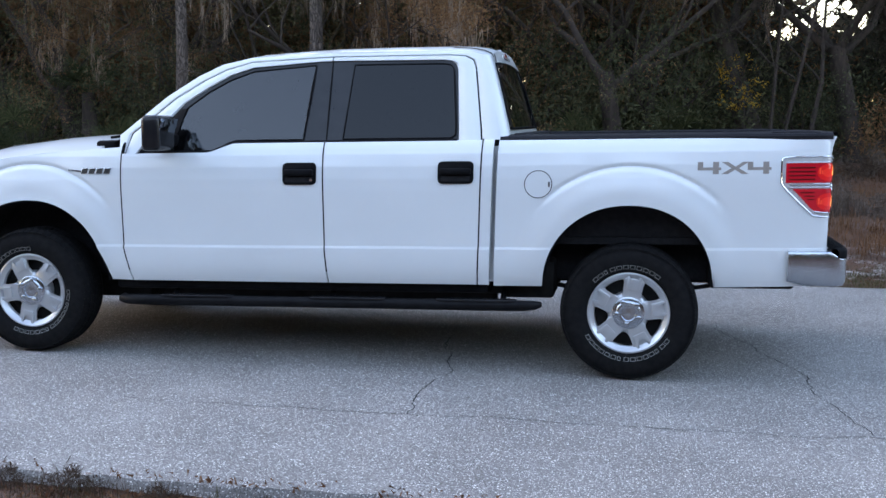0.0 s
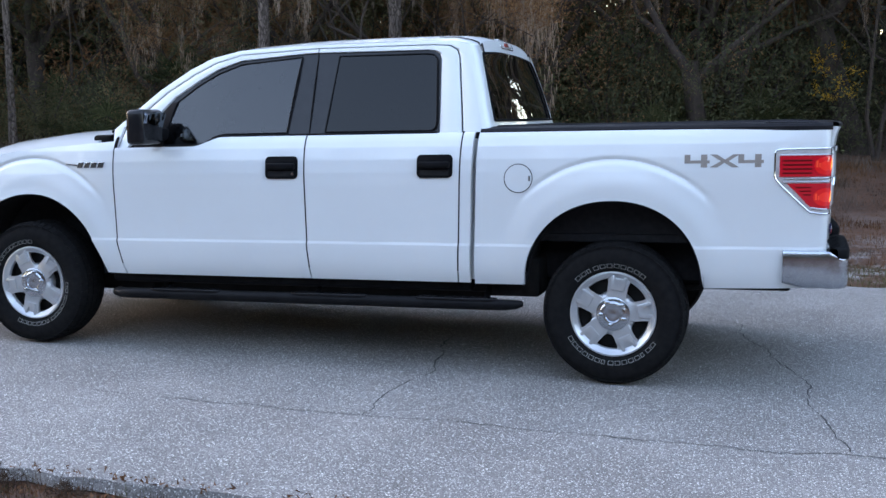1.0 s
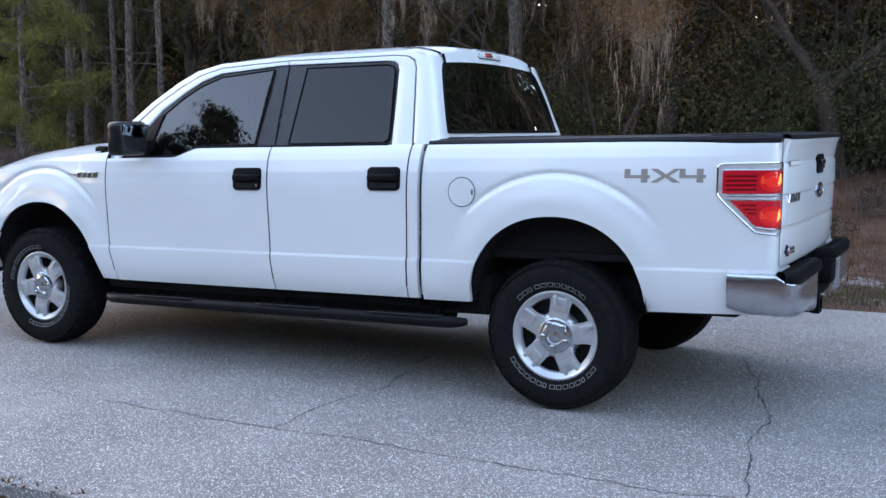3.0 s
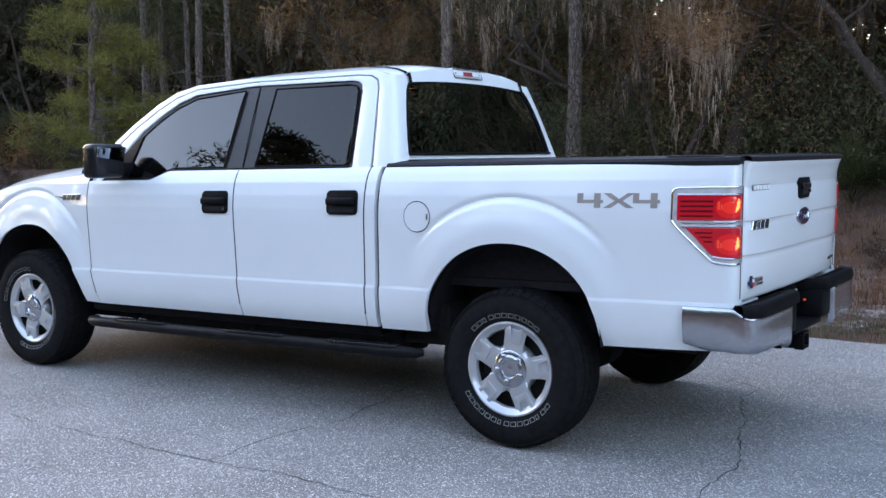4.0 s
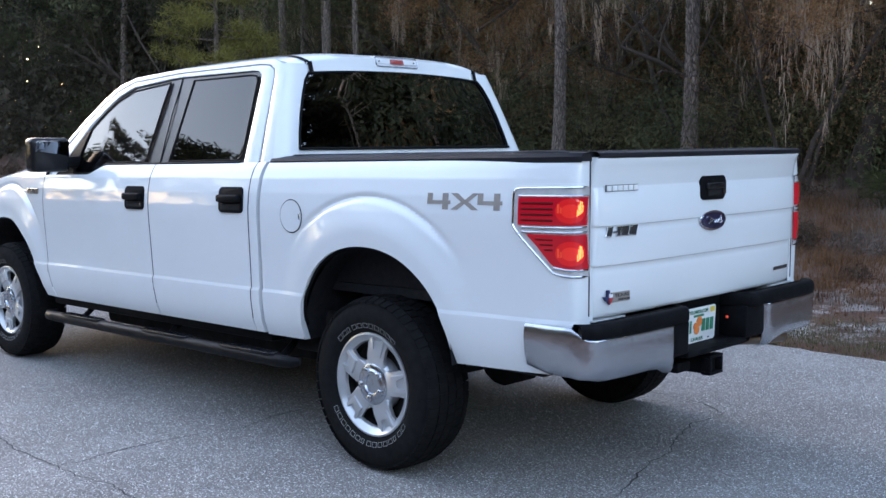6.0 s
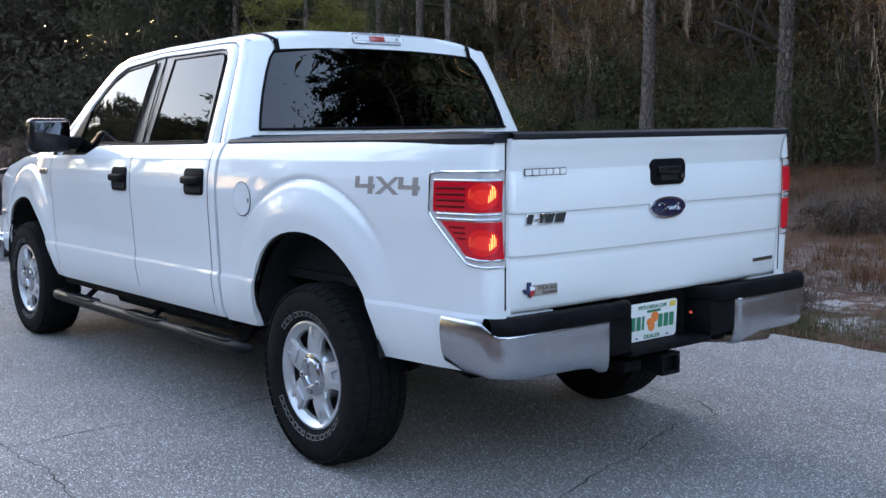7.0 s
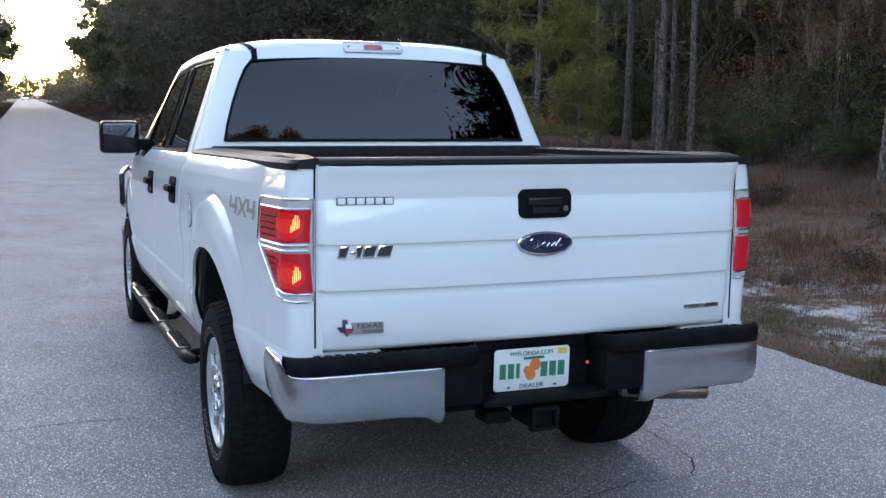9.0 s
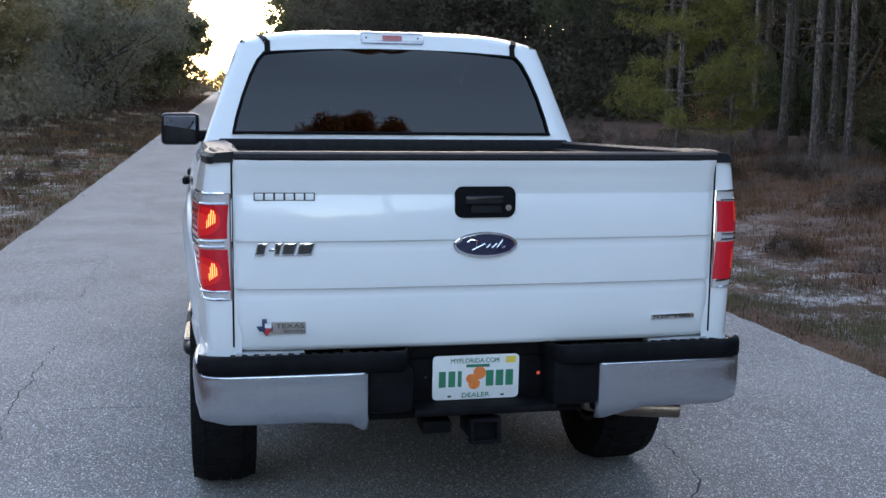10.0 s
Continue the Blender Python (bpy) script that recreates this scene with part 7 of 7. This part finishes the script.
for k in range(34):
    a, q, h, b0, c0 = tr.uniform(0, 6.28), 0.26 * tr.random() ** 0.7, tr.uniform(0.14, 0.36), tr.gauss(0, 0.07), tr.gauss(0, 0.07)
    tube(bm, [(b0, c0, -0.03), (b0 + 0.35 * q * math.cos(a), c0 + 0.35 * q * math.sin(a), 0.55 * h), (b0 + q * math.cos(a), c0 + q * math.sin(a), h)], [0.0032, 0.0024, 0.0008], 3, False)
tuft_stems = mesh_of("stems", bm, BRUSH, 60)
lit = random.Random(77)
for nm, label, count, y0, y1 in (("leaf_litter", "fallen brown leaves and pine needles", 48000, 3.05, 11.5), ("leaf_litter", "fallen leaves on the near verge", 5000, -9.0, -3.1)):
    pts = []
    while len(pts) < count:
        x, y = lit.uniform(-26 if y0 > 0 else -9, 6), lit.uniform(y0, y1)
        if lit.random() < patchy(x + 40, y):
            pts.append((x, y, ground_z(x, y) + lit.uniform(0.0, 0.03)))
    tagged(new(nm, fast_leaves(nm, pts, 0.0095, lit, LITTER, 2.6)), label, "litter", kind="stuff")
tuft_a, tuft_b = shrub_mesh(90, 0.35, 0.35, 420, 0.010, BRUSH, 14.0), shrub_mesh(91, 0.30, 0.30, 420, 0.009, GRASS_DRY, 14.0)
for k in range(110):
    x, y = rng.uniform(-30, 6), rng.uniform(3.4, 10.5)
    plant("brush_clump", "low grey-brown clump of dead brush", "brush", on_ground(x, y, rng.uniform(0, 360), rng.uniform(0.4, 0.8) + (0.5 if y > 6 else 0.0)), [("stem", tuft_stems), ("foliage", rng.choice((tuft_a, tuft_b)))], "brush clumps")
for k in range(26):
    x, y = rng.uniform(-40, -3), rng.uniform(-11, -4)
    plant("brush_clump", "low grey-brown clump of dead brush", "brush", on_ground(x, y, rng.uniform(0, 360), rng.uniform(0.5, 1.2)), [("stem", tuft_stems), ("foliage", rng.choice((tuft_a, tuft_b)))], "brush clumps")

for x, y, k in ((-2.75, -3.22, 1.0), (-2.45, -3.18, 0.8), (-2.15, -3.2, 0.9), (-1.75, -3.25, 0.6), (-1.3, -3.28, 0.5), (-3.1, -3.2, 0.9), (-0.9, -3.3, 0.5)):
    plant("brush_clump", "dry grass clump beside the asphalt edge", "brush", on_ground(x, y, 40 * x, k * 0.42), [("stem", tuft_stems), ("foliage", tuft_b)], "brush clumps")
def dome_meshes(seed, top, spread):
    """A tall trunk under a broad dense crown with an uneven domed top."""
    r = random.Random(seed)
    bm, pts = bmesh.new(), []
    tube(bm, [(0, 0, -0.3), (0.1, 0.05, top * 0.45), (0, 0, top - 2.2)], [0.34, 0.26, 0.10], 10, False)
    for _ in range(290):
        a, q = r.uniform(0, 6.28), spread * math.sqrt(r.random())
        x, y = q * math.cos(a), q * math.sin(a) - 1.3
        z = top - 0.6 * (q / spread) ** 2 - 0.45 + 0.18 * noise.noise(Vector((x * 0.7, y * 0.7, seed))) - 3.2 * r.random() ** 3.0
        if r.random() < 0.3:
            tube(bm, [(0, 0, z - 1.6 - q * 0.3), (x * 0.5, y * 0.5, z - 0.9), (x, y, z)], [0.06, 0.04, 0.010], 4, False)
        pts += clump(r, (x, y, z), r.uniform(0.4, 0.75), 380, 0.7)
    return mesh_of("trunk", bm, BARK_OAK, 60), fast_leaves("crown", pts, 0.055, r, LEAF_BROWN, 2.6)


wood, crown = dome_meshes(190, 18.5, 4.5)
plant("oak_tree", "tall broad oak with withered rusty brown leaves", "tree", on_ground(31.5, 4.0, 0), [("trunk", wood), ("crown", crown)], "roadside trees")
for x, y, s in ((33, -15, 1.6), (27, -18, 1.5), (46, -9, 1.5), (24, -21, 1.5)):
    plant("oak_tree", mid_oaks[2][0], "tree", on_ground(x, y, 50 * x, s), mid_oaks[2][1], "roadside trees")

# ragged fringe of grass, leaves and crumbs where the near verge meets the asphalt
def fringe(x, y):
    return max(0.0, min(1.0, 1.0 - (y + 3.18) / 0.16)) * max(0.15, 0.6 + 1.2 * noise.noise(Vector((x * 2.1, y * 2.1, 8))))
grass_field("dry_grass", "dry grass fringe along the asphalt edge", 430, (-5.0, 2.5, -3.6, -3.02), 0.075, GRASS_DRY, 41, fringe)
grass_field("green_grass", "sparse green grass along the asphalt edge", 160, (-5.0, 2.5, -3.6, -3.04), 0.06, GRASS_GREEN, 42, fringe)
pts = []
while len(pts) < 6000:
    x, y = lit.uniform(-5.0, 2.6), lit.uniform(-3.8, -2.9)
    if lit.random() < fringe(x, y - 0.06):
        pts.append((x, y, max(ground_z(x, y), 0.002 if y > -3.06 else -1.0) + lit.uniform(0.002, 0.022)))
tagged(new("leaf_litter", fast_leaves("leaf_litter", pts, 0.011, lit, LITTER, 2.4)), "fallen leaves and crumbs along the asphalt edge", "litter", kind="stuff")

# a small white car far down the road
car = thing("distant_car", "small white car far down the road", "car", at=pose(-330, -0.6 + veer(-330), climb(-330)))
bm = bmesh.new()
box(bm, -2.2, 2.2, -0.9, 0.9, 0.35, 0.95, 0.12)
part("body", bm, PAINT, car)
bm = bmesh.new()
box(bm, -1.3, 1.3, -0.78, 0.78, 0.93, 1.55, 0.18)
part("cabin", bm, BLACK_GLOSS, car)
for x in (-1.35, 1.35):
    for y in (-0.82, 0.82):
        bm = bmesh.new()
        tube(bm, [(x, y - 0.1, 0.33), (x, y + 0.1, 0.33)], 0.33, 16)
        part("wheel", bm, RUBBER, car)
